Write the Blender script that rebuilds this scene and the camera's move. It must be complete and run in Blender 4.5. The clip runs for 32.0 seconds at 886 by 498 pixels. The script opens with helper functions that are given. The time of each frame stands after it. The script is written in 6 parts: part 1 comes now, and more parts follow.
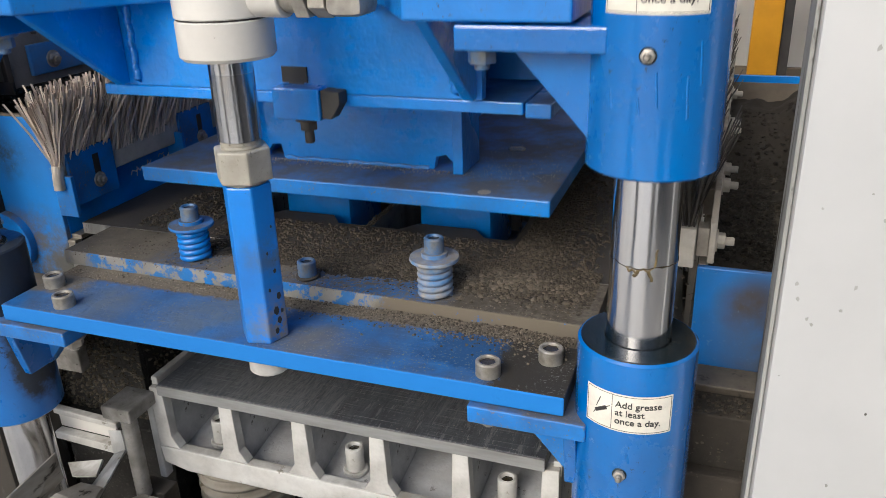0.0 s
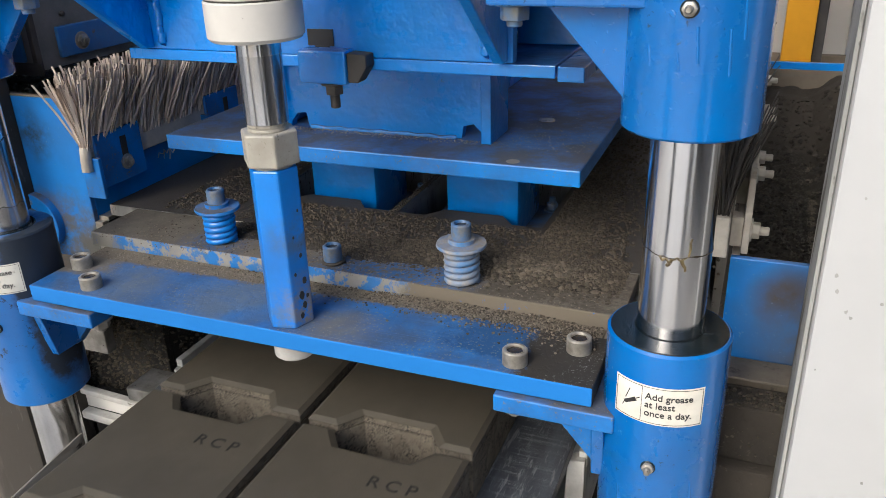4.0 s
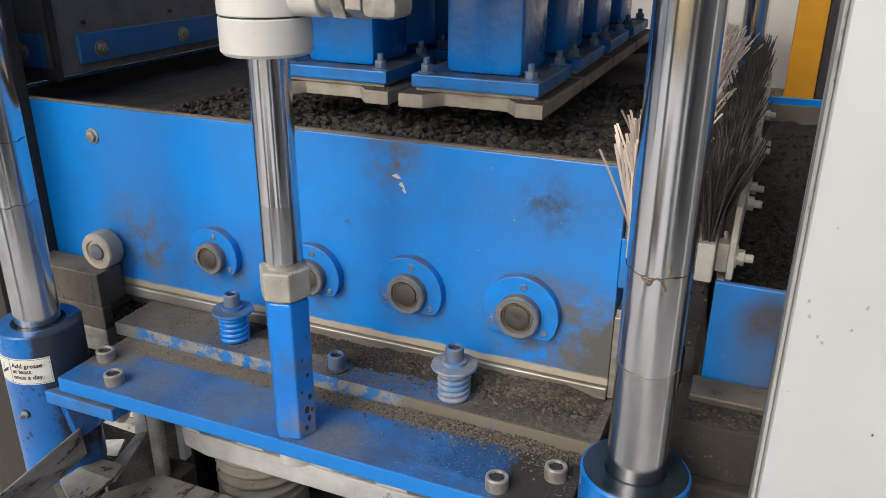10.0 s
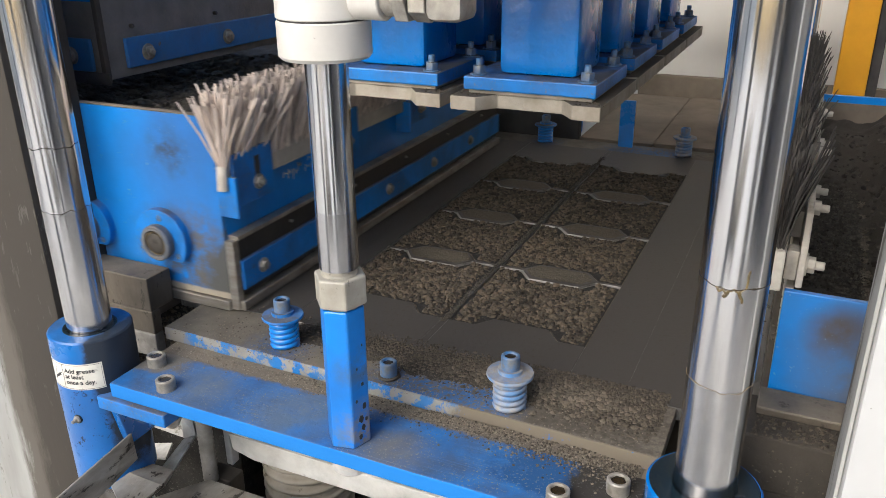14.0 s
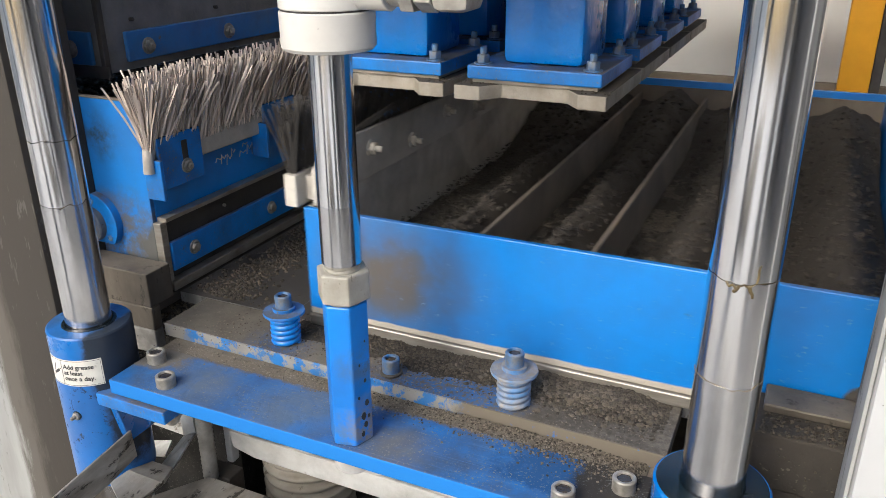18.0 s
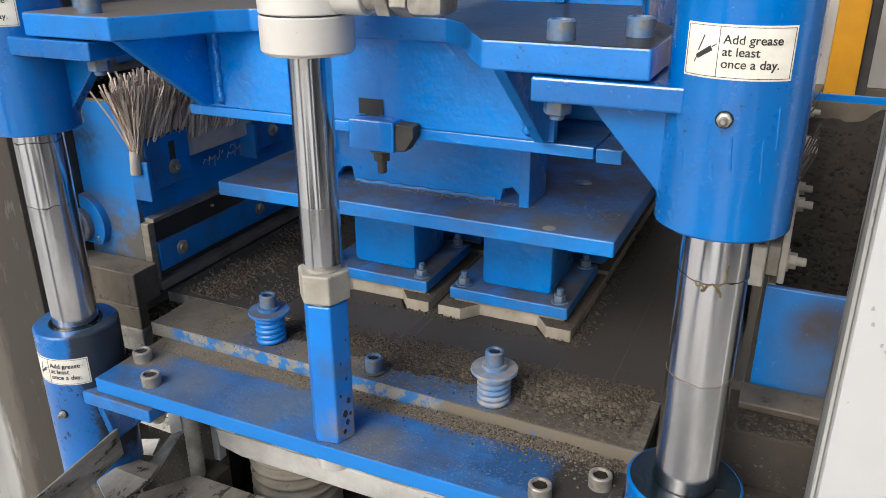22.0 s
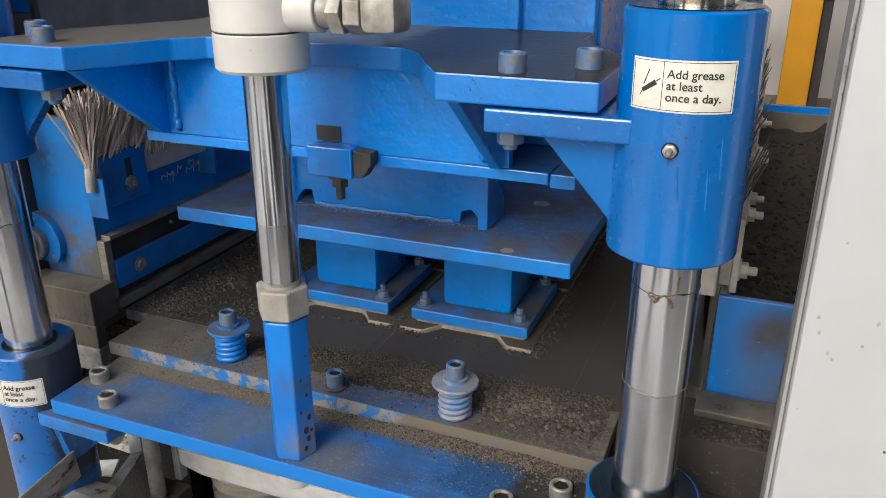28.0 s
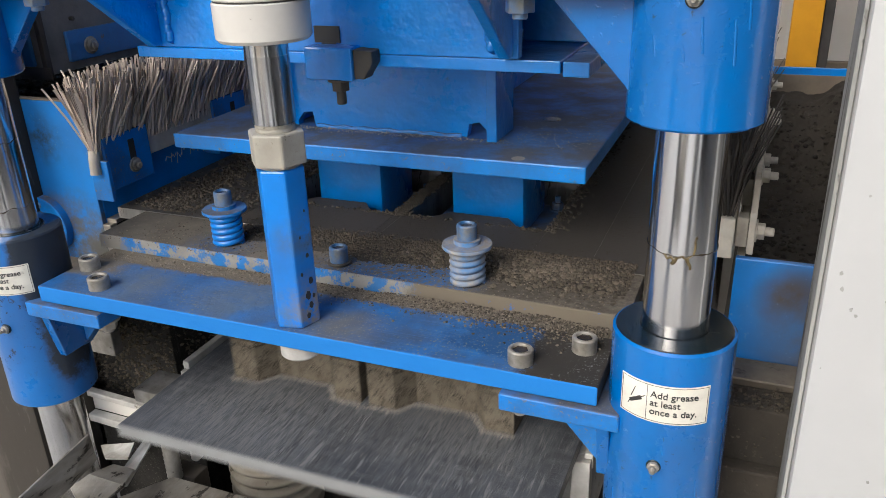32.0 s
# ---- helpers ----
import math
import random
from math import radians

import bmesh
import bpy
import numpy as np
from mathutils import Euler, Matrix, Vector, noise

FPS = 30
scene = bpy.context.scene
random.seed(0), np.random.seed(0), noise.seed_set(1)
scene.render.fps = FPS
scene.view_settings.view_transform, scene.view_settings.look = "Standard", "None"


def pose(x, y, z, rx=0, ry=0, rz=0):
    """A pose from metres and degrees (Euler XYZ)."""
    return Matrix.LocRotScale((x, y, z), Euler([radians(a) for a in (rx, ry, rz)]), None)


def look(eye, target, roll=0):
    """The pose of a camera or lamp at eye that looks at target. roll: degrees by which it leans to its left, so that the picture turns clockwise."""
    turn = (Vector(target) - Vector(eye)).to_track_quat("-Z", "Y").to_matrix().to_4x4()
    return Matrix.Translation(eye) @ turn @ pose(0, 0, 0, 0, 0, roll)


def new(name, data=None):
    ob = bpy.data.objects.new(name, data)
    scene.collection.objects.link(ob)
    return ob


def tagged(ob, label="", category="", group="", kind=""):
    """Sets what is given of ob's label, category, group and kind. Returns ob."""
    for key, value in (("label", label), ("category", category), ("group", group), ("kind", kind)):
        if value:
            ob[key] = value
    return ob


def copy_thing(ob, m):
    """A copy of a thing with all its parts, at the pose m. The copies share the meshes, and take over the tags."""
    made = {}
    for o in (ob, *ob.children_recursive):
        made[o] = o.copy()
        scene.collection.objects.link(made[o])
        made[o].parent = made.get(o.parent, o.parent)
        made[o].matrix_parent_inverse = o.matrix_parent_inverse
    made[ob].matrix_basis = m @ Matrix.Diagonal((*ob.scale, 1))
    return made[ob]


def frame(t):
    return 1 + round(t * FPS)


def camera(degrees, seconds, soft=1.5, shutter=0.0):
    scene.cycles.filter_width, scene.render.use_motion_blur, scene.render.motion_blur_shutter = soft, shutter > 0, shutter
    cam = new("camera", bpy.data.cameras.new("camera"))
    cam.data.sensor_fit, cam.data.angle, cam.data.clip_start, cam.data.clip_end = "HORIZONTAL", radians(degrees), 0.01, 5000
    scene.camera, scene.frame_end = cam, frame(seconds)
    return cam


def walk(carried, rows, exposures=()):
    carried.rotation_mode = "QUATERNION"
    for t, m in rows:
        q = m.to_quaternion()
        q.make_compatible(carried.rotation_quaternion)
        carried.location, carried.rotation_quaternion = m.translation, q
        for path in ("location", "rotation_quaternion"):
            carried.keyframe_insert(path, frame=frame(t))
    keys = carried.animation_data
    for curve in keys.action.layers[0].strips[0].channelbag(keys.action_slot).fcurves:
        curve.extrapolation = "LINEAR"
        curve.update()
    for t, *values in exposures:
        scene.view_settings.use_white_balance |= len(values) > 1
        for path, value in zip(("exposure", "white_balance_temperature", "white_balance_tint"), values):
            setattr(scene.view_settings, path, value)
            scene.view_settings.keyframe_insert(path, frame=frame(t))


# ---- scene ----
LENS = 58.36
cam = camera(LENS, 32.0, soft=0.85, shutter=0.5)
# seconds, place, yaw, pitch, roll of the hand-held phone
PATH = (
    (0, 0.0843, -0.9679, 0.8225, 20.44, -22.96, -1.93),
    (0.5, 0.0832, -0.9649, 0.8209, 20.93, -23.22, -1.91),
    (1, 0.0852, -0.9627, 0.8187, 20.96, -23.25, -1.82),
    (1.5, 0.0881, -0.9605, 0.8189, 20.83, -23.19, -1.75),
    (2, 0.0873, -0.9581, 0.8180, 20.83, -23.20, -1.73),
    (2.5, 0.0835, -0.9565, 0.8183, 20.93, -23.17, -1.70),
    (3, 0.0800, -0.9583, 0.8180, 21.14, -23.27, -1.74),
    (3.5, 0.0742, -0.9555, 0.8168, 21.76, -23.68, -1.95),
    (4, 0.0725, -0.9560, 0.8158, 22.28, -23.88, -1.92),
    (4.5, 0.0712, -0.9557, 0.8104, 22.82, -24.32, -1.90),
    (6.5, 0.0758, -0.9694, 0.8119, 23.13, -24.54, -1.90),
    (7, 0.0763, -0.9717, 0.8142, 23.51, -24.14, -1.18),
    (7.5, 0.0758, -0.9687, 0.8154, 23.65, -23.91, -0.93),
    (8, 0.0859, -0.9725, 0.8156, 23.09, -23.43, -0.25),
    (8.5, 0.0953, -0.9798, 0.8189, 22.80, -22.95, 0.08),
    (9, 0.1005, -0.9856, 0.8204, 22.86, -22.46, 0.24),
    (9.5, 0.1037, -0.9893, 0.8219, 22.80, -22.32, 0.33),
    (10, 0.1071, -0.9921, 0.8216, 22.73, -22.31, 0.35),
    (10.5, 0.1067, -0.9960, 0.8218, 22.62, -22.25, 0.42),
    (11, 0.1010, -1.0037, 0.8226, 22.62, -22.23, 0.54),
    (11.5, 0.0981, -1.0000, 0.8207, 22.97, -22.25, 0.25),
    (12, 0.0938, -0.9944, 0.8175, 22.99, -22.30, 0.21),
    (12.5, 0.0839, -0.9880, 0.8152, 23.15, -22.33, 0.10),
    (13, 0.0774, -0.9847, 0.8142, 23.35, -22.50, 0.03),
    (13.5, 0.0600, -0.9848, 0.8189, 24.22, -22.93, -0.37),
    (14, 0.0515, -0.9809, 0.8252, 24.98, -22.51, -0.50),
    (14.5, 0.0495, -0.9793, 0.8264, 24.94, -22.37, -0.42),
    (16.5, 0.0419, -0.9741, 0.8133, 25.07, -22.52, -0.58),
    (17, 0.0399, -0.9726, 0.8128, 24.94, -22.61, -0.43),
    (17.5, 0.0394, -0.9732, 0.8132, 24.85, -22.57, -0.34),
    (18, 0.0389, -0.9730, 0.8135, 24.90, -22.60, -0.35),
    (18.5, 0.0397, -0.9741, 0.8134, 24.85, -22.51, -0.31),
    (19, 0.0433, -0.9769, 0.8110, 24.49, -22.53, -0.01),
    (19.5, 0.0465, -0.9770, 0.8103, 24.64, -22.65, -0.09),
    (20, 0.0530, -0.9780, 0.8120, 24.49, -22.55, -0.02),
    (20.5, 0.0543, -0.9781, 0.8128, 24.60, -22.47, -0.02),
    (21, 0.0581, -0.9780, 0.8140, 24.51, -22.44, 0.03),
    (21.5, 0.0633, -0.9765, 0.8172, 24.64, -22.58, -0.09),
    (22, 0.0721, -0.9772, 0.8202, 24.69, -22.57, -0.25),
    (22.5, 0.0745, -0.9790, 0.8230, 24.51, -22.42, -0.20),
    (23, 0.0791, -0.9736, 0.8230, 24.14, -22.30, -0.05),
    (23.5, 0.0788, -0.9755, 0.8244, 24.14, -22.28, -0.10),
    (24, 0.0782, -0.9784, 0.8206, 23.96, -22.12, 0.06),
    (24.5, 0.0783, -0.9729, 0.8272, 23.40, -22.11, 0.07),
    (25, 0.0798, -0.9661, 0.8243, 22.43, -21.97, 0.19),
    (25.5, 0.0839, -0.9654, 0.8287, 22.08, -21.86, 0.16),
    (27.5, 0.0879, -0.9733, 0.8305, 21.91, -21.76, 0.05),
    (28, 0.0853, -0.9760, 0.8282, 22.07, -21.80, -0.06),
    (28.5, 0.0812, -0.9714, 0.8280, 22.08, -21.74, -0.03),
    (29, 0.0691, -0.9671, 0.8233, 22.11, -21.69, -0.10),
    (29.5, 0.0657, -0.9662, 0.8177, 22.13, -21.58, -0.04),
    (30, 0.0703, -0.9701, 0.8123, 22.41, -22.13, -0.33),
    (30.5, 0.0800, -0.9769, 0.8129, 22.35, -22.21, -0.38),
    (31, 0.0746, -0.9755, 0.8075, 22.94, -22.68, -1.08),
    (31.5, 0.0800, -0.9707, 0.8074, 22.74, -22.82, -1.29),
    (32, 0.0756, -0.9661, 0.8060, 22.68, -23.23, -2.03),
)
# stops, kelvin and tint as the phone sets them
EXPOSURES = ((0, -0.04, 6080, 8), (1, 0.08, 6080, 8), (4, 0.12, 6080, 8), (7, 0.12, 6080, 8), (8, 0.22, 6080, 8), (9, 0.24, 6080, 8), (9.8, -0.10, 6080, 8), (12.8, -0.10, 6080, 8), (13.4, 0.08, 6080, 8), (14, 0.41, 6080, 8), (17, 0.49, 6080, 8), (18, 0.35, 6080, 8), (20, 0.35, 6080, 8), (20.5, 0.53, 6080, 8), (21.2, 0.53, 6080, 8), (22, 0.14, 6080, 8), (23, 0.02, 6080, 8), (25, 0.00, 6080, 8), (28, -0.06, 6080, 8), (30, 0.02, 6080, 8), (32, 0.06, 6080, 8))
walk(cam, [(t, pose(x, y, z, 90 + p, 0, w) @ pose(0, 0, 0, 0, 0, r)) for t, x, y, z, w, p, r in PATH], EXPOSURES)

# ---- light ----
world = bpy.data.worlds.new("world")
scene.world = world
world.use_nodes = True
wn = world.node_tree.nodes
sky = wn.new("ShaderNodeTexSky")
sky.sky_type, sky.sun_disc = "NISHITA", False
sky.sun_elevation, sky.sun_rotation = radians(36), radians(197)
sky.air_density, sky.dust_density, sky.ozone_density = 1.0, 4.0, 1.0
world.node_tree.links.new(sky.outputs[0], wn["Background"].inputs[0])
wn["Background"].inputs[1].default_value = 0.27
sun = new("sun", bpy.data.lights.new("sun", "SUN"))
sun.data.energy, sun.data.angle, sun.data.color = 1.05, radians(35), (1.0, 0.98, 0.95)
sun.matrix_world = look((-1.1, -3.6, 2.7), (0, 0, 0))
scene.view_settings.exposure = 0.3
scene.view_settings.use_white_balance = True
scene.view_settings.white_balance_temperature, scene.view_settings.white_balance_tint = 6080, 8

# ---- materials ----


def surface(name, c1, c2=None, scale=8.0, rough=0.5, metal=0.0, bump=0.15, fine=90.0, dust=0.0, dust_colour=(0.2, 0.165, 0.125), spots=None, spot_at=0.62, stretch=None, vary=0.0, coat=0.0, patches=(), bands=(), flecks=None, fleck_at=0.66, fleck_scale=110.0, dust_rough=0.9, island=0.0, peel=0.0, drops=0.0, grime=0.0, fleck_up=False, scratch=None, smear=False):
    """Paint, metal, concrete: two colours in broad patches, fine grain, settled dust on what faces up, chipped spots."""
    m = bpy.data.materials.new(name)
    m.use_nodes = True
    nt = m.node_tree
    n, li = nt.nodes, nt.links
    b = n["Principled BSDF"]
    co = n.new("ShaderNodeTexCoord")
    src = co.outputs["Object"]
    if stretch:
        mp = n.new("ShaderNodeMapping")
        mp.inputs["Scale"].default_value = stretch
        li.new(src, mp.inputs[0])
        src = mp.outputs[0]

    def noise_at(s, detail=5.0, r=0.6):
        t = n.new("ShaderNodeTexNoise")
        t.inputs["Scale"].default_value, t.inputs["Detail"].default_value, t.inputs["Roughness"].default_value = s, detail, r
        li.new(src, t.inputs["Vector"])
        return t.outputs[0]

    def ramp(v, lo, hi):
        r = n.new("ShaderNodeMapRange")
        r.inputs["From Min"].default_value, r.inputs["From Max"].default_value = lo, hi
        li.new(v, r.inputs["Value"])
        return r.outputs[0]

    def mix(f, a, c):
        x = n.new("ShaderNodeMix")
        x.data_type = "RGBA"
        for sock, val in ((x.inputs[0], f), (x.inputs[6], a), (x.inputs[7], c)):
            if isinstance(val, (tuple, list)):
                sock.default_value = (*val, 1.0)
            elif isinstance(val, float):
                sock.default_value = val
            else:
                li.new(val, sock)
        return x.outputs[2]

    def times(a, c, op="MULTIPLY"):
        x = n.new("ShaderNodeMath")
        x.operation, x.use_clamp = op, True
        for sock, val in ((x.inputs[0], a), (x.inputs[1], c)):
            if isinstance(val, float):
                sock.default_value = val
            else:
                li.new(val, sock)
        return x.outputs[0]

    broad, grain = noise_at(scale), noise_at(fine, 3.0)
    col = mix(ramp(broad, 0.35, 0.68), tuple(c1), tuple(c2 or [v * 0.72 for v in c1]))
    if vary:
        oi = n.new("ShaderNodeObjectInfo")
        col = mix(times(oi.outputs["Random"], vary), col, tuple(v * 0.5 for v in c1))
    if island:
        # each loose grain has a tone of its own
        gi = n.new("ShaderNodeNewGeometry")
        tone = mix(gi.outputs["Random Per Island"], tuple(v * (1 - island) for v in c1), tuple(min(1.0, v * (1 + 1.4 * island)) for v in c1))
        col = mix(0.75, col, tone)
    rg = times(ramp(broad, 0.2, 0.8), 0.18)
    rgh = times(rg, rough - 0.09, "ADD")
    if spots:
        f = ramp(noise_at(scale * 2.6, 8.0, 0.7), spot_at, spot_at + 0.05)
        col = mix(f, col, tuple(spots))
        rgh = mix(f, rgh, (0.75, 0.75, 0.75))
    if dust:
        ge, se = n.new("ShaderNodeNewGeometry"), n.new("ShaderNodeSeparateXYZ")
        li.new(ge.outputs["Normal"], se.inputs[0])
        up = ramp(se.outputs[2], 0.55, 0.95)
        f = times(times(up, ramp(noise_at(scale * 1.7, 7.0, 0.65), 0.62 - dust * 0.5, 0.82 - dust * 0.3)), min(1.0, 0.5 + dust * 0.5))
        col = mix(f, col, tuple(dust_colour))
        rgh = mix(f, rgh, (dust_rough, dust_rough, dust_rough))
        if metal:
            inv = times(f, float(metal))
            sub = n.new("ShaderNodeMath")
            sub.operation = "SUBTRACT"
            sub.inputs[0].default_value = metal
            li.new(inv, sub.inputs[1])
            li.new(sub.outputs[0], b.inputs["Metallic"])
    if grime:
        # greasy film in uneven clouds
        f = times(ramp(noise_at(scale * 0.8, 9.0, 0.74), 0.44, 0.72), grime)
        col = mix(f, col, (0.045, 0.041, 0.037))
        rgh = mix(f, rgh, (0.7, 0.7, 0.7))
    if scratch:
        # fine scores that cross at several angles
        for ang, wide in ((0.35, 60.0), (-0.3, 70.0), (1.35, 55.0), (1.75, 65.0)):
            turn = n.new("ShaderNodeMapping")
            turn.inputs["Rotation"].default_value = (0, 0, ang)
            turn.inputs["Scale"].default_value = (1.5, wide * 2.2, 1.0)
            li.new(co.outputs["Object"], turn.inputs[0])
            t = n.new("ShaderNodeTexNoise")
            t.inputs["Scale"].default_value, t.inputs["Detail"].default_value = 3.0, 3.0
            li.new(turn.outputs[0], t.inputs["Vector"])
            f = times(ramp(t.outputs[0], 0.62, 0.69), ramp(noise_at(scale * 0.7, 3.0), 0.36, 0.6))
            col = mix(times(f, 0.75), col, tuple(scratch))
    for centre, radius, tint in patches:
        vm = n.new("ShaderNodeVectorMath")
        vm.operation = "DISTANCE"
        vm.inputs[1].default_value = centre
        li.new(co.outputs["Object"], vm.inputs[0])
        near = ramp(vm.outputs["Value"], radius, radius * 0.25)
        broken = ramp(noise_at(scale * 4.0, 6.0, 0.6), 0.1, 0.6) if smear else ramp(noise_at(scale * 9.0, 8.0, 0.72), 0.4, 0.6)
        col = mix(times(near, broken), col, tuple(tint))
    for conds, tint in bands:
        # a ragged tint along an edge: mostly dirt, in places painted light and shade
        sx = n.new("ShaderNodeSeparateXYZ")
        li.new(co.outputs["Object"], sx.inputs[0])
        f = None
        for axis, lo, hi in conds:
            g = ramp(sx.outputs[axis], lo, hi)
            f = times(f, g) if f else g
        nz = ramp(noise_at(scale * 5.0, 8.0, 0.72), 0.3, 0.7)
        f = ramp(times(times(f, 0.62), times(times(nz, 0.4), f), "ADD"), 0.42, 0.62)
        col = mix(f, col, tuple(tint))
        rgh = mix(f, rgh, (0.85, 0.85, 0.85))
    if flecks:
        # grains and nicks, thicker in some places than in others
        f = ramp(noise_at(fleck_scale, 4.0, 0.75), fleck_at, fleck_at + 0.03)
        g = ramp(noise_at(scale * 1.3, 4.0, 0.6), 0.4, 0.6)
        f = times(f, g)
        if fleck_up:
            fg, fs = n.new("ShaderNodeNewGeometry"), n.new("ShaderNodeSeparateXYZ")
            li.new(fg.outputs["Normal"], fs.inputs[0])
            f = times(f, ramp(fs.outputs[2], 0.5, 0.9))
        col = mix(f, col, tuple(flecks))
        rgh = mix(f, rgh, (0.85, 0.85, 0.85))
    li.new(col, b.inputs["Base Color"])
    li.new(rgh, b.inputs["Roughness"])
    if not (dust and metal):
        b.inputs["Metallic"].default_value = metal
    b.inputs["Coat Weight"].default_value = coat
    b.inputs["Coat Roughness"].default_value = 0.15
    if bump:
        bp = n.new("ShaderNodeBump")
        bp.inputs["Strength"].default_value, bp.inputs["Distance"].default_value = bump, 0.004
        relief = times(grain, broad, "ADD")
        if peel:
            # thick brushed paint: runs and orange peel
            relief = times(times(relief, 0.35), times(noise_at(46.0, 2.0, 0.5), peel), "ADD")
        if drops:
            # beads and sags of paint
            relief = times(times(relief, 0.4), times(ramp(noise_at(150.0, 1.0, 0.4), 0.66, 0.74), drops), "ADD")
        li.new(relief, bp.inputs["Height"])
        li.new(bp.outputs[0], b.inputs["Normal"])
    return m


BLUE = surface("blue_paint", (0.002, 0.235, 0.77), (0.002, 0.185, 0.64), 5, 0.26, 0, 0.9, 30, dust=0.45, dust_colour=(0.1, 0.1, 0.1), spots=(0.02, 0.09, 0.22), spot_at=0.68, coat=0.5, flecks=(0.1, 0.16, 0.25), fleck_at=0.68, peel=0.7, grime=0.28)
BLUE_GLOSS = surface("blue_gloss_paint", (0.001, 0.142, 0.49), (0.001, 0.118, 0.42), 4, 0.2, 0, 0.9, 22, coat=0.6, spots=(0.02, 0.1, 0.28), spot_at=0.72, flecks=(0.01, 0.035, 0.08), fleck_at=0.645, fleck_scale=70, peel=0.35, drops=0.07, grime=0.22)
BLUE_GRIMY = surface("grimy_gloss_blue_paint", (0.002, 0.14, 0.48), (0.003, 0.115, 0.4), 5, 0.3, 0, 0.7, 30, dust=0.7, dust_colour=(0.03, 0.1, 0.22), coat=0.4, spots=(0.02, 0.035, 0.055), spot_at=0.63, flecks=(0.015, 0.018, 0.02), fleck_at=0.6, fleck_scale=60, bands=[(((2, -0.05, 0.08), (0, 0.02, 0.06)), (0.012, 0.022, 0.04)), (((0, 0.045, 0.075), (2, -0.2, -0.08)), (0.014, 0.024, 0.042))], peel=0.4, drops=0.07, grime=0.25)
# bar's right end darkened for oil and dirt, and for the sleeve's shade
BAR_BLUE = surface("scratched_blue_bar", (0.003, 0.155, 0.51), (0.008, 0.115, 0.37), 9, 0.42, 0, 0.4, 80, dust=0.6, dust_colour=(0.055, 0.085, 0.14), spots=(0.12, 0.16, 0.22), spot_at=0.63, flecks=(0.2, 0.205, 0.205), fleck_at=0.58, fleck_scale=190, fleck_up=True, patches=[((-0.12, -0.01, 0.015), 0.13, (0.1, 0.15, 0.23)), ((-0.33, 0.0, 0.015), 0.1, (0.1, 0.14, 0.21)), ((0.1, -0.03, 0.015), 0.08, (0.12, 0.13, 0.15))], smear=True, bands=[(((1, 0.035, 0.078),), (0.13, 0.108, 0.082)), (((0, -0.33, -0.46), (1, -0.05, 0.02)), (0.13, 0.118, 0.1)), (((0, 0.34, 0.5), (1, -0.03, 0.04)), (0.13, 0.112, 0.088)), (((0, 0.12, 0.36), (1, -0.066, -0.02)), (0.01, 0.07, 0.2)), (((0, 0.34, 0.42),), (0.028, 0.025, 0.021)), (((1, -0.067, -0.069),), (0.008, 0.165, 0.52))], grime=0.22, scratch=(0.07, 0.17, 0.36))
BLUE_WORN = surface("worn_blue_paint", (0.003, 0.205, 0.66), (0.005, 0.155, 0.5), 7, 0.4, 0, 0.4, 80, dust=0.8, dust_colour=(0.1, 0.102, 0.105), spots=(0.12, 0.115, 0.105), spot_at=0.66, flecks=(0.17, 0.15, 0.125), fleck_at=0.6, fleck_scale=150, peel=0.4, grime=0.55)
BLUE_DUSTY = surface("dusty_blue_paint", (0.003, 0.19, 0.62), (0.004, 0.15, 0.5), 6, 0.36, 0, 0.6, 50, dust=1.8, dust_colour=(0.13, 0.115, 0.092), bands=[(((2, 0.0165, 0.018), (0, 0.05, 0.17)), (0.012, 0.011, 0.01))], coat=0.3, flecks=(0.06, 0.06, 0.06), fleck_at=0.62, fleck_scale=120, peel=0.5, grime=0.3)
BLUE_WALL = surface("scuffed_blue_paint", (0.004, 0.235, 0.74), (0.005, 0.19, 0.62), 3, 0.32, 0, 0.12, 60, dust=0.5, spots=(0.05, 0.09, 0.14), spot_at=0.68, coat=0.2, flecks=(0.12, 0.14, 0.17), fleck_at=0.67, grime=0.4)
CHROME = surface("polished_chrome", (0.8, 0.8, 0.8), (0.7, 0.7, 0.71), 14, 0.15, 1.0, 0.015, 60, stretch=(1, 1, 0.12))
SMUDGE = (0.09, 0.1, 0.11)
FEED_WALL = surface("smudged_blue_paint", (0.006, 0.215, 0.67), (0.012, 0.175, 0.55), 3, 0.32, 0, 0.1, 60, flecks=(0.16, 0.26, 0.4), fleck_at=0.65, fleck_scale=90, spots=(0.05, 0.09, 0.14), spot_at=0.685, coat=0.2, patches=[((0.725 - d, 0, -0.10), r, SMUDGE) for d, r in ((0.09, 0.13), (0.172, 0.11), (0.385, 0.09), (0.60, 0.09), (0.83, 0.09), (1.04, 0.14))] + [((0.66, 0, -0.14), 0.16, (0.11, 0.1, 0.09)), ((0.30, 0, 0.17), 0.08, SMUDGE), ((0.6, 0, 0.12), 0.07, (0.03, 0.06, 0.1))], bands=[(((0, 0.5, 0.74), (2, 0.06, -0.12)), (0.085, 0.085, 0.078)), (((2, -0.178, -0.195),), (0.34, 0.295, 0.225))], grime=0.28)
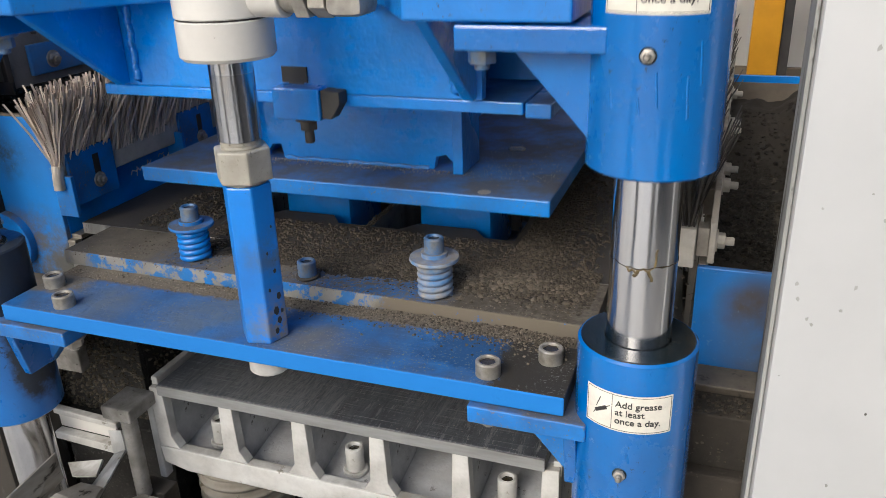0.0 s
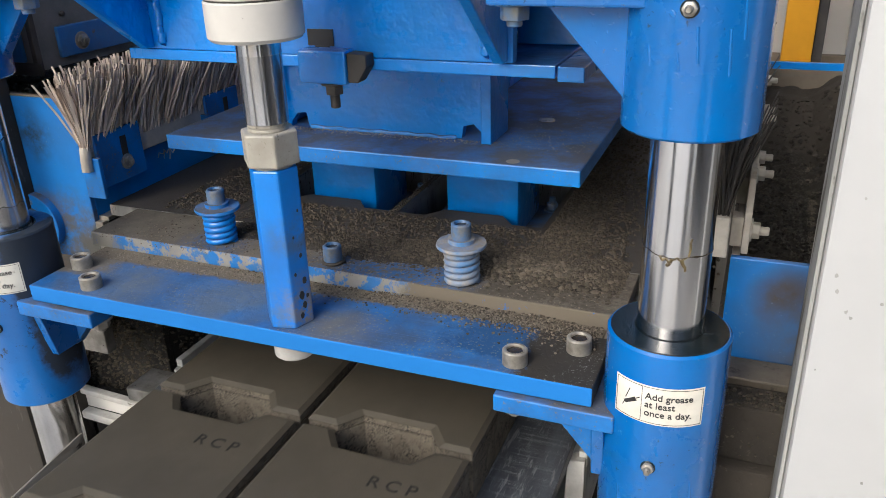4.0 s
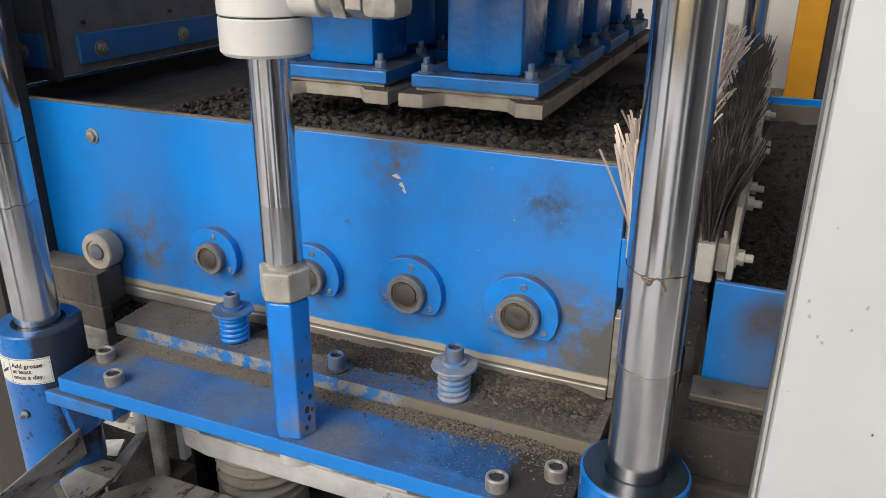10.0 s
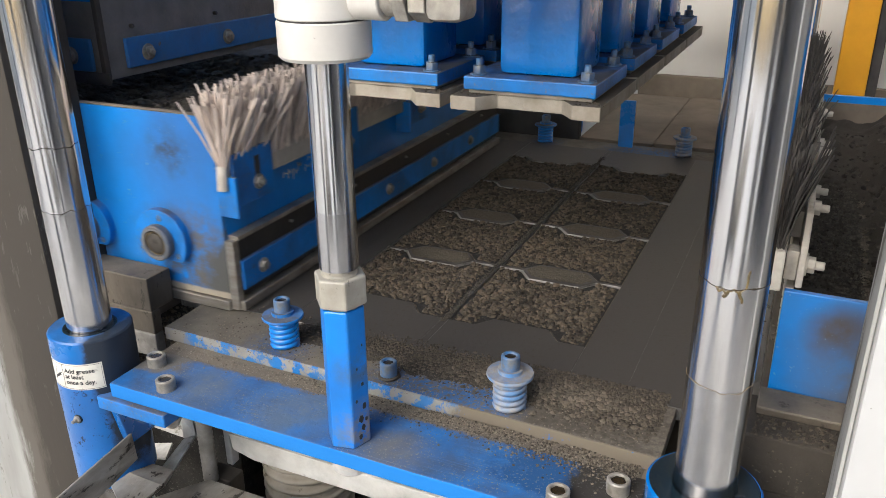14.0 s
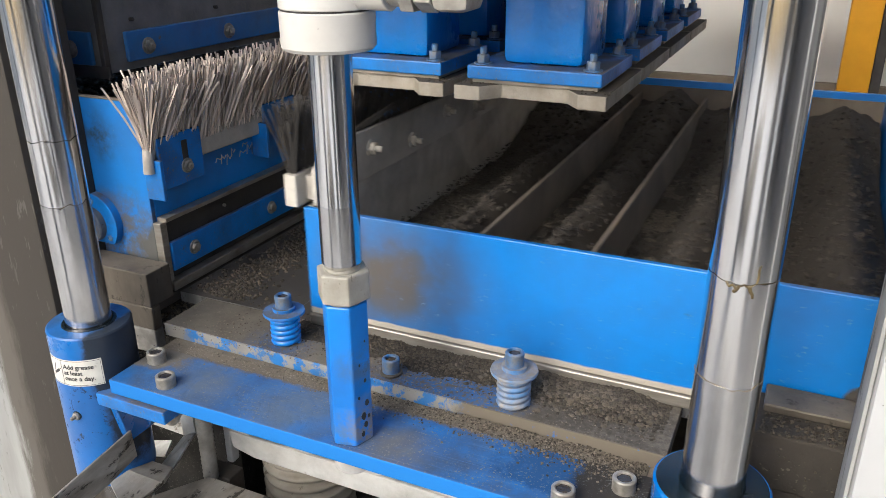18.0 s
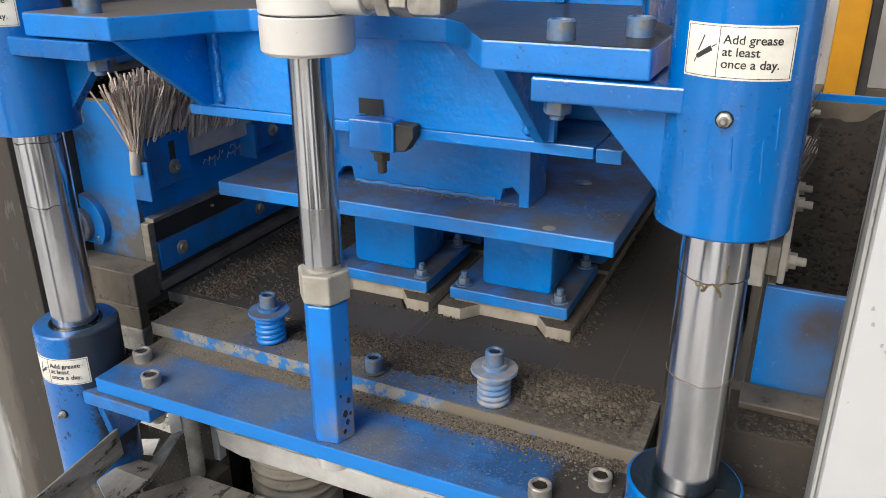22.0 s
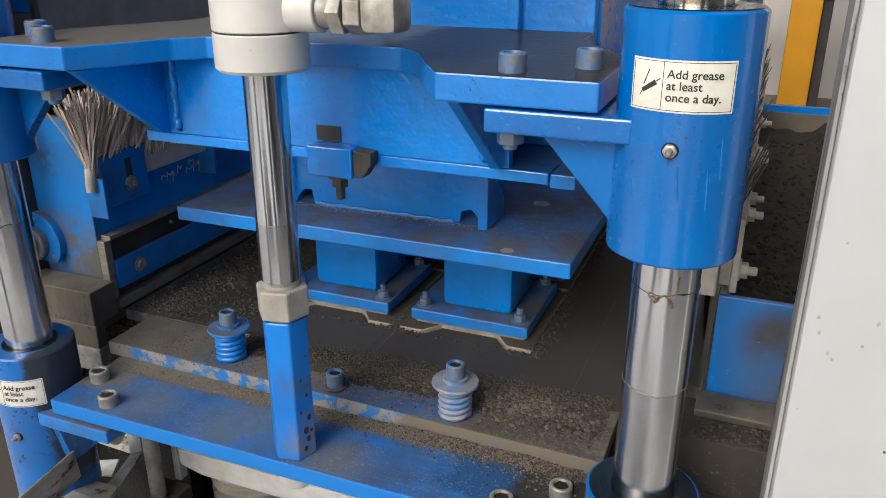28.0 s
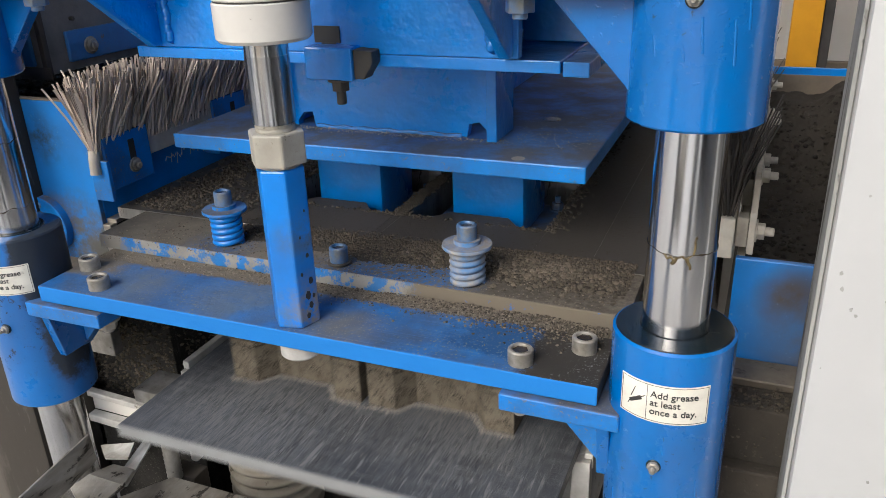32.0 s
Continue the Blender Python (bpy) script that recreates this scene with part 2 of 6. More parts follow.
FACE_WALL = surface("rubbed_blue_paint", (0.003, 0.19, 0.6), (0.004, 0.15, 0.48), 3, 0.34, 0, 0.15, 60, spots=(0.05, 0.09, 0.14), spot_at=0.7, coat=0.2, patches=[((-0.31, 0, 0.0), 0.2, (0.06, 0.095, 0.15)), ((-0.4, 0, -0.005), 0.15, (0.09, 0.088, 0.086)), ((-0.35, 0, 0.0), 0.09, (0.1, 0.085, 0.07)), ((-0.465, 0, 0.06), 0.06, (0.065, 0.05, 0.036))], bands=[(((2, -0.095, -0.108),), (0.36, 0.33, 0.28))], flecks=(0.2, 0.3, 0.42), fleck_at=0.65, grime=0.25, smear=True)
HOPPER_BAR = surface("dull_dusty_blue_bar", (0.018, 0.21, 0.58), (0.07, 0.17, 0.34), 8, 0.55, 0, 0.3, 60, dust=0.6, spots=(0.16, 0.155, 0.145), spot_at=0.64, grime=0.3)
NUT = surface("cream_coated_nut", (0.43, 0.41, 0.355), (0.33, 0.31, 0.26), 12, 0.5, 0.1, 0.1, 90, flecks=(0.14, 0.125, 0.1), fleck_at=0.62, grime=0.3)
POST_BLUE = surface("chipped_blue_post", (0.003, 0.2, 0.7), (0.003, 0.16, 0.58), 5, 0.34, 0, 0.3, 60, coat=0.3, patches=[((0.046, -0.004, -0.1), 0.075, (0.2, 0.175, 0.14)), ((0.046, 0.0, -0.13), 0.055, (0.24, 0.21, 0.17)), ((0.0, -0.033, -0.125), 0.045, (0.06, 0.15, 0.32)), ((0.02, 0, 0.02), 0.05, (0.07, 0.12, 0.2))], flecks=(0.03, 0.03, 0.03), fleck_at=0.68, fleck_scale=45, peel=0.3, grime=0.25)
GRAIN = surface("damp_brown_grain", (0.056, 0.044, 0.03), (0.024, 0.019, 0.014), 50, 0.85, 0, 0.6, 200, island=0.85)
CEMENT = surface("pale_cement_dust", (0.27, 0.255, 0.23), (0.2, 0.19, 0.17), 30, 0.95, 0, 0.4, 200, island=0.3)
FLANGE = surface("dirt_covered_flange", (0.145, 0.127, 0.101), (0.075, 0.066, 0.052), 9, 0.8, 0, 0.4, 90, patches=[((0.44, 0.0, 0.014), 0.22, (0.05, 0.043, 0.033)), ((0.35, 0.02, 0.014), 0.16, (0.06, 0.05, 0.038)), ((0.1, -0.05, 0.014), 0.16, (0.015, 0.1, 0.27)), ((0.2, -0.04, 0.014), 0.1, (0.02, 0.11, 0.3)), ((-0.25, -0.03, 0.014), 0.09, (0.03, 0.08, 0.18))], flecks=(0.2, 0.17, 0.13), fleck_at=0.6, fleck_scale=170)
FLANGE_EDGE = surface("chipped_blue_flange_edge", (0.006, 0.17, 0.52), (0.04, 0.15, 0.36), 9, 0.5, 0, 0.4, 90, spots=(0.27, 0.26, 0.235), spot_at=0.48, bands=[(((0, 0.08, 0.2),), (0.135, 0.115, 0.086)), (((0, -0.4, -0.5),), (0.23, 0.215, 0.185))], flecks=(0.01, 0.12, 0.4), fleck_at=0.63, fleck_scale=60, grime=0.45)
HOPPER_SKIN = surface("dusty_black_rubber", (0.16, 0.15, 0.138), (0.25, 0.23, 0.205), 12, 0.7, 0, 0.5, 90, flecks=(0.22, 0.2, 0.165), fleck_at=0.58, fleck_scale=120)
CHROME_WORN = surface("scored_chrome", (0.66, 0.66, 0.67), (0.5, 0.5, 0.51), 20, 0.19, 1.0, 0.02, 120, stretch=(1, 1, 0.5))
ZINC = surface("dull_zinc_steel", (0.46, 0.44, 0.4), (0.28, 0.26, 0.22), 30, 0.45, 0.6, 0.15, 200, dust=0.4, grime=0.4)
BOLT_BLUE = surface("blue_spattered_steel", (0.03, 0.17, 0.42), (0.22, 0.22, 0.21), 40, 0.45, 0.3, 0.2, 200, dust=0.3, grime=0.4)
CREAM = surface("cream_white_paint", (0.62, 0.605, 0.565), (0.56, 0.545, 0.505), 5, 0.38, 0, 0.08, 60, spots=(0.3, 0.28, 0.24), spot_at=0.71, coat=0.2, flecks=(0.25, 0.23, 0.2), fleck_at=0.7, fleck_scale=40, grime=0.14)
POST_GRIME = surface("smeared_grey_paint", (0.38, 0.385, 0.37), (0.2, 0.2, 0.19), 3.5, 0.75, 0, 0.25, 50, spots=(0.12, 0.11, 0.095), spot_at=0.62, stretch=(1.6, 1.6, 0.3), bands=[(((0, -0.1, 0.04), (2, 1.2, 0.85)), (0.1, 0.09, 0.075)), (((0, -0.02, 0.1), (2, 1.15, 0.75)), (0.042, 0.036, 0.029))], flecks=(0.08, 0.074, 0.064), fleck_at=0.6, fleck_scale=30)
WHITE_POST = surface("chipped_white_paint", (0.45, 0.46, 0.465), (0.41, 0.42, 0.425), 3, 0.45, 0, 0.05, 40, spots=(0.34, 0.335, 0.325), spot_at=0.72)
GREY_POST = surface("weathered_grey_paint", (0.34, 0.345, 0.33), (0.21, 0.21, 0.2), 3.5, 0.75, 0, 0.25, 50, spots=(0.075, 0.068, 0.058), spot_at=0.57, stretch=(1.6, 1.6, 0.35), flecks=(0.08, 0.077, 0.07), fleck_at=0.6, fleck_scale=30)
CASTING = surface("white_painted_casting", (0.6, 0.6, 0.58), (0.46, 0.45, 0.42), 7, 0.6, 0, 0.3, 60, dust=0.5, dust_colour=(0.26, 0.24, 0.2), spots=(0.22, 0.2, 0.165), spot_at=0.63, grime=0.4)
# pockets get a greyer colour than the white front
POCKET = surface("grey_pocket_casting", (0.5, 0.51, 0.52), (0.38, 0.39, 0.4), 12, 0.7, 0.1, 0.5, 90, dust=0.5, dust_colour=(0.38, 0.37, 0.35), spots=(0.13, 0.125, 0.12), spot_at=0.62, grime=0.3)
# pale patches on the board: smears, and a broad sheen put into colour
PALLET = surface("brushed_dark_pallet", (0.085, 0.095, 0.112), (0.045, 0.05, 0.06), 5, 0.38, 0.1, 0.25, 30, stretch=(7, 0.9, 8), spots=(0.21, 0.215, 0.22), spot_at=0.57, patches=[((-0.2, -0.65, 0.012), 0.3, (0.2, 0.205, 0.21)), ((0.22, -0.55, 0.012), 0.25, (0.17, 0.175, 0.18)), ((0.0, -0.3, 0.012), 0.3, (0.19, 0.195, 0.2))], flecks=(0.26, 0.265, 0.27), fleck_at=0.6, fleck_scale=34, scratch=(0.36, 0.37, 0.375))
PALLET_EDGE = surface("rubbed_pallet_edge", (0.3, 0.31, 0.31), (0.2, 0.2, 0.2), 12, 0.55, 0.2, 0.2, 60, stretch=(0.4, 1, 3))
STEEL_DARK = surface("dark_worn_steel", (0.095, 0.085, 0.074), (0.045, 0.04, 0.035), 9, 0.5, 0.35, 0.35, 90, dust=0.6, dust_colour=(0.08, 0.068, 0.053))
HEAD_STEEL = surface("scored_grey_steel", (0.3, 0.29, 0.27), (0.15, 0.14, 0.125), 22, 0.55, 0.2, 0.4, 90, spots=(0.06, 0.055, 0.05), spot_at=0.62)
STEEL_WEAR = surface("bright_worn_steel", (0.42, 0.4, 0.36), (0.26, 0.23, 0.19), 12, 0.4, 0.7, 0.2, 90, stretch=(0.4, 1, 4))
# brighter wall tops over darker steel: light falling off down the cells, in colour
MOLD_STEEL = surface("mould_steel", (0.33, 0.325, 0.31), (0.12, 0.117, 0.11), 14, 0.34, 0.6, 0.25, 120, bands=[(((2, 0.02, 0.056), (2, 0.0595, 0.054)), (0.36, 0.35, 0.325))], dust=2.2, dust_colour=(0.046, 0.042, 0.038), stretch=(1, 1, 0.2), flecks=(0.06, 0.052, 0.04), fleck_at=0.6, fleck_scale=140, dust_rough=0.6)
SHOE = surface("cement_coated_shoe", (0.36, 0.325, 0.27), (0.24, 0.21, 0.165), 16, 0.8, 0.0, 0.5, 90, dust=1.6, dust_colour=(0.07, 0.058, 0.044))
CRUST = surface("caked_concrete", (0.038, 0.033, 0.026), (0.018, 0.0155, 0.0125), 16, 0.95, 0, 0.9, 120, flecks=(0.1, 0.085, 0.064), fleck_at=0.56, fleck_scale=170)
CRUMB = surface("concrete_crumbs", (0.054, 0.044, 0.032), (0.024, 0.02, 0.015), 60, 0.95, 0, 0.6, 200, island=0.6)
LUMP = surface("dry_concrete_lumps", (0.088, 0.074, 0.055), (0.05, 0.042, 0.031), 60, 0.95, 0, 0.8, 200, island=0.5)
FINES = surface("tan_fines", (0.135, 0.115, 0.087), (0.075, 0.062, 0.047), 25, 0.95, 0, 0.9, 260, spots=(0.14, 0.075, 0.05), spot_at=0.66, flecks=(0.32, 0.28, 0.22), fleck_at=0.6, fleck_scale=220, island=0.5)
LOOSE = surface("loose_face_mix", (0.1, 0.086, 0.063), (0.06, 0.052, 0.038), 90, 0.95, 0, 1.0, 260, flecks=(0.035, 0.03, 0.022), fleck_at=0.53, fleck_scale=200, island=0.4)
SPILT = surface("spilled_face_mix", (0.05, 0.043, 0.033), (0.03, 0.026, 0.02), 60, 0.95, 0, 0.6, 200, island=0.45)
TAN_STEEL = surface("tan_worn_steel", (0.12, 0.102, 0.08), (0.06, 0.051, 0.04), 10, 0.55, 0.2, 0.35, 90, dust=0.6, dust_colour=(0.19, 0.165, 0.13), spots=(0.035, 0.03, 0.025), spot_at=0.58, stretch=(1, 1, 0.5), bands=[(((2, 0.085, 0.1),), (0.24, 0.22, 0.185))])
SPRING_DUSTY = surface("dust_grey_spring", (0.3, 0.275, 0.23), (0.03, 0.17, 0.42), 26, 0.7, 0, 0.3, 120, dust=0.6)
MIX = surface("damp_dark_concrete", (0.046, 0.04, 0.032), (0.02, 0.018, 0.015), 14, 0.9, 0, 0.9, 130, island=0.5)
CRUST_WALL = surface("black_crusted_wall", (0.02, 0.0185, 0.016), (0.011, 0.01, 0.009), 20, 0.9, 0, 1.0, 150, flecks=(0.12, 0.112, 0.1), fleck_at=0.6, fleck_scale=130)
SPRING_TAN = surface("tan_dusty_spring", (0.42, 0.385, 0.32), (0.3, 0.27, 0.215), 8, 0.75, 0, 0.3, 60, dust=0.5, spots=(0.16, 0.135, 0.1), spot_at=0.6)
BLOCK = surface("fresh_concrete_block", (0.17, 0.145, 0.108), (0.115, 0.097, 0.072), 30, 0.95, 0, 1.0, 210, flecks=(0.02, 0.0175, 0.014), fleck_at=0.5, fleck_scale=240)
FACE = surface("fresh_face_concrete", (0.073, 0.062, 0.044), (0.056, 0.048, 0.034), 5, 0.72, 0, 0.25, 260)
# letter colour: the shade of a stamped recess, put on flat raised letters
LETTER = surface("shaded_letter_tint", (0.012, 0.0105, 0.008), (0.02, 0.018, 0.014), 20, 0.8, 0, 0.2, 200)
# brown face mix, darkened further for the shade deep in its box
FACE_MIX = surface("dark_fine_mix", (0.036, 0.03, 0.023), (0.016, 0.0135, 0.0105), 14, 0.92, 0, 0.9, 160, island=0.6)
RUBBER = surface("black_rubber", (0.022, 0.021, 0.02), (0.05, 0.047, 0.042), 10, 0.6, 0, 0.4, 90, dust=0.5)
BRISTLE = surface("beige_bristle", (0.57, 0.49, 0.425), (0.38, 0.31, 0.255), 25, 0.7, 0, 0.1, 90, island=0.4)
BRISTLE_DARK = surface("dark_bristle", (0.035, 0.032, 0.029), (0.07, 0.064, 0.056), 25, 0.7, 0, 0.1, 90)
RUST = surface("rusty_bearing_cap", (0.17, 0.16, 0.145), (0.07, 0.1, 0.15), 30, 0.7, 0.1, 0.5, 120, spots=(0.05, 0.042, 0.033), spot_at=0.62)
GREY_LIP = surface("scraped_grey_steel", (0.36, 0.34, 0.3), (0.14, 0.12, 0.095), 14, 0.5, 0.3, 0.3, 70, spots=(0.05, 0.043, 0.035), spot_at=0.57, stretch=(1, 0.5, 2))
BOARD = surface("tan_dusty_board", (0.2, 0.165, 0.125), (0.12, 0.1, 0.078), 5, 0.9, 0, 0.4, 60, dust=0.4)
WOOD = surface("grey_board", (0.27, 0.28, 0.29), (0.2, 0.205, 0.21), 12, 0.85, 0, 0.3, 60, stretch=(4, 1, 4))
WHITE_BAR = surface("dusty_white_bar", (0.58, 0.55, 0.48), (0.42, 0.38, 0.32), 9, 0.7, 0, 0.3, 80, dust=0.5, grime=0.35)
LABEL_WHITE = surface("label_film", (0.74, 0.72, 0.64), (0.68, 0.66, 0.58), 14, 0.4, 0, 0.02, 90, spots=(0.4, 0.37, 0.3), spot_at=0.66, grime=0.3)
INK = surface("black_print", (0.02, 0.02, 0.02), (0.03, 0.03, 0.03), 14, 0.5, 0, 0.0, 90)
OIL = surface("dark_oil", (0.02, 0.014, 0.008), (0.05, 0.035, 0.015), 30, 0.25, 0, 0.2, 90)
SEAL = surface("oily_seal", (0.003, 0.012, 0.018), (0.01, 0.014, 0.016), 30, 0.22, 0, 0.15, 90)
GREASE = surface("brown_grease", (0.12, 0.085, 0.04), (0.2, 0.15, 0.08), 30, 0.35, 0, 0.2, 90)
GREASE_DARK = surface("dried_dark_grease", (0.05, 0.035, 0.015), (0.16, 0.12, 0.05), 60, 0.4, 0, 0.4, 200)
FLOOR = surface("dusty_concrete_floor", (0.6, 0.585, 0.55), (0.47, 0.455, 0.42), 1.5, 0.85, 0, 0.4, 30, spots=(0.2, 0.18, 0.16), spot_at=0.66)
WALL = surface("whitewashed_wall", (0.66, 0.65, 0.62), (0.58, 0.57, 0.53), 1.2, 0.85, 0, 0.15, 20)
YELLOW = surface("yellow_paint", (0.72, 0.34, 0.015), (0.6, 0.28, 0.012), 5, 0.45, 0, 0.05, 60, spots=(0.3, 0.16, 0.03), spot_at=0.72)
PIER = surface("grey_wall_sheet", (0.22, 0.22, 0.22), (0.15, 0.15, 0.15), 1.5, 0.7, 0, 0.1, 20)
BROWN = surface("mud_caked_beam", (0.022, 0.019, 0.015), (0.045, 0.038, 0.03), 9, 0.9, 0, 0.9, 60, dust=0.4, dust_colour=(0.07, 0.059, 0.046), flecks=(0.1, 0.086, 0.068), fleck_at=0.63, fleck_scale=60)
ROOF = surface("roof_sheet", (0.45, 0.46, 0.46), (0.35, 0.36, 0.36), 2, 0.6, 0.2, 0.1, 30)

# ---- builders ----
ORIGIN = {}


def thing(name, base, label, category, group="", kind=""):
    ob = new(name)
    ob.empty_display_size = 0.05
    ob.location = base
    ORIGIN[ob] = Vector(base)
    return tagged(ob, label, category, group, kind)


def part(name, bm, material, parent=None, label="", smooth=None, kind="", category="", group=""):
    """One mesh object out of a bmesh in world places, hung under its thing or part."""
    me = bpy.data.meshes.new(name)
    cs = [v.co for v in bm.verts]
    c = (Vector([min(v[i] for v in cs) for i in range(3)]) + Vector([max(v[i] for v in cs) for i in range(3)])) / 2
    bmesh.ops.translate(bm, verts=bm.verts, vec=-c)
    bmesh.ops.recalc_face_normals(bm, faces=bm.faces)
    bm.to_mesh(me)
    bm.free()
    if smooth is not None:
        me.shade_smooth()
        me.set_sharp_from_angle(angle=radians(smooth))
    me.materials.append(material)
    ob = new(name, me)
    ORIGIN[ob] = c
    ob.location = c - (ORIGIN[parent] if parent else Vector())
    ob.parent = parent
    return tagged(ob, label, category, group, kind)


def again(name, ob, parent, shift, label=""):
    """The same mesh once more under a parent, moved by shift."""
    o = new(name, ob.data)
    ORIGIN[o] = ORIGIN[ob] + Vector(shift)
    o.location = ORIGIN[o] - (ORIGIN[parent] if parent else Vector())
    o.parent = parent
    return tagged(o, label)


def box(x0, x1, y0, y1, z0, z1, bevel=0.003, bm=None):
    out = bm or bmesh.new()
    r = bmesh.ops.create_cube(out, size=1.0)
    vs = r["verts"]
    for v in vs:
        v.co = Vector((x0 + (v.co.x + 0.5) * (x1 - x0), y0 + (v.co.y + 0.5) * (y1 - y0), z0 + (v.co.z + 0.5) * (z1 - z0)))
    if bevel:
        es = list({e for v in vs for e in v.link_edges})
        bmesh.ops.bevel(out, geom=es, offset=min(bevel, 0.45 * min(abs(x1 - x0), abs(y1 - y0), abs(z1 - z0))), segments=2, profile=0.5, affect="EDGES", clamp_overlap=True)
    return out


def prism(poly, a0, a1, axis="z", bevel=0.0, bm=None):
    """A polygon drawn out along an axis: z: poly is (x, y); y: (x, z); x: (y, z)."""
    out = bm or bmesh.new()
    place = {"z": lambda p, a: (p[0], p[1], a), "y": lambda p, a: (p[0], a, p[1]), "x": lambda p, a: (a, p[0], p[1])}[axis]
    lo = [out.verts.new(place(p, a0)) for p in poly]
    hi = [out.verts.new(place(p, a1)) for p in poly]
    out.faces.new(lo)
    out.faces.new(hi[::-1])
    k = len(poly)
    for i in range(k):
        out.faces.new((lo[i], hi[i], hi[(i + 1) % k], lo[(i + 1) % k]))
    if bevel:
        bmesh.ops.recalc_face_normals(out, faces=out.faces)
        es = list({e for v in lo + hi for e in v.link_edges})
        bmesh.ops.bevel(out, geom=es, offset=bevel, segments=2, profile=0.5, affect="EDGES", clamp_overlap=True)
    return out


def lathe(cx, cy, prof, seg=32, axis="z", bm=None):
    """A turned solid: prof is (radius, height) from one end to the other, round an axis through (cx, cy) of the other two."""
    out = bm or bmesh.new()
    place = {"z": lambda u, v, h: (cx + u, cy + v, h), "y": lambda u, v, h: (cx + u, h, cy + v), "x": lambda u, v, h: (h, cx + u, cy + v)}[axis]
    rings = [[out.verts.new(place(r * math.cos(2 * math.pi * i / seg), r * math.sin(2 * math.pi * i / seg), h)) for i in range(seg)] for r, h in prof]
    for a, b in zip(rings, rings[1:]):
        for i in range(seg):
            out.faces.new((a[i], a[(i + 1) % seg], b[(i + 1) % seg], b[i]))
    if prof[0][0] > 0:
        out.faces.new(rings[0])
    if prof[-1][0] > 0:
        out.faces.new(rings[-1][::-1])
    return out


def rod(cx, cy, r, h0, h1, seg=24, axis="z", ch=0.0015, bm=None):
    return lathe(cx, cy, ((r - ch, h0), (r, h0 + ch), (r, h1 - ch), (r - ch, h1)), seg, axis, bm)


def ring(cx, cy, r0, r1, h0, h1, seg=40, axis="z", ch=0.002, bm=None):
    """A hollow turned piece."""
    return lathe(cx, cy, ((r0, h0), (r1 - ch, h0), (r1, h0 + ch), (r1, h1 - ch), (r1 - ch, h1), (r0 + ch, h1), (r0, h1 - ch), (r0, h0)), seg, axis, bm)


def hexes(cx, cy, af, h0, h1, axis="z", turn=0.0, bm=None, bevel=0.0015):
    r = af / math.sqrt(3)
    return prism([(cx + r * math.cos(radians(60 * i + turn)), cy + r * math.sin(radians(60 * i + turn))) for i in range(6)], h0, h1, axis, bevel, bm)


def cap_screw(x, y, z, parent, r=0.0165, h=0.021, mat=None, axis="z", name="socket_screw", d=1):
    """A socket head cap screw: drilled head with a hexagon hole."""
    bm = lathe(x, y, ((r, z), (r, z + d * (h - 0.002)), (r - 0.002, z + d * h), (r * 0.7, z + d * h), (r * 0.67, z + d * (h - 0.001)), (r * 0.66, z + d * h * 0.35), (0.0001, z + d * h * 0.3)), 20, axis)
    ob = part(name, bm, mat or ZINC, parent, smooth=40)
    if axis == "z" and not (parent and parent.parent):
        # dark plug near the rim: grease, and the hole's shade put into colour
        part("socket", hexes(x, y, r * 1.13, z + h * 0.36, z + h * 0.86, "z", bevel=0), OIL, ob, "dark hexagon plug for grease and shade in the socket")
    return ob


def hex_bolt(x, y, z, parent, af=0.024, h=0.012, stud=0.012, mat=None, axis="z", d=1, name="bolt", washer=True):
    bm = hexes(x, y, af, z, z + d * h, axis)
    if stud:
        rod(x, y, af * 0.3, min(z, z + d * (h + stud)), max(z, z + d * (h + stud)), 14, axis, bm=bm)
    if washer:
        rod(x, y, af * 0.78, min(z - d * 0.001, z + d * 0.003), max(z - d * 0.001, z + d * 0.003), 18, axis, 0.0008, bm)
    return part(name, bm, mat or ZINC, parent, smooth=35)


def sweep(points, r, seg=10, bm=None, taper=1.0):
    out = bm or bmesh.new()
    pts = [Vector(p) for p in points]
    rings = []
    for i, p in enumerate(pts):
        d = (pts[min(i + 1, len(pts) - 1)] - pts[max(i - 1, 0)]).normalized()
        u = d.cross(Vector((0, 0, 1)) if abs(d.z) < 0.9 else Vector((1, 0, 0))).normalized()
        v = d.cross(u)
        k = r * (1 + (taper - 1) * i / max(1, len(pts) - 1))
        rings.append([out.verts.new(p + k * (u * math.cos(2 * math.pi * j / seg) + v * math.sin(2 * math.pi * j / seg))) for j in range(seg)])
    for a, b in zip(rings, rings[1:]):
        for j in range(seg):
            out.faces.new((a[j], a[(j + 1) % seg], b[(j + 1) % seg], b[j]))
    out.faces.new(rings[0])
    out.faces.new(rings[-1][::-1])
    return out


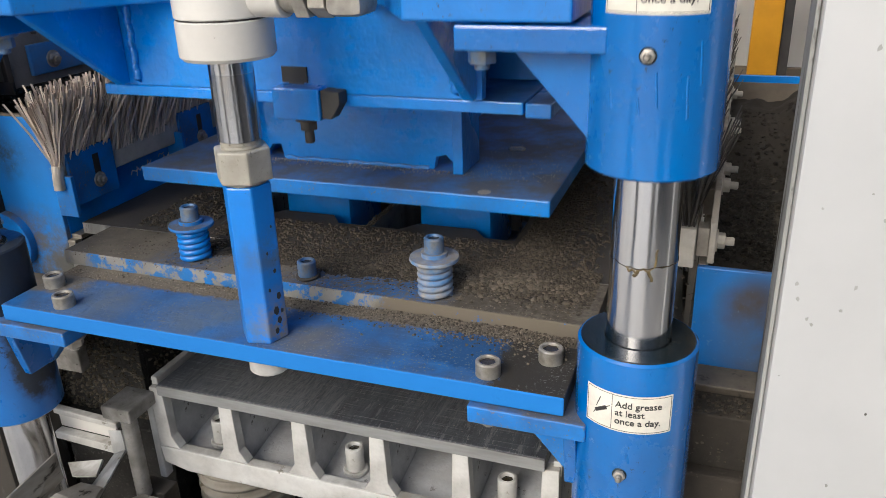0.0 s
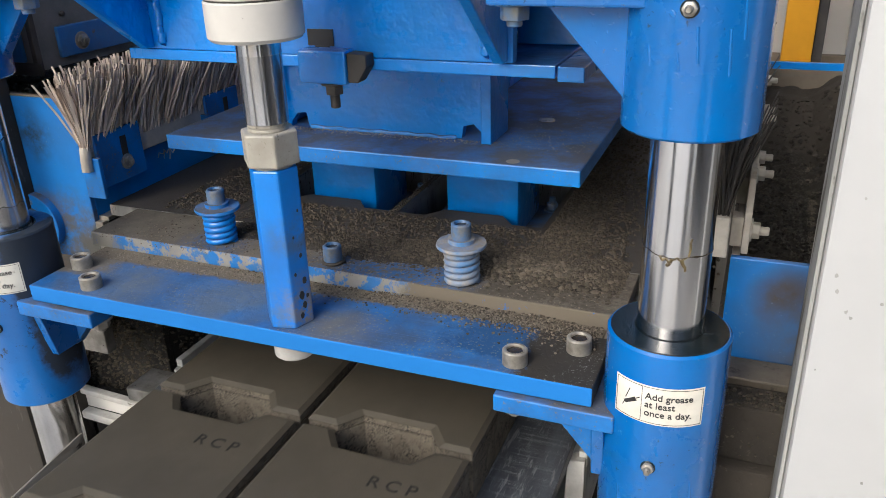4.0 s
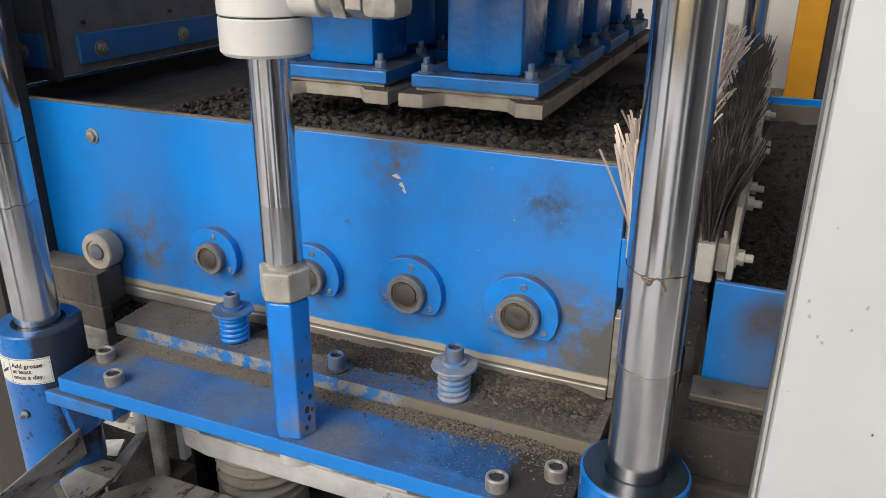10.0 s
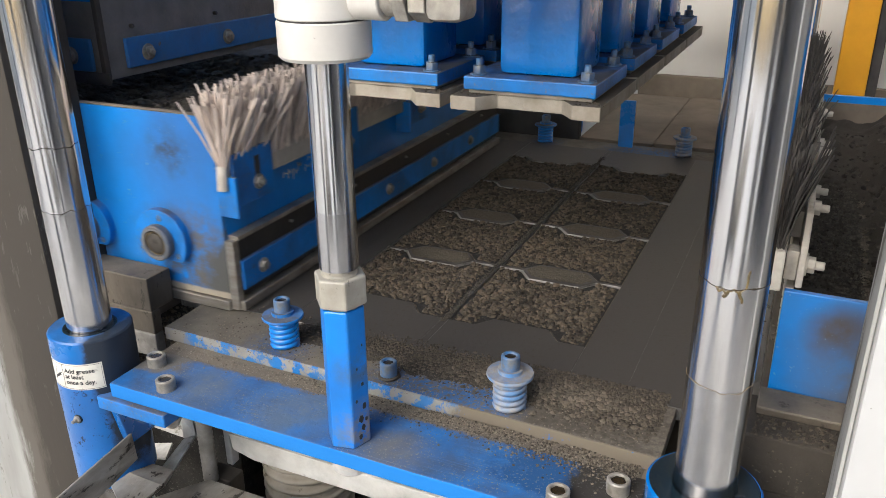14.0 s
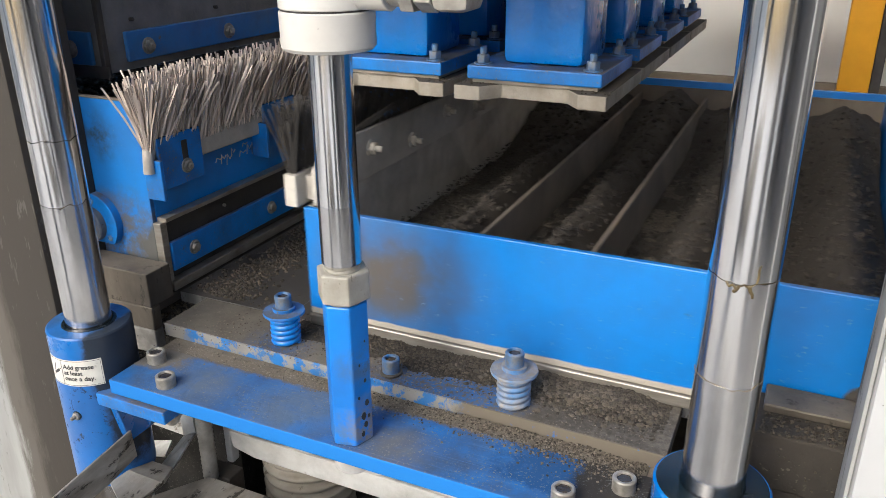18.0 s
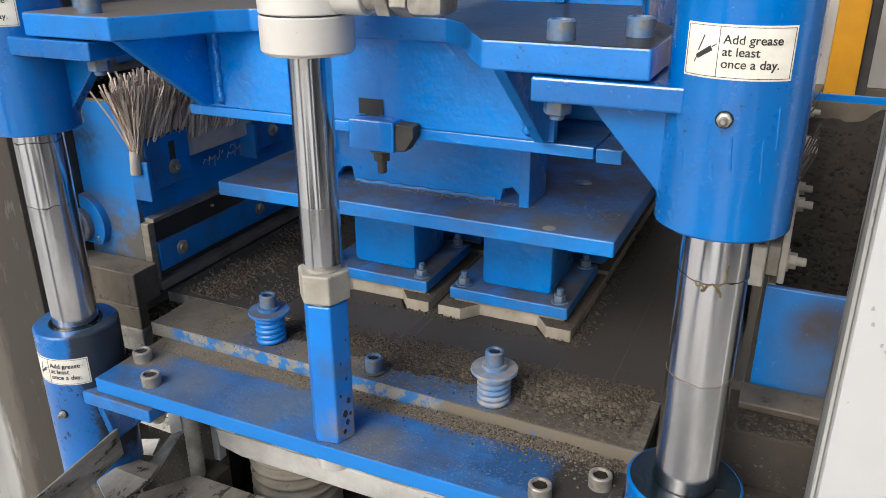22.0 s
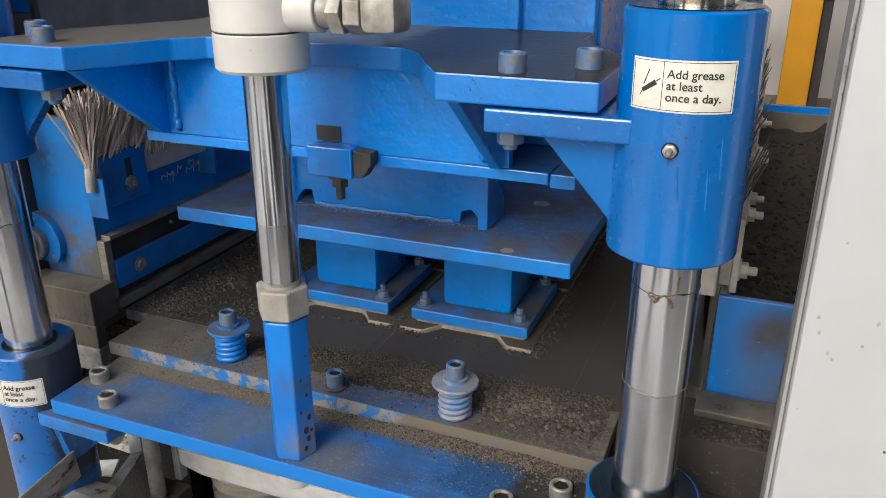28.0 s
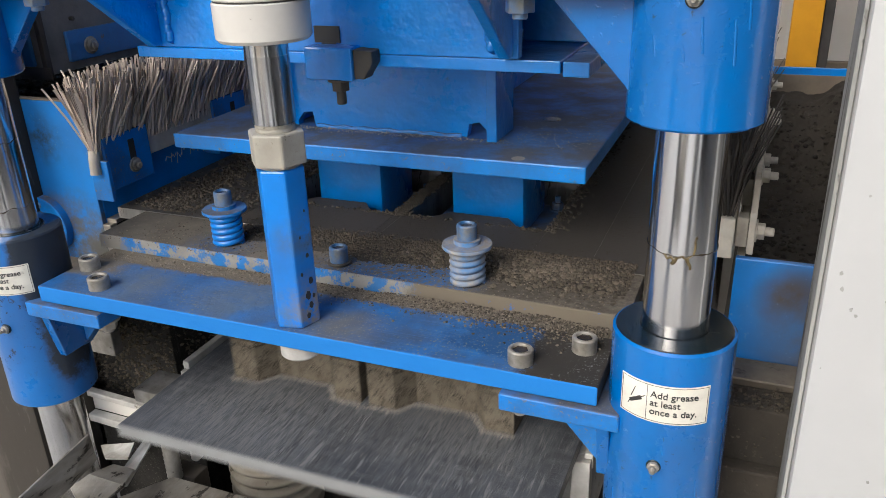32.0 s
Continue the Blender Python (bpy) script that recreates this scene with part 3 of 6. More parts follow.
def crumbs(name, spots, material, parent, label="", seed=1):
    """Loose grains as one mesh: spots are (x, y, z, size)."""
    rnd = random.Random(seed)
    vs, fs = [], []
    shard = [(1, 0, 0), (-0.5, 0.87, 0), (-0.5, -0.87, 0), (0.3, 0.5, 0.8), (-0.6, 0, 0.7), (0.3, -0.5, 0.75), (0, 0, -0.8)]
    shard_tri = [(0, 1, 3), (1, 2, 4), (2, 0, 5), (0, 3, 5), (1, 4, 3), (2, 5, 4), (3, 4, 5), (0, 6, 1), (1, 6, 2), (2, 6, 0)]
    # a pebble: two staggered rings of five and two poles
    pebble = [(0, 0, 0.85)] + [(0.85 * math.cos(1.2566 * i), 0.85 * math.sin(1.2566 * i), 0.4) for i in range(5)] + [(0.85 * math.cos(1.2566 * i + 0.628), 0.85 * math.sin(1.2566 * i + 0.628), -0.4) for i in range(5)] + [(0, 0, -0.85)]
    pebble_tri = [f for i in range(5) for f in ((0, 1 + i, 1 + (i + 1) % 5), (1 + i, 6 + i, 1 + (i + 1) % 5), (1 + (i + 1) % 5, 6 + i, 6 + (i + 1) % 5), (11, 6 + (i + 1) % 5, 6 + i))]
    for x, y, z, s in spots:
        base, tri = (pebble, pebble_tri) if s > 0.0019 else (shard, shard_tri)
        k, a = len(vs), rnd.uniform(0, 6.28)
        ca, sa = math.cos(a), math.sin(a)
        lx, lz = rnd.uniform(0.8, 1.25), rnd.uniform(0.65, 1.0)
        for px, py, pz in base:
            j = s * rnd.uniform(0.72, 1.28)
            vs.append((x + j * (px * lx * ca - py * sa), y + j * (px * lx * sa + py * ca), z + j * lz * pz))
        fs += [tuple(i + k for i in f) for f in tri]
    me = bpy.data.meshes.new(name)
    o = ORIGIN[parent] if parent else Vector()
    me.from_pydata([(x - o.x, y - o.y, z - o.z) for x, y, z in vs], [], fs)
    me.materials.append(material)
    ob = new(name, me)
    ob.parent = parent
    ORIGIN[ob] = o
    return tagged(ob, label, kind="stuff")


def heap(name, x0, x1, y0, y1, height, material, parent, nx=60, ny=30, base=None, label="", kind="stuff"):
    """A lumpy sheet of loose material with a skirt down to its base."""
    bm = bmesh.new()
    low = base if base is not None else min(height(x0, y0), height(x1, y1)) - 0.02
    g = [[bm.verts.new((x0 + (x1 - x0) * i / nx, y0 + (y1 - y0) * j / ny, low if i in (0, nx) or j in (0, ny) else height(x0 + (x1 - x0) * i / nx, y0 + (y1 - y0) * j / ny))) for j in range(ny + 1)] for i in range(nx + 1)]
    for i in range(nx):
        for j in range(ny):
            bm.faces.new((g[i][j], g[i + 1][j], g[i + 1][j + 1], g[i][j + 1]))
    return part(name, bm, material, parent, label, smooth=60, kind=kind)


def lump(x, y, s=1.0, seed=0.0):
    return noise.noise((x * 9 * s, y * 9 * s, seed)) * 0.6 + noise.noise((x * 31 * s, y * 31 * s, seed + 5)) * 0.4


def lettering(text, size):
    """Flat letters as a bmesh in the xy plane, left end at the origin."""
    cu = bpy.data.curves.new("lettering", "FONT")
    cu.body, cu.size, cu.space_line = text, size, 0.95
    cu.extrude, cu.offset = 0.0004, size * 0.008
    ob = bpy.data.objects.new("lettering", cu)
    scene.collection.objects.link(ob)
    bpy.context.view_layer.update()
    me = bpy.data.meshes.new_from_object(ob.evaluated_get(bpy.context.evaluated_depsgraph_get()))
    bm = bmesh.new()
    bm.from_mesh(me)
    bpy.data.objects.remove(ob)
    bpy.data.curves.remove(cu)
    bpy.data.meshes.remove(me)
    return bm


def wrap(bm, cx, cy, r, turn=0.0):
    """Bend what lies flat in x (along), y (up), z (out) round an upright cylinder; x = 0 faces the front, turned by degrees."""
    for v in bm.verts:
        a = v.co.x / r + radians(turn)
        k = r + v.co.z
        v.co = Vector((cx + k * math.sin(a), cy - k * math.cos(a), v.co.y))
    return bm


def plain_patch(x0, x1, y0, y1, z0, z1, n=14):
    bm = bmesh.new()
    lo = [[bm.verts.new((x0 + (x1 - x0) * i / n, y, z)) for i in range(n + 1)] for y, z in ((y0, z0), (y1, z0), (y1, z1), (y0, z1))]
    for a, b in zip(lo, lo[1:] + lo[:1]):
        for i in range(n):
            bm.faces.new((a[i], a[i + 1], b[i + 1], b[i]))
    bm.faces.new([q[0] for q in lo])
    bm.faces.new([q[n] for q in lo][::-1])
    return bm


XC = -0.594    # middle of the machine
L = 1.187      # between the two front guide columns

# ---- hall ----
def hall():
    part("floor", box(-9, 9, -9, 9, -1.1, -0.9, 0), FLOOR, None, "dusty stained concrete hall floor", kind="structure", category="floor")
    part("wall_north", box(-9, 9, 8.0, 8.2, -0.9, 5.2, 0), WALL, None, "plain whitewashed hall wall behind the machine", kind="structure", category="wall")
    part("wall_west", box(-9.2, -9, -9, 8.2, -0.9, 5.2, 0), WALL, None, "plain whitewashed side wall of the hall", kind="structure", category="wall")
    # roof out of view, added so that light comes mostly from the front
    part("ceiling", box(-9.2, 9.2, -1.9, 8.2, 5.2, 5.3, 0), ROOF, None, "added unseen roof that holds off overhead light", kind="structure", category="ceiling")
    # unseen panels behind the camera, added to stripe the chrome's reflections and limit light
    s = thing("wall_south", (0, -2.9, -0.9), "added unseen panels with gaps that stripe the chrome", "wall", "", "structure")
    for x0, x1 in ((-6.0, -5.4), (-2.1, -1.55), (0.8, 1.5), (2.0, 3.2)):
        part("wall_panel", box(x0, x1, -3.0, -2.85, -0.9, 2.6, 0.01), PIER, s, "added unseen grey panel")
    # unseen side wall, added for the same reflections
    part("wall_east", box(3.2, 3.35, -3.0, 8.0, -0.9, 2.6, 0), PIER, None, "added unseen grey wall for the chrome reflections", kind="structure", category="wall")


hall()


# ---- guide columns ----
def guide_column(x, y, wear, label):
    t = thing("guide_column", (x, y, -0.9), label, "guide column", "guide columns")
    part("shaft", rod(x, y, 0.0428, -0.9, 1.6, 64), CHROME, t, "polished chrome shaft", smooth=30)
    if wear:
        part("rubbed_zone", ring(x, y, 0.042, 0.043, -0.3, wear[-1][0], 64, ch=0.0002), CHROME_WORN, t, "duller rubbed part of the shaft", smooth=30)
    for z, r, col in wear:
        bm = bmesh.new()
        n = 48
        rows = [[], [], []]
        for i in range(n):
            a = 2 * math.pi * i / n
            w = 0.0007 + 0.0032 * max(0.0, noise.noise((math.cos(a) * 3.1, math.sin(a) * 3.1, z * 9))) * r
            zz = z + 0.006 * noise.noise((math.cos(a) * 3.5 + 3, math.sin(a) * 3.5, z * 5))
            for k, (dz, rr) in enumerate(((-w, 0.0427), (0, 0.0436), (w, 0.0427))):
                rows[k].append(bm.verts.new((x + rr * math.cos(a), y + rr * math.sin(a), zz + dz)))
        for a, b in zip(rows, rows[1:]):
            for i in range(n):
                bm.faces.new((a[i], a[(i + 1) % n], b[(i + 1) % n], b[i]))
        part("grease_ring", bm, col, t, "thin ring of grease", smooth=60)
    return t


guide_column(0, 0, ((0.408, 0.5, OIL), (0.262, 0.5, GREASE)), "polished chrome guide column with rings of old grease")
guide_column(-L, 0, ((0.455, 0.7, OIL), (0.335, 0.7, OIL)), "polished chrome guide column with dark grease rings")
for gx in (0, -L):
    guide_column(gx, 2.05, (), "polished chrome rear guide column")


def oil_smear():
    """Dried drips on the front column."""
    rnd = random.Random(41)
    bm = bmesh.new()
    for pts, r in ((((-24, 0.407), (-18, 0.402), (-12, 0.405), (-6, 0.4), (0, 0.405), (6, 0.407), (12, 0.404), (18, 0.406), (25, 0.41)), 0.002), (((-3, 0.405), (-4, 0.4), (-8, 0.396), (-12, 0.398)), 0.0024), (((14, 0.405), (16, 0.399), (20, 0.395), (21, 0.388)), 0.0026), (((24, 0.409), (26, 0.418), (25, 0.427), (28, 0.434)), 0.0017), (((-52, 0.42), (-44, 0.412), (-36, 0.403)), 0.0008)):
        fine = []
        for (a0, z0), (a1, z1) in zip(pts, pts[1:]):
            for i in range(6):
                a = radians(a0 + (a1 - a0) * i / 6 - 90)
                fine.append((0.0419 * math.cos(a), 0.0419 * math.sin(a), z0 + (z1 - z0) * i / 6 + rnd.gauss(0, 0.0004)))
        sweep(fine, r, 7, bm, rnd.uniform(0.6, 1.0))
    part("oil_smear", bm, GREASE_DARK, None, "dark dried oil smear on a chrome column", category="oil smear")


oil_smear()


# ---- sleeves with their label ----
def sleeve(parent, x, z0, z1, lab_z, fit_z, side, turn=0.0):
    s = part("sleeve", ring(x, 0, 0.0452, 0.08, z0, z1, 64, ch=0.003), BLUE_GLOSS if side == "right" or z0 > 0 else BLUE_GRIMY, parent, "glossy blue guide sleeve", smooth=35)
    part("seal_ring", ring(x, 0, 0.0432, 0.0765 if side == "right" else 0.052, z1 - 0.003, z1 + 0.0015, 48), SEAL, s, "dark greasy seal ring", smooth=35)
    w, h = 0.12, 0.057
    part("label", wrap(plain_patch(-w / 2, w / 2, lab_z - h / 2, lab_z + h / 2, 0.0, 0.0006), x, 0, 0.08, turn), LABEL_WHITE, s, "cream printed grease label", smooth=30)
    edge = bmesh.new()
    for a, b, c, d in ((-w / 2 + 0.002, w / 2 - 0.002, h / 2 - 0.0026, h / 2 - 0.002), (-w / 2 + 0.002, w / 2 - 0.002, -h / 2 + 0.002, -h / 2 + 0.0026), (-w / 2 + 0.002, -w / 2 + 0.0026, -h / 2 + 0.002, h / 2 - 0.002), (w / 2 - 0.0026, w / 2 - 0.002, -h / 2 + 0.002, h / 2 - 0.002), (-0.02, -0.0194, -h / 2 + 0.002, h / 2 - 0.002)):
        q = plain_patch(a, b, lab_z + c, lab_z + d, 0.0006, 0.001, 10)
        wrap(q, x, 0, 0.08, turn)
        me = bpy.data.meshes.new("tmp")
        q.to_mesh(me)
        edge.from_mesh(me)
        bpy.data.meshes.remove(me)
        q.free()
    part("label_border", edge, INK, s)
    tx = lettering("Add grease\nat least\nonce a day.", 0.0132)
    bmesh.ops.translate(tx, verts=tx.verts, vec=(-0.0155, lab_z + 0.009, 0.0009))
    part("label_text", wrap(tx, x, 0, 0.08, turn), INK, s)
    gun = prism([(-0.045, -0.005), (-0.042, -0.009), (-0.026, 0.001), (-0.029, 0.006)], 0.0006, 0.0011)
    prism([(-0.047, -0.013), (-0.0462, -0.0133), (-0.043, -0.0065), (-0.044, -0.006)], 0.0006, 0.0011, bm=gun)
    prism([(-0.043, 0.0), (-0.042, -0.0005), (-0.036, 0.016), (-0.037, 0.0165)], 0.0006, 0.0011, bm=gun)
    prism([(-0.027, 0.004), (-0.022, 0.0075), (-0.0225, 0.0085), (-0.0275, 0.005)], 0.0006, 0.0011, bm=gun)
    bmesh.ops.translate(gun, verts=gun.verts, vec=(0, lab_z, 0))
    part("label_drawing", wrap(gun, x, 0, 0.08, turn), INK, s)
    if side == "right":
        rp = random.Random(int(z1 * 1000))
        runs = bmesh.new()
        for _ in range(5):
            a, z, ln = radians(rp.uniform(-55, 60) - 90), rp.uniform(z0 + 0.08, lab_z - 0.04), rp.uniform(0.012, 0.05)
            sweep([(x + 0.0782 * math.cos(a + 0.01 * i), 0.0782 * math.sin(a + 0.01 * i), z - ln * i / 4) for i in range(5)], 0.0024, 8, runs, 1.1)
        part("paint_run", runs, BLUE_GLOSS, s, "runs of blue paint", smooth=60, kind="stuff")
    na = radians(-3 if side == "right" else 9)
    fx, fy = x + 0.08 * math.sin(na), -0.08 * math.cos(na)
    bm = hexes(fx, fit_z, 0.015, fy + 0.004, fy - 0.006, "y")
    lathe(fx, fit_z, ((0.0045, fy - 0.005), (0.0045, fy - 0.010), (0.003, fy - 0.012), (0.004, fy - 0.014), (0.0025, fy - 0.016)), 14, "y", bm)
    part("grease_ring", rod(fx, fit_z, 0.0098, fy - 0.0015, fy + 0.004, 20, "y", 0.0005), SEAL, s, "dark grease round the nipple", smooth=35)
    part("grease_nipple", bm, ZINC, s, "grease-stained steel nipple", smooth=35)
    return s


# ---- mould frame, goes up and down ----
ROW0, PITCH, BW, BD, NOTCH, GAP = 0.415, 0.322, 0.305, 0.31, 0.04, 0.014
TOPZ, BOTZ = 0.025, -0.098
COLS = (XC - GAP / 2 - BW / 2, XC + GAP / 2 + BW / 2)


def block_outline(cx, y0, inset=0.0):
    a = BW / 2 - inset
    n0, n1 = 0.30 * BW + inset, 0.2 * BW + inset
    y1 = y0 + BD - inset
    y0 = y0 + inset
    q = NOTCH
    return [(cx - a, y0), (cx - n0, y0), (cx - n1, y0 + q), (cx + n1, y0 + q), (cx + n0, y0), (cx + a, y0), (cx + a, y1), (cx + n0, y1), (cx + n1, y1 - q), (cx - n1, y1 - q), (cx - n0, y1), (cx - a, y1)]


def mould_frame():
    t = thing("mould_frame", (XC, 0, 0), "blue lifting frame with a steel paver mould, caked with concrete crumbs", "mould")
    x0, x1 = XC - 0.505, XC + 0.507
    bar = part("front_bar", box(x0, x1, -0.054, 0.085, -0.031, 0.0, 0.003), BAR_BLUE, t, "worn blue steel bar")
    part("flange", prism([(x0 - 0.03, 0.1381), (x1 + 0.01, 0.1161), (x1 + 0.01, 0.269), (x0 - 0.03, 0.269)], -0.004, 0.024, "z", 0.001), FLANGE, t, "blue flange under dirt")
    part("flange_edge", prism([(x0 - 0.03, 0.134), (x1 + 0.01, 0.112), (x1 + 0.01, 0.116), (x0 - 0.03, 0.138)], -0.004, 0.0242, "z", 0.0015), FLANGE_EDGE, t, "chipped blue front edge of the flange")
    part("spacer", prism([(x0, 0.0852), (x1, 0.0852), (x1, 0.114), (x0, 0.138)], -0.03, -0.0035, "z", 0.002), FINES, t, "packed red-brown dirt")

    def seam(x, y):
        s = max(0.0, (y - 0.062) / 0.05) * min(1.0, (x - x0) * 9, (x1 - x) * 9)
        return -0.0012 + 0.0085 * s * s * (0.55 + 0.6 * lump(x, y, 1.3)) + 0.0012 * lump(x, y, 5)
    heap("packed_dirt", x0 + 0.01, x1 - 0.01, 0.06, 0.1125, seam, FINES, t, 260, 20, -0.02, "tan dirt packed along the flange")
    sl = {}
    for x, s in ((0, "right"), (-L, "left")):
        k = 1 if s == "right" else -1
        sl[s] = sleeve(t, x, -0.262, 0.083, 0.009, -0.088, s, 0 if s == "right" else 14)
        # bracket plate below the bar, with a gusset
        e0, e1 = x - k * 0.226, x - k * 0.055
        part("bracket_plate", box(min(e0, e1), max(e0, e1), -0.062, 0.075, -0.062, -0.034, 0.003), BLUE_WORN, t, "blue bracket plate")
        gy = 0.0 if s == "right" else 0.035
        part("gusset", prism([(x - k * 0.07, -0.062), (x - k * 0.17, -0.062), (x - k * 0.075, -0.17)], gy - 0.012, gy + 0.012, "y", 0.002), BLUE_WORN, t, "blue triangular gusset")
        part("bracket_web", prism([(-0.05, -0.062), (0.06, -0.062), (0.03, -0.16), (-0.03, -0.16)], x - k * 0.088, x - k * 0.07, "x", 0.002), BLUE_GLOSS, t)
    for sx, sy in ((-1.0625, 0.038), (-0.9816, -0.0235), (-0.2045, -0.0235), (-0.126, 0.038)):
        cap_screw(sx, sy, 0.0, t, 0.0185, 0.023)
        hex_bolt(sx, sy, -0.062, t, 0.03, 0.018, 0.008, ZINC, "z", -1, "nut")
    # spring-loaded bolts on the flange, front and rear
    for sx, sy, z in ((-0.8465, 0.178, 0.024), (-0.3503, 0.156, 0.024), (-0.86, 1.93, 0.024), (-0.335, 1.93, 0.024)):
        sp = part("spring_bolt", rod(sx, sy, 0.012, z, z + 0.09, 20), BOLT_BLUE, t, "blue-splashed spring-loaded bolt", smooth=35)
        n = 130
        part("spring", sweep([(sx + 0.0245 * math.cos(i * 0.26), sy + 0.0245 * math.sin(i * 0.26), z - 0.002 + 0.062 * i / n) for i in range(n + 1)], 0.0061, 8), SPRING_DUSTY if sx > -0.6 else BLUE, sp, "flat-wound blue coil spring", smooth=60)
        part("washer", lathe(sx, sy, ((0.012, z + 0.064), (0.041, z + 0.064), (0.042, z + 0.066), (0.041, z + 0.07), (0.022, z + 0.071), (0.022, z + 0.078), (0.012, z + 0.078)), 36), SPRING_DUSTY if sx > -0.6 else BLUE_WORN, sp, "wide dished washer", smooth=35)
        cap_screw(sx, sy, z + 0.078, t, 0.0165, 0.026, BOLT_BLUE)
    part("washer", rod(-0.5943, 0.156, 0.022, 0.024, 0.029, 28), STEEL_DARK, t, smooth=35)
    cap_screw(-0.5943, 0.156, 0.029, t, 0.0165, 0.028, BOLT_BLUE)
    # lifting rod: blue hexagon column, nut, chrome piston, stub below
    hx, hy = -0.5805, -0.012
    part("lifting_post", hexes(hx, hy, 0.066, 0.0, 0.258, "z", 12, None, 0.003), POST_BLUE, t, "blue hexagonal lifting post with chipped corner")
    # paint knocked off the post's side
    chips = bmesh.new()
    rc = random.Random(23)
    fa = radians(-18)
    for u, z, r in ((0.008, 0.075, 0.0045), (0.0, 0.052, 0.0055), (0.004, 0.034, 0.0045), (-0.003, 0.018, 0.004), (0.011, 0.048, 0.003), (-0.008, 0.09, 0.0025), (0.006, 0.118, 0.003), (-0.004, 0.15, 0.002), (0.009, 0.19, 0.0018)):
        loops = []
        for out in (-0.0006, 0.0004):
            loops.append([chips.verts.new((hx + (0.033 + out) * math.cos(fa) - (u + r * math.cos(v)) * math.sin(fa), hy + (0.033 + out) * math.sin(fa) + (u + r * math.cos(v)) * math.cos(fa), z + 1.4 * r * math.sin(v))) for v in (w + rc.uniform(-0.3, 0.3) for w in (0, 0.9, 1.8, 2.7, 3.6, 4.5, 5.4))])
        lo, hi = loops
        chips.faces.new(hi)
        for i in range(7):
            chips.faces.new((lo[i], lo[(i + 1) % 7], hi[(i + 1) % 7], hi[i]))
    part("paint_chip", chips, INK, t, "dark spots where paint is chipped", kind="stuff")
    part("lock_nut", hexes(hx, hy, 0.075, 0.262, 0.312, "z", 12, None, 0.003), NUT, t, "large cream-coloured lock nut")
    part("nut_collar", rod(hx, hy, 0.031, 0.254, 0.264, 32), ZINC, t, smooth=35)
    part("threaded_end", lathe(hx, hy, [(0.0285 + 0.001 * (i % 2), 0.31 + 0.0035 * i) for i in range(5)], 28), NUT, t, "dirty threaded rod end", smooth=20)
    part("piston_rod", rod(hx, hy, 0.0312, 0.3235, 1.05, 48), CHROME, t, "polished chrome piston rod", smooth=30)
    part("wear_band", ring(hx, hy, 0.0305, 0.0314, 0.3238, 0.42, 48, ch=0.0002), CHROME_WORN, t, "duller worn part of the piston rod", smooth=30)
    part("stud_end", rod(hx, hy, 0.033, -0.062, -0.031, 32, ch=0.004), CASTING, t, "pale round stud end", smooth=35)
    # mould: side walls, divider, webs with six-sided cores
    yA, yB = ROW0, ROW0 + 4 * PITCH - (PITCH - BD)
    xl, xr = XC - GAP / 2 - BW, XC + GAP / 2 + BW
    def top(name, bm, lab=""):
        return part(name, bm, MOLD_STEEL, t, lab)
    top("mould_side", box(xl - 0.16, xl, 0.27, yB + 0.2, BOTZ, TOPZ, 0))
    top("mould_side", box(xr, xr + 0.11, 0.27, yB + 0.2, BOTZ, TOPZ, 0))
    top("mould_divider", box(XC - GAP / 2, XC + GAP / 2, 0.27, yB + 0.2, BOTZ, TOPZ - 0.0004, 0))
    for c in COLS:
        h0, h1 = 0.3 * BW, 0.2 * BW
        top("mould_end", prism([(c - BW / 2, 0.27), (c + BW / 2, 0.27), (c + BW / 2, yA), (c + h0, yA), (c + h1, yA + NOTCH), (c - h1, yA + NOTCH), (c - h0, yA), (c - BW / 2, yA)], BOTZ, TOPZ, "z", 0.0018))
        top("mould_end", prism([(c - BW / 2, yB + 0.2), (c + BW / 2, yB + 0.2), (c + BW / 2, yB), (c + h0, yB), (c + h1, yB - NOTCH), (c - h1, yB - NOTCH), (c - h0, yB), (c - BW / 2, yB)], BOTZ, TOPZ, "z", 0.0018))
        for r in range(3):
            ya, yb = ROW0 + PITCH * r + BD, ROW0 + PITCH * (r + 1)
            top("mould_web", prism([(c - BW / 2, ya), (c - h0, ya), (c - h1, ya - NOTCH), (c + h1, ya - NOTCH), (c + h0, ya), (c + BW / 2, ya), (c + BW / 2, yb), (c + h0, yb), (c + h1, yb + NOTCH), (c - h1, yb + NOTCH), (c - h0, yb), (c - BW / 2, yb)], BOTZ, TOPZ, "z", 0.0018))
            for q in (-0.2, 0.2):
                part("core_rib", rod(c + q * BW * 0.55, ya - NOTCH - 0.001, 0.006, BOTZ, TOPZ - 0.008, 12), MOLD_STEEL, t, smooth=35)
    # dirt packed on the six-sided web tops, and grains along the divider
    rd = random.Random(15)
    for c in COLS:
        h0, h1 = 0.3 * BW - 0.007, 0.2 * BW - 0.002
        for r in range(3):
            ya, yb = ROW0 + PITCH * r + BD - NOTCH + 0.009, ROW0 + PITCH * (r + 1) + NOTCH - 0.009
            bm = bmesh.new()
            grid = {}
            nx, ny = 44, 24
            for i in range(nx + 1):
                for k in range(ny + 1):
                    px, py = c - h0 + 2 * h0 * i / nx, ya + (yb - ya) * k / ny
                    side = h1 + (h0 - h1) * min(1.0, min(py - ya, yb - py) / (NOTCH - 0.009))
                    rag = 0.004 * noise.noise((px * 60, py * 60, r + 3.0))
                    if abs(px - c) < side + rag and ya + rag < py < yb - 0.001 + rag:
                        grid[i, k] = bm.verts.new((px, py, TOPZ + 0.0011 + 0.0012 * abs(lump(px, py, 4.0))))
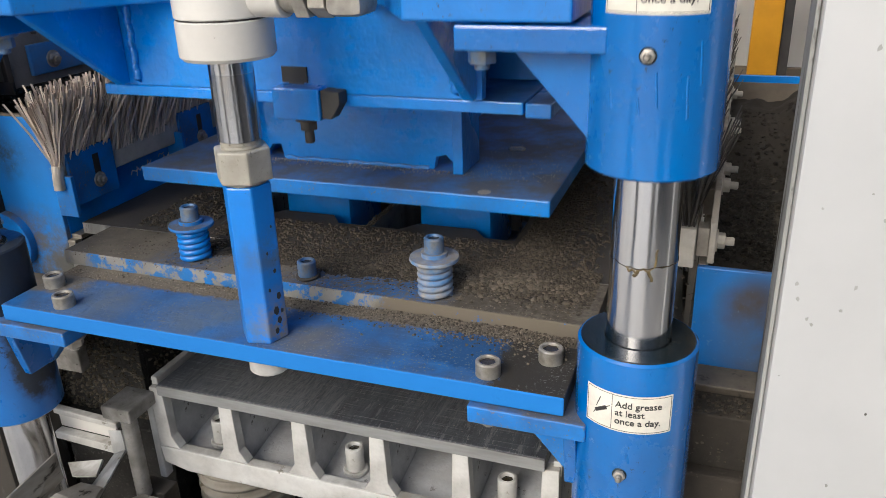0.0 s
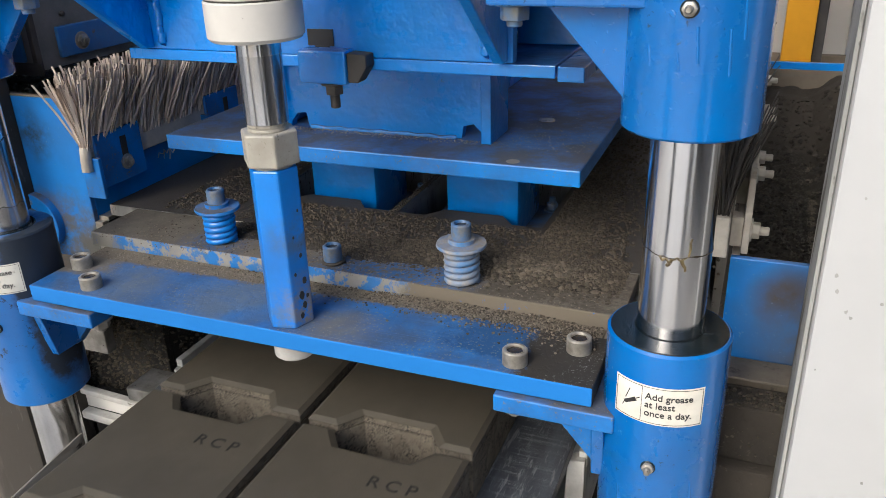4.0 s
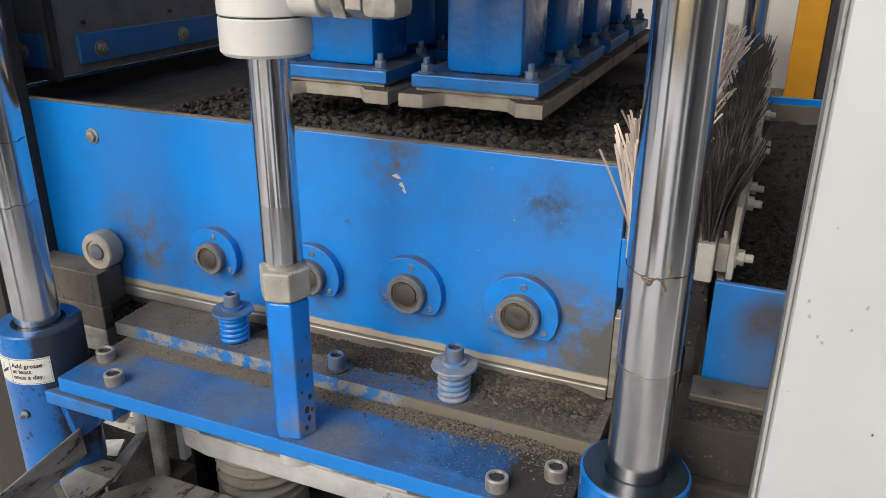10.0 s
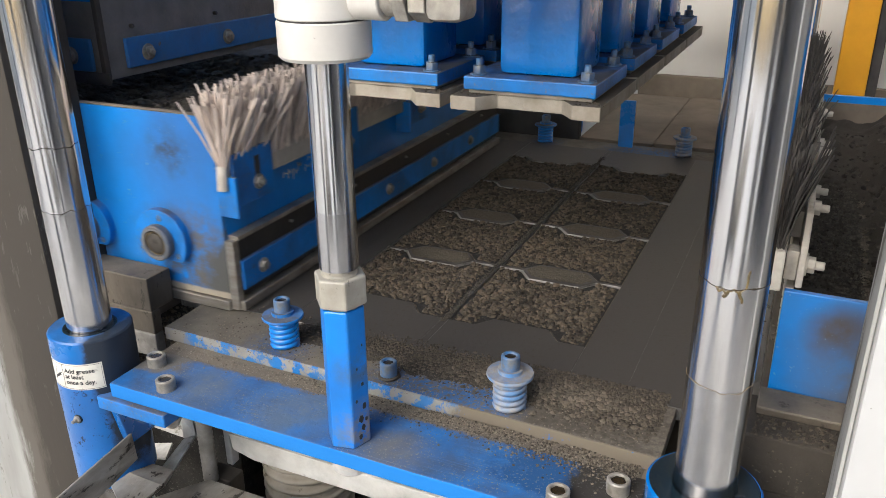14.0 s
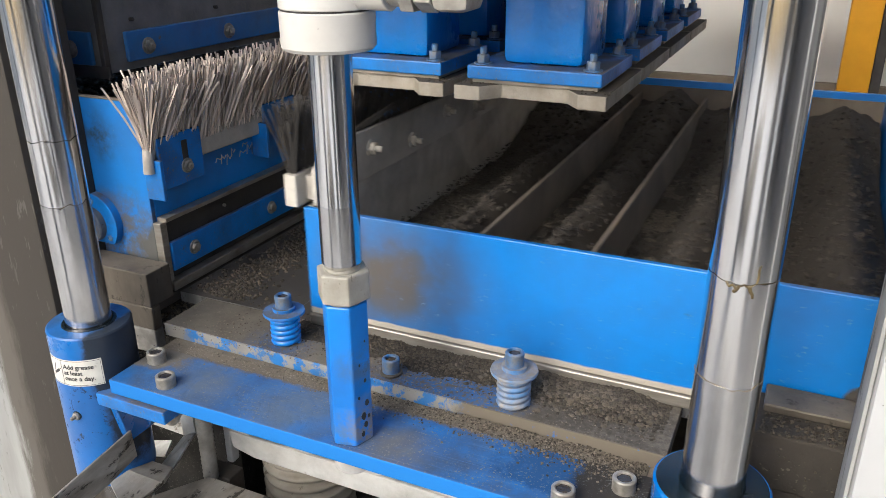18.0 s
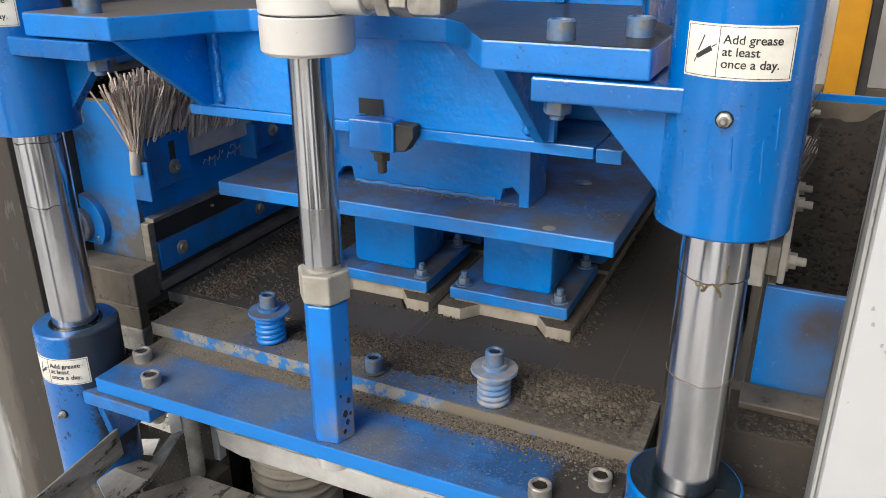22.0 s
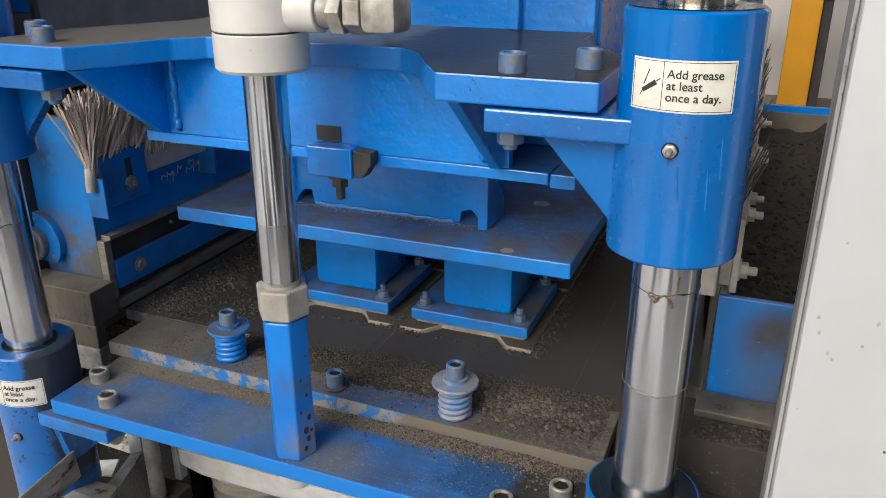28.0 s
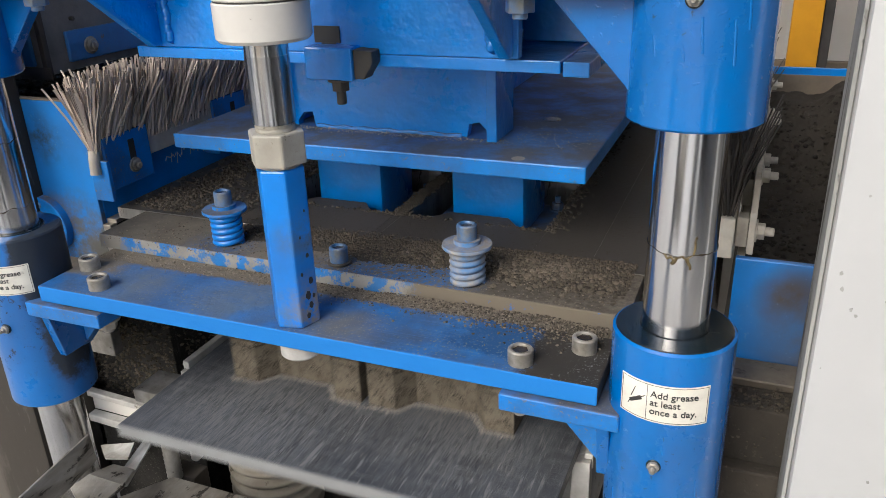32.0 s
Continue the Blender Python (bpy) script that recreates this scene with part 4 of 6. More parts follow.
            for i, k in grid:
                q = [(i, k), (i + 1, k), (i + 1, k + 1), (i, k + 1)]
                if all(a in grid for a in q):
                    bm.faces.new([grid[a] for a in q])
            part("packed_dirt", bm, LOOSE, t, "thin dirt packed on the web", smooth=60, kind="stuff")
    crumbs("crumb_layer", [(XC + rd.gauss(0, GAP * 0.3), rd.uniform(0.4, yB + 0.1), TOPZ + 0.0006, rd.choice((0.0012, 0.0018, 0.0026))) for _ in range(1500)], SPILT, t, "grains along the divider")
    top("apron", box(xl - 0.30, xl - 0.16, 0.27, yB + 0.2, 0.0, TOPZ - 0.0005, 0), "dust-covered mould apron plate")
    top("apron", box(xr + 0.11, xr + 0.23, 0.27, yB + 0.2, 0.0, TOPZ - 0.0005, 0))
    part("rear_flange", box(x0 - 0.03, x1 + 0.01, yB + 0.203, yB + 0.32, 0.0, TOPZ - 0.002, 0.002), FLANGE, t, "dusty rear flange")
    part("rear_lug", box(-0.585, -0.53, 1.97, 1.985, 0.0, 0.20, 0.002), BLUE, t, "upright blue lug")
    # caked crumbs
    rnd = random.Random(5)
    def bank(x, y):
        e = max(0.0, min(1.0, (XC + 0.5 - x) * 14, (x - XC + 0.32) * 4, (0.279 - y) * 60))
        return 0.022 + e * max(0, 0.011 + 0.012 * lump(x, y) + 0.016 * max(0, x + 0.45) - 0.35 * max(0, 0.215 - y))
    heap("dirt_bank", XC - 0.44, XC + 0.5, 0.165, 0.278, bank, CRUST, t, 150, 36, 0.02, "bank of caked concrete crumbs")
    pts = []
    for i in range(15000):
        x = XC + 0.5 - abs(rnd.gauss(0, 0.33))
        if x < XC - 0.46:
            continue
        y = 0.235 + rnd.gauss(0, 0.035) + 0.02 * (x - XC)
        if not 0.13 < y < 0.305:
            continue
        z = bank(x, y)
        if y > 0.276:
            z = TOPZ
        pts.append((x, y, z + 0.001, rnd.choice((0.0011, 0.0014, 0.0018, 0.0022, 0.0028, 0.0036)) * (1.15 if x > -0.35 else 0.85)))
    crumbs("crumb_layer", pts, CRUMB, t, "scattered grey-brown concrete crumbs")
    # larger dry lumps that have rolled to the foot of the bank
    pts = []
    for i in range(420):
        x = XC + 0.34 + rnd.gauss(0, 0.1)
        y = 0.208 + rnd.gauss(0, 0.019)
        if XC + 0.08 < x < XC + 0.49 and 0.15 < y < 0.262:
            pts.append((x, y, bank(x, y) + 0.002, rnd.choice((0.0026, 0.0034, 0.0042, 0.005, 0.0062))))
    crumbs("lump_layer", pts, LUMP, t, "paler rounded concrete lumps")
    pts = []
    for i in range(2600):
        x = XC + 0.49 - abs(rnd.gauss(0, 0.45))
        y = 0.112 - abs(rnd.gauss(0, 0.018 + 0.03 * max(0.0, x - XC)))
        if abs(x - XC) < 0.49 and y > -0.05:
            pts.append((x, y, max(0.0, seam(x, y)) + 0.0004, rnd.choice((0.0007, 0.0011, 0.0016, 0.0024))))
    for i in range(900):
        pts.append((rnd.uniform(XC - 0.5, XC + 0.48), rnd.uniform(0.114, 0.2), 0.0245, rnd.choice((0.0007, 0.0011, 0.0018))))
    crumbs("fine_crumb_layer", pts, FINES, t, "fine tan crumbs along the bar")
    pts = []
    for i in range(1300):
        x = XC + 0.49 - abs(rnd.gauss(0, 0.24))
        y = 0.113 - abs(rnd.gauss(0, 0.018 + 0.03 * max(0.0, x - XC)))
        if x > XC - 0.2 and y > -0.04:
            pts.append((x, y, max(0.0, seam(x, y)) + 0.0005, rnd.choice((0.0009, 0.0013, 0.0018, 0.0024))))
    crumbs("crumb_layer", pts, CRUMB, t, "brown concrete crumbs lying on the bar")
    return t


MOULD = mould_frame()


def swept_crumbs():
    """Crumbs that lie on the mould top until the feed box takes them along."""
    rnd = random.Random(6)
    t = thing("spilled_crumbs", (XC, 0.3, TOPZ), "loose concrete crumbs spilled over the mould top", "crumbs", "", "stuff")
    pts = []
    while len(pts) < 9000:
        u = rnd.random()
        if u < 0.55:
            x, y = XC + 0.325 + abs(rnd.gauss(0, 0.07)), 0.29 + abs(rnd.gauss(0, 0.35))
        elif u < 0.8:
            x, y = rnd.uniform(XC - 0.3, XC + 0.48), rnd.uniform(0.285, 0.40)
        else:
            x, y = XC - 0.33 - abs(rnd.gauss(0, 0.1)), 0.29 + abs(rnd.gauss(0, 0.3))
        if abs(x - XC) < 0.49 and y < 1.6 and (abs(x - XC) > 0.325 or y < 0.405):
            pts.append((x, y, TOPZ + 0.0012, rnd.choice((0.0012, 0.002, 0.0028, 0.004))))
    crumbs("crumb_layer", pts, CRUMB, t)
    return t


SWEPT = swept_crumbs()


def lip_crumbs():
    """Crumbs that fall from the first feed box along its lip when it stops at home."""
    rnd = random.Random(66)
    t = thing("lip_crumbs", (-1.1, 0.3, TOPZ), "band of loose crumbs fallen along the feed box lip", "crumbs", "", "stuff")
    pts = []
    while len(pts) < 3600:
        y = 0.285 + 1.45 * rnd.random() ** 1.35
        x = -1.115 + 0.05 * noise.noise((y * 5, 2.0, 7.0)) + rnd.gauss(0, 0.028 + 0.045 * rnd.random() ** 3)
        if -1.2 < x < -0.92:
            pts.append((x, y, TOPZ + 0.001, rnd.choice((0.0012, 0.002, 0.0028, 0.004, 0.0055))))
    crumbs("crumb_layer", pts, CRUMB, t)
    return t


DROPPED = lip_crumbs()


# ---- fixed hydraulic cylinder above the lifting post ----
def lift_cylinder():
    hx, hy = -0.5805, -0.012
    t = thing("hydraulic_cylinder", (hx, hy, 0.65), "cream-white hydraulic lift cylinder with a plated hose elbow", "cylinder")
    part("gland", lathe(hx, hy, ((0.032, 0.647), (0.062, 0.647), (0.0665, 0.652), (0.0665, 0.698), (0.065, 0.7), (0.032, 0.7)), 56), CREAM, t, "cream gland nut", smooth=35)
    part("barrel", lathe(hx, hy, ((0.04, 0.7025), (0.065, 0.7025), (0.0665, 0.704), (0.0665, 0.76), (0.065, 0.78), (0.065, 1.5), (0.04, 1.5)), 56), CREAM, t, "cream-white barrel", smooth=35)
    part("seam", ring(hx, hy, 0.05, 0.064, 0.698, 0.704, 48), RUBBER, t)
    bx, bz = hx + 0.062, 0.732
    part("port_boss", rod(hy - 0.01, bz, 0.03, bx, bx + 0.045, 28, "x"), CREAM, t, "welded port boss", smooth=35)
    part("elbow", rod(hy - 0.01, bz, 0.024, bx + 0.045, bx + 0.065, 24, "x"), ZINC, t, smooth=35)
    part("union_nut", hexes(hy - 0.01, bz, 0.056, bx + 0.065, bx + 0.085, "x"), ZINC, t)
    part("union_nut", hexes(hy - 0.01, bz, 0.052, bx + 0.088, bx + 0.112, "x", 30), ZINC, t)
    part("elbow_body", box(bx + 0.112, bx + 0.165, hy - 0.04, hy + 0.02, bz - 0.026, bz + 0.03, 0.012), ZINC, t, "plated elbow body", smooth=35)
    part("hose", sweep([(bx + 0.138, hy - 0.01, bz + 0.03), (bx + 0.138, hy - 0.01, bz + 0.2), (bx + 0.16, hy + 0.02, bz + 0.5)], 0.02, 16), RUBBER, t, "black hydraulic hose", smooth=60)
    return t


lift_cylinder()


# ---- tamper head, goes up and down ----
def tamper_head():
    t = thing("tamper_head", (XC, 0.0, 0.6), "blue welded tamper head with eight pressing shoes", "tamper head")
    for x, s in ((0, "right"), (-L, "left")):
        k = 1 if s == "right" else -1
        sleeve(t, x, 0.464, 0.757, 0.678, 0.607, s, 0 if s == "right" else 14)
        e0, e1 = x - k * 0.232, x - k * 0.05
        part("arm_plate", box(min(e0, e1), max(e0, e1), -0.062, 0.075, 0.604, 0.634, 0.003), BLUE_GLOSS, t, "blue arm plate")
        gy = 0.0 if s == "right" else 0.05
        part("gusset", prism([(x - k * 0.07, 0.604), (x - k * 0.17, 0.604), (x - k * 0.076, 0.50), (x - k * 0.07, 0.49)], gy - 0.03, gy - 0.008, "y", 0.002), BLUE_GLOSS, t, "blue triangular gusset")
    # top plate with two lobes reaching forward
    f, b = -0.058, 0.13
    pl = [(-0.092, f), (-0.298, f), (-0.335, 0.0), (-0.385, 0.09), (-0.43, b), (-L + 0.40, b), (-L + 0.36, 0.09), (-L + 0.32, 0.01), (-L + 0.277, f), (-L + 0.092, f), (-L + 0.092, 0.13), (-L + 0.2, 0.34), (-L + 0.2, 0.42), (-0.2, 0.42), (-0.2, 0.34), (-0.092, 0.13)]
    part("top_plate", prism(pl, 0.637, 0.674, "z", 0.003), BLUE_DUSTY, t, "thick dusty blue top plate")
    part("front_web", box(-0.925, -0.262, 0.15, 0.17, 0.497, 0.636, 0.002), BLUE, t, "blue front web plate")
    for k, x in ((1, -0.30), (-1, -L + 0.30)):
        # upright gussets under the lobes
        part("lobe_gusset", prism([(-0.05, 0.636), (0.149, 0.636), (0.149, 0.5), (0.13, 0.5)], x + k * 0.03, x + k * 0.014, "x", 0.002), BLUE, t, "upright blue gusset")
        part("weld_seam", sweep([(x - k * 0.004 + 0.0012 * math.sin(i * 2.3) + 0.0015 * math.sin(i * 0.7), 0.148 + 0.0012 * math.sin(i * 1.9), 0.505 + 0.004 * i) for i in range(32)], 0.0075, 7), BLUE, t, "painted weld seam", smooth=60)
    part("end_block", box(-0.30, -0.165, 0.30, 0.32, 0.5, 0.62, 0.002), BLUE, t)
    part("lower_flange", box(-0.96, -0.2, 0.15, 0.42, 0.478, 0.4965, 0.002), BLUE, t, "blue lower flange")
    part("flange_end", box(-0.197, -0.158, 0.15, 0.3, 0.474, 0.496, 0.002), BLUE, t)
    for sx, sy in ((-1.0625, 0.04), (-0.979, -0.0237), (-0.208, -0.0237), (-0.126, 0.04)):
        cap_screw(sx, sy, 0.674, t, 0.0175, 0.024, BOLT_BLUE)
        hex_bolt(sx, sy, 0.604, t, 0.032, 0.02, 0.008, BOLT_BLUE, "z", -1, "nut")
    # clamp with its bolt
    part("clamp", box(-0.60, -0.517, 0.115, 0.149, 0.46, 0.511, 0.003), BLUE, t, "blue clamp block")
    # dark block in the shape of the shade at the clamp's right
    part("clamp_jaw", prism([(-0.5165, 0.508), (-0.484, 0.506), (-0.484, 0.487), (-0.5, 0.463), (-0.5165, 0.463)], 0.12, 0.149, "y", 0.002), RUBBER, t, "dark block standing in for shade beside the clamp")
    part("clamp_slot", box(-0.597, -0.552, 0.1475, 0.1505, 0.513, 0.538, 0), INK, t, "dark slot in the web")
    part("clamp_slot", box(-0.585, -0.56, 0.1476, 0.1504, 0.497, 0.5128, 0), INK, t, "dark slot in the web")
    hex_bolt(-0.548, 0.132, 0.46, t, 0.026, 0.018, 0.022, STEEL_DARK, "z", -1, "clamp_bolt")
    # box between web and pressing plate
    arch = [(-0.815, 0.306), (-0.80, 0.306), (-0.80, 0.315), (-0.785, 0.333), (-0.765, 0.335), (-0.76, 0.306), (-0.435, 0.306), (-0.43, 0.33), (-0.41, 0.335), (-0.395, 0.32), (-0.39, 0.306), (-0.372, 0.306), (-0.372, 0.48), (-0.815, 0.48)]
    part("box_front", prism(arch, 0.392, 0.41, "y"), BLUE, t, "blue box front with rounded cut-outs")
    for x in (-0.388, -0.83):
        part("box_rib", box(x, x + 0.02, 0.366, 0.47, 0.306, 0.478, 0.002), BLUE, t, "blue upright rib")
    for x in (-0.49, -0.72):
        part("box_side", box(x, x + 0.016, 0.411, 1.6, 0.306, 0.478, 0.002), BLUE, t, "blue box side")
    part("weld_bead", sweep([(-0.755 + 0.01 * i, 0.3905 + 0.002 * math.sin(i * 2.1), 0.306 + 0.0012 * math.sin(i * 1.3)) for i in range(32)], 0.0055, 6), BLUE_WORN, t, "rough weld bead with dirt", smooth=60)
    part("pressing_plate", box(-1.018, -0.182, 0.2675, 1.83, 0.275, 0.305, 0.003), BLUE_WORN, t, "dusty blue pressing plate")
    for x in (-0.245, -0.95):
        part("tack_plate", box(x - 0.05, x + 0.05, 0.30, 0.36, 0.268, 0.2745, 0.001), BLUE_WORN, t)
    rp = random.Random(61)
    crumbs("dust_line", [(rp.uniform(-0.82, -0.36), 0.386 - abs(rp.gauss(0, 0.012)), 0.3055, rp.choice((0.0007, 0.0011, 0.0017))) for _ in range(700)] + [(rp.uniform(-0.366, -0.2), 0.36 + abs(rp.gauss(0, 0.12)), 0.3055, rp.choice((0.0005, 0.0008, 0.0012))) for _ in range(300)], CEMENT, t, "tan dust and grit along the weld")
    # dark raised disc, the shade of a bolt hole put in its colour
    part("plate_hole", rod(-0.317, 0.564, 0.019, 0.3, 0.3058, 24), SEAL, t, "raised disc coloured like a shaded bolt hole")
    part("plate_plug", rod(-0.303, 0.287, 0.013, 0.3, 0.3055, 18), CEMENT, t, "pale dried splash")
    # box girder behind the top plate
    part("upper_web", box(-0.98, -0.2, 0.421, 0.445, 0.5, 0.95, 0.003), BLUE, t, "upright blue web behind the top plate")
    for x in (-0.86, -0.6, -0.34):
        part("web_rib", box(x - 0.01, x + 0.01, 0.40, 0.4205, 0.675, 0.95, 0.002), BLUE, t, "blue upright rib")
    part("side_web", box(-0.985, -0.965, 0.446, 1.099, 0.5, 0.95, 0.003), BLUE, t, "blue side web")
    part("side_web", box(-0.215, -0.195, 0.446, 1.099, 0.5, 0.95, 0.003), BLUE, t, "blue side web")
    part("rear_beam", box(-1.1, -0.09, 1.1, 1.2, 0.5, 0.95, 0.004), BLUE, t, "blue rear beam")
    # pillars with foot plates, bolts and shoes
    first = {}
    for ci, c in enumerate(COLS):
        for r in range(4):
            y = ROW0 + PITCH * r + BD / 2
            sh = (c - COLS[0], PITCH * r, 0)
            if not first:
                first["p"] = part("pillar", box(c - 0.075, c + 0.085, y - 0.085, y + 0.085, 0.072, 0.2745, 0.014), BLUE, t, "blue box pillar", smooth=40)
                first["f"] = part("foot_plate", box(c - 0.132, c + 0.132, y - 0.125, y + 0.125, 0.046, 0.072, 0.003), BLUE_WORN, t, "blue foot plate")
                first["s"] = part("shoe", prism(block_outline(c, ROW0 + PITCH * r, 0.004), 0.010, 0.038, "z", 0.0025), SHOE, t, "cement-coated pressing shoe")
                first["n"] = part("spacer_plate", box(c - 0.124, c + 0.124, y - 0.117, y + 0.117, 0.0382, 0.0458, 0.002), SHOE, t, "dirty spacer plate")
                for i, (dx, dy) in enumerate(((-0.108, -0.1), (0.108, -0.1), (-0.108, 0.1), (0.108, 0.1))):
                    first[i] = hex_bolt(c + dx, y + dy, 0.072, t, 0.023, 0.018, 0.014, BOLT_BLUE)
            else:
                for key, nm in (("p", "pillar"), ("f", "foot_plate"), ("s", "shoe"), ("n", "spacer_plate"), (0, "bolt"), (1, "bolt"), (2, "bolt"), (3, "bolt")):
                    again(nm, first[key], t, sh, "")
    rnd = random.Random(9)
    pts = [(rnd.uniform(XC - 0.31, XC + 0.31), rnd.choice((ROW0 + 0.012, ROW0 + 0.03)) + rnd.uniform(0, 0.02), 0.0385, rnd.uniform(0.001, 0.003)) for _ in range(220)]
    crumbs("crumb_layer", [p for p in pts if abs(p[0] - XC) > 0.014 and (min(abs(p[0] - c) for c in COLS) > 0.31 * BW or p[1] > ROW0 + NOTCH + 0.008)], CRUMB, t, "crumbs lying on the shoes")
    return t


TAMPER = tamper_head()


# ---- bristles ----
def bristles(name, x, y0, y1, z, count, length, spread, material, parent, label, seed, lean=0.0, thick=0.002):
    rnd = random.Random(seed)
    vs, fs = [], []
    o = ORIGIN[parent]
    for i in range(count):
        y = y0 + (y1 - y0) * rnd.random() ** 1.3
        px = x + rnd.uniform(-0.008, 0.008)
        ax, ay = rnd.gauss(lean, spread), rnd.gauss(0, spread * 0.45) + (-0.18 if y - y0 < 0.015 else 0)
        ln = length * rnd.uniform(0.82, 1.05)
        d = Vector((ax, ay, 1)).normalized()
        bend = Vector((rnd.gauss(0, 0.012), rnd.gauss(0, 0.012), 0))
        a = rnd.uniform(0, 6.28)
        k = len(vs)
        for s, f in ((0, 0.8), (0.55, 1.0), (1, 0.9)):
            c = Vector((px, y, z)) + d * ln * s + bend * s * s
            for j in range(3):
                w = a + 2.094 * j
                vs.append((c.x + thick * f * math.cos(w) - o.x, c.y + thick * f * math.sin(w) - o.y, c.z - o.z))
        for q in (0, 3):
            for j in range(3):
                fs.append((k + q + j, k + q + (j + 1) % 3, k + q + 3 + (j + 1) % 3, k + q + 3 + j))
        fs.append((k + 6, k + 7, k + 8))
    me = bpy.data.meshes.new(name)
    me.from_pydata(vs, [], fs)
    me.materials.append(material)
    ob = new(name, me)
    ob.parent = parent
    return tagged(ob, label, kind="stuff")


# ---- feed box for the base mix: built with its mouth edge at home ----
HOME1 = -1.242


def base_feed_box():
    x1, x0, ya, yb, z0, z1 = HOME1, HOME1 - 1.45, 0.255, 1.83, 0.052, 0.461
    t = thing("feed_box", (x1, ya, 0.03), "blue steel feed box with a bristle brush along its mouth", "feed box")
    part("front_wall", box(x0, x1, ya, ya + 0.012, z0, z1, 0.002), FEED_WALL, t, "scuffed blue front wall with grime round the bearings")
    part("shut_off_plate", box(x0 - 1.2, x0 + 0.02, ya, yb, 0.4655, 0.477, 0.002), STEEL_DARK, t, "dirty shut-off plate trailing behind")
    part("caked_liner", box(x0 + 0.013, x1 - 0.013, yb - 0.016, yb - 0.0125, 0.36, z1 - 0.006, 0.001), MIX, t, "concrete caked inside the back wall")
    part("caked_liner", box(x0 + 0.0125, x0 + 0.017, ya + 0.014, yb - 0.017, 0.36, z1 - 0.006, 0.001), MIX, t, "concrete caked inside the rear wall")
    part("top_rim", box(x0, x1, ya - 0.001, ya + 0.013, z1 + 0.0005, z1 + 0.004, 0.001), BOARD, t, "dusty bare top rim")
    part("back_wall", box(x0, x1, yb - 0.012, yb, z0, z1, 0.002), BLUE_WALL, t)
    part("end_wall", box(x1 - 0.012, x1, ya + 0.013, yb - 0.013, z0, 0.37, 0.002), BLUE_WALL, t, "blue end wall")
    part("rear_wall", box(x0, x0 + 0.012, ya + 0.013, yb - 0.013, z0, z1, 0.002), BLUE_WALL, t)
    part("wear_strip", box(x0, x1, ya - 0.008, ya + 0.02, 0.027, 0.0515, 0.003), STEEL_WEAR, t, "bright scraped wear strip")
    part("wear_strip", box(x0, x1, yb - 0.02, yb + 0.008, 0.027, 0.0515, 0.003), STEEL_WEAR, t)
    # roller bearings on the front wall
    for i, dx in enumerate((0.165, 0.385, 0.60, 0.838)):
        cx, cz = x1 - dx, 0.174 + 0.003 * math.sin(i * 2.0)
        r = (0.072, 0.068, 0.064, 0.06)[i]
        # thick flange with its lower side cut flat
        low = -0.62 * r
        edge = [(r * math.cos(radians(v)), max(low, r * math.sin(radians(v)))) for v in range(0, 360, 8)]
        h = part("bearing_housing", prism([(cx + u, cz + w) for u, w in edge], ya - 0.019, ya + 0.001, "y", 0.0016), BLUE_WORN, t, "dusty blue bearing flange")
        oz = cz - 0.02 * r
        part("bearing_ring", lathe(cx, oz, ((r * 0.57, ya - 0.018), (r * 0.57, ya - 0.034), (r * 0.53, ya - 0.037), (r * 0.42, ya - 0.037), (r * 0.4, ya - 0.031), (0.0, ya - 0.031)), 40, "y"), RUST, h, "grimy brown bearing cap", smooth=35)
        part("shaft_end", lathe(cx, oz, ((r * 0.33, ya - 0.03), (r * 0.32, ya - 0.034), (r * 0.27, ya - 0.0355), (r * 0.03, ya - 0.0355), (0.0, ya - 0.034)), 28, "y"), STEEL_DARK, h, "worn shaft end", smooth=35)
        part("grease_ring", ring(cx, oz, r * 0.34, r * 0.385, ya - 0.0335, ya - 0.0305, 32, "y", 0.0006), GREASE_DARK, h, "dried grease round the shaft", smooth=35)
        for v in (84, 205, 325):
            cap_screw(cx + r * 0.8 * math.cos(radians(v)), cz + r * 0.74 * math.sin(radians(v)), ya - 0.019, h, 0.0072, 0.0025, BOLT_BLUE, "y", d=-1)
    # the last one is a roller that runs on the guide rail
    cx, cz = x1 - 1.13, 0.146
    h = part("roller", lathe(cx, cz, ((0.02, ya + 0.001), (0.02, ya - 0.012), (0.04, ya - 0.013), (0.042, ya - 0.016), (0.042, ya - 0.05), (0.039, ya - 0.054), (0.027, ya - 0.054), (0.025, ya - 0.05), (0.0, ya - 0.05)), 44, "y"), SPRING_TAN, t, "dusty grey guide roller", smooth=35)
    part("roller_hub", lathe(cx, cz, ((0.019, ya - 0.049), (0.018, ya - 0.055), (0.014, ya - 0.057), (0.0, ya - 0.057)), 28, "y"), RUST, h, "rusty roller hub", smooth=35)
    hex_bolt(x1 - 1.14, 0.395, ya, t, 0.022, 0.01, 0, ZINC, "y", -1)
    # mouth side: bar with bolts, rubber lip, angle, brackets, brush
    part("lip_bar", box(x1 + 0.014, x1 + 0.026, ya + 0.02, yb, 0.071, 0.141, 0.003), BLUE_WORN, t, "blue clamping bar")
    part("lip_edge", box(x1 + 0.002, x1 + 0.032, ya + 0.005, yb, 0.028, 0.05, 0.002), STEEL_WEAR, t)
    part("rubber_lip", box(x1 + 0.001, x1 + 0.0135, ya + 0.01, yb, 0.052, 0.191, 0.002), RUBBER, t, "black rubber lip")
    for i in range(5):
        hex_bolt(ya + 0.09 + 0.3 * i, 0.106, x1 + 0.026, t, 0.022, 0.01, 0, ZINC, "x", 1)
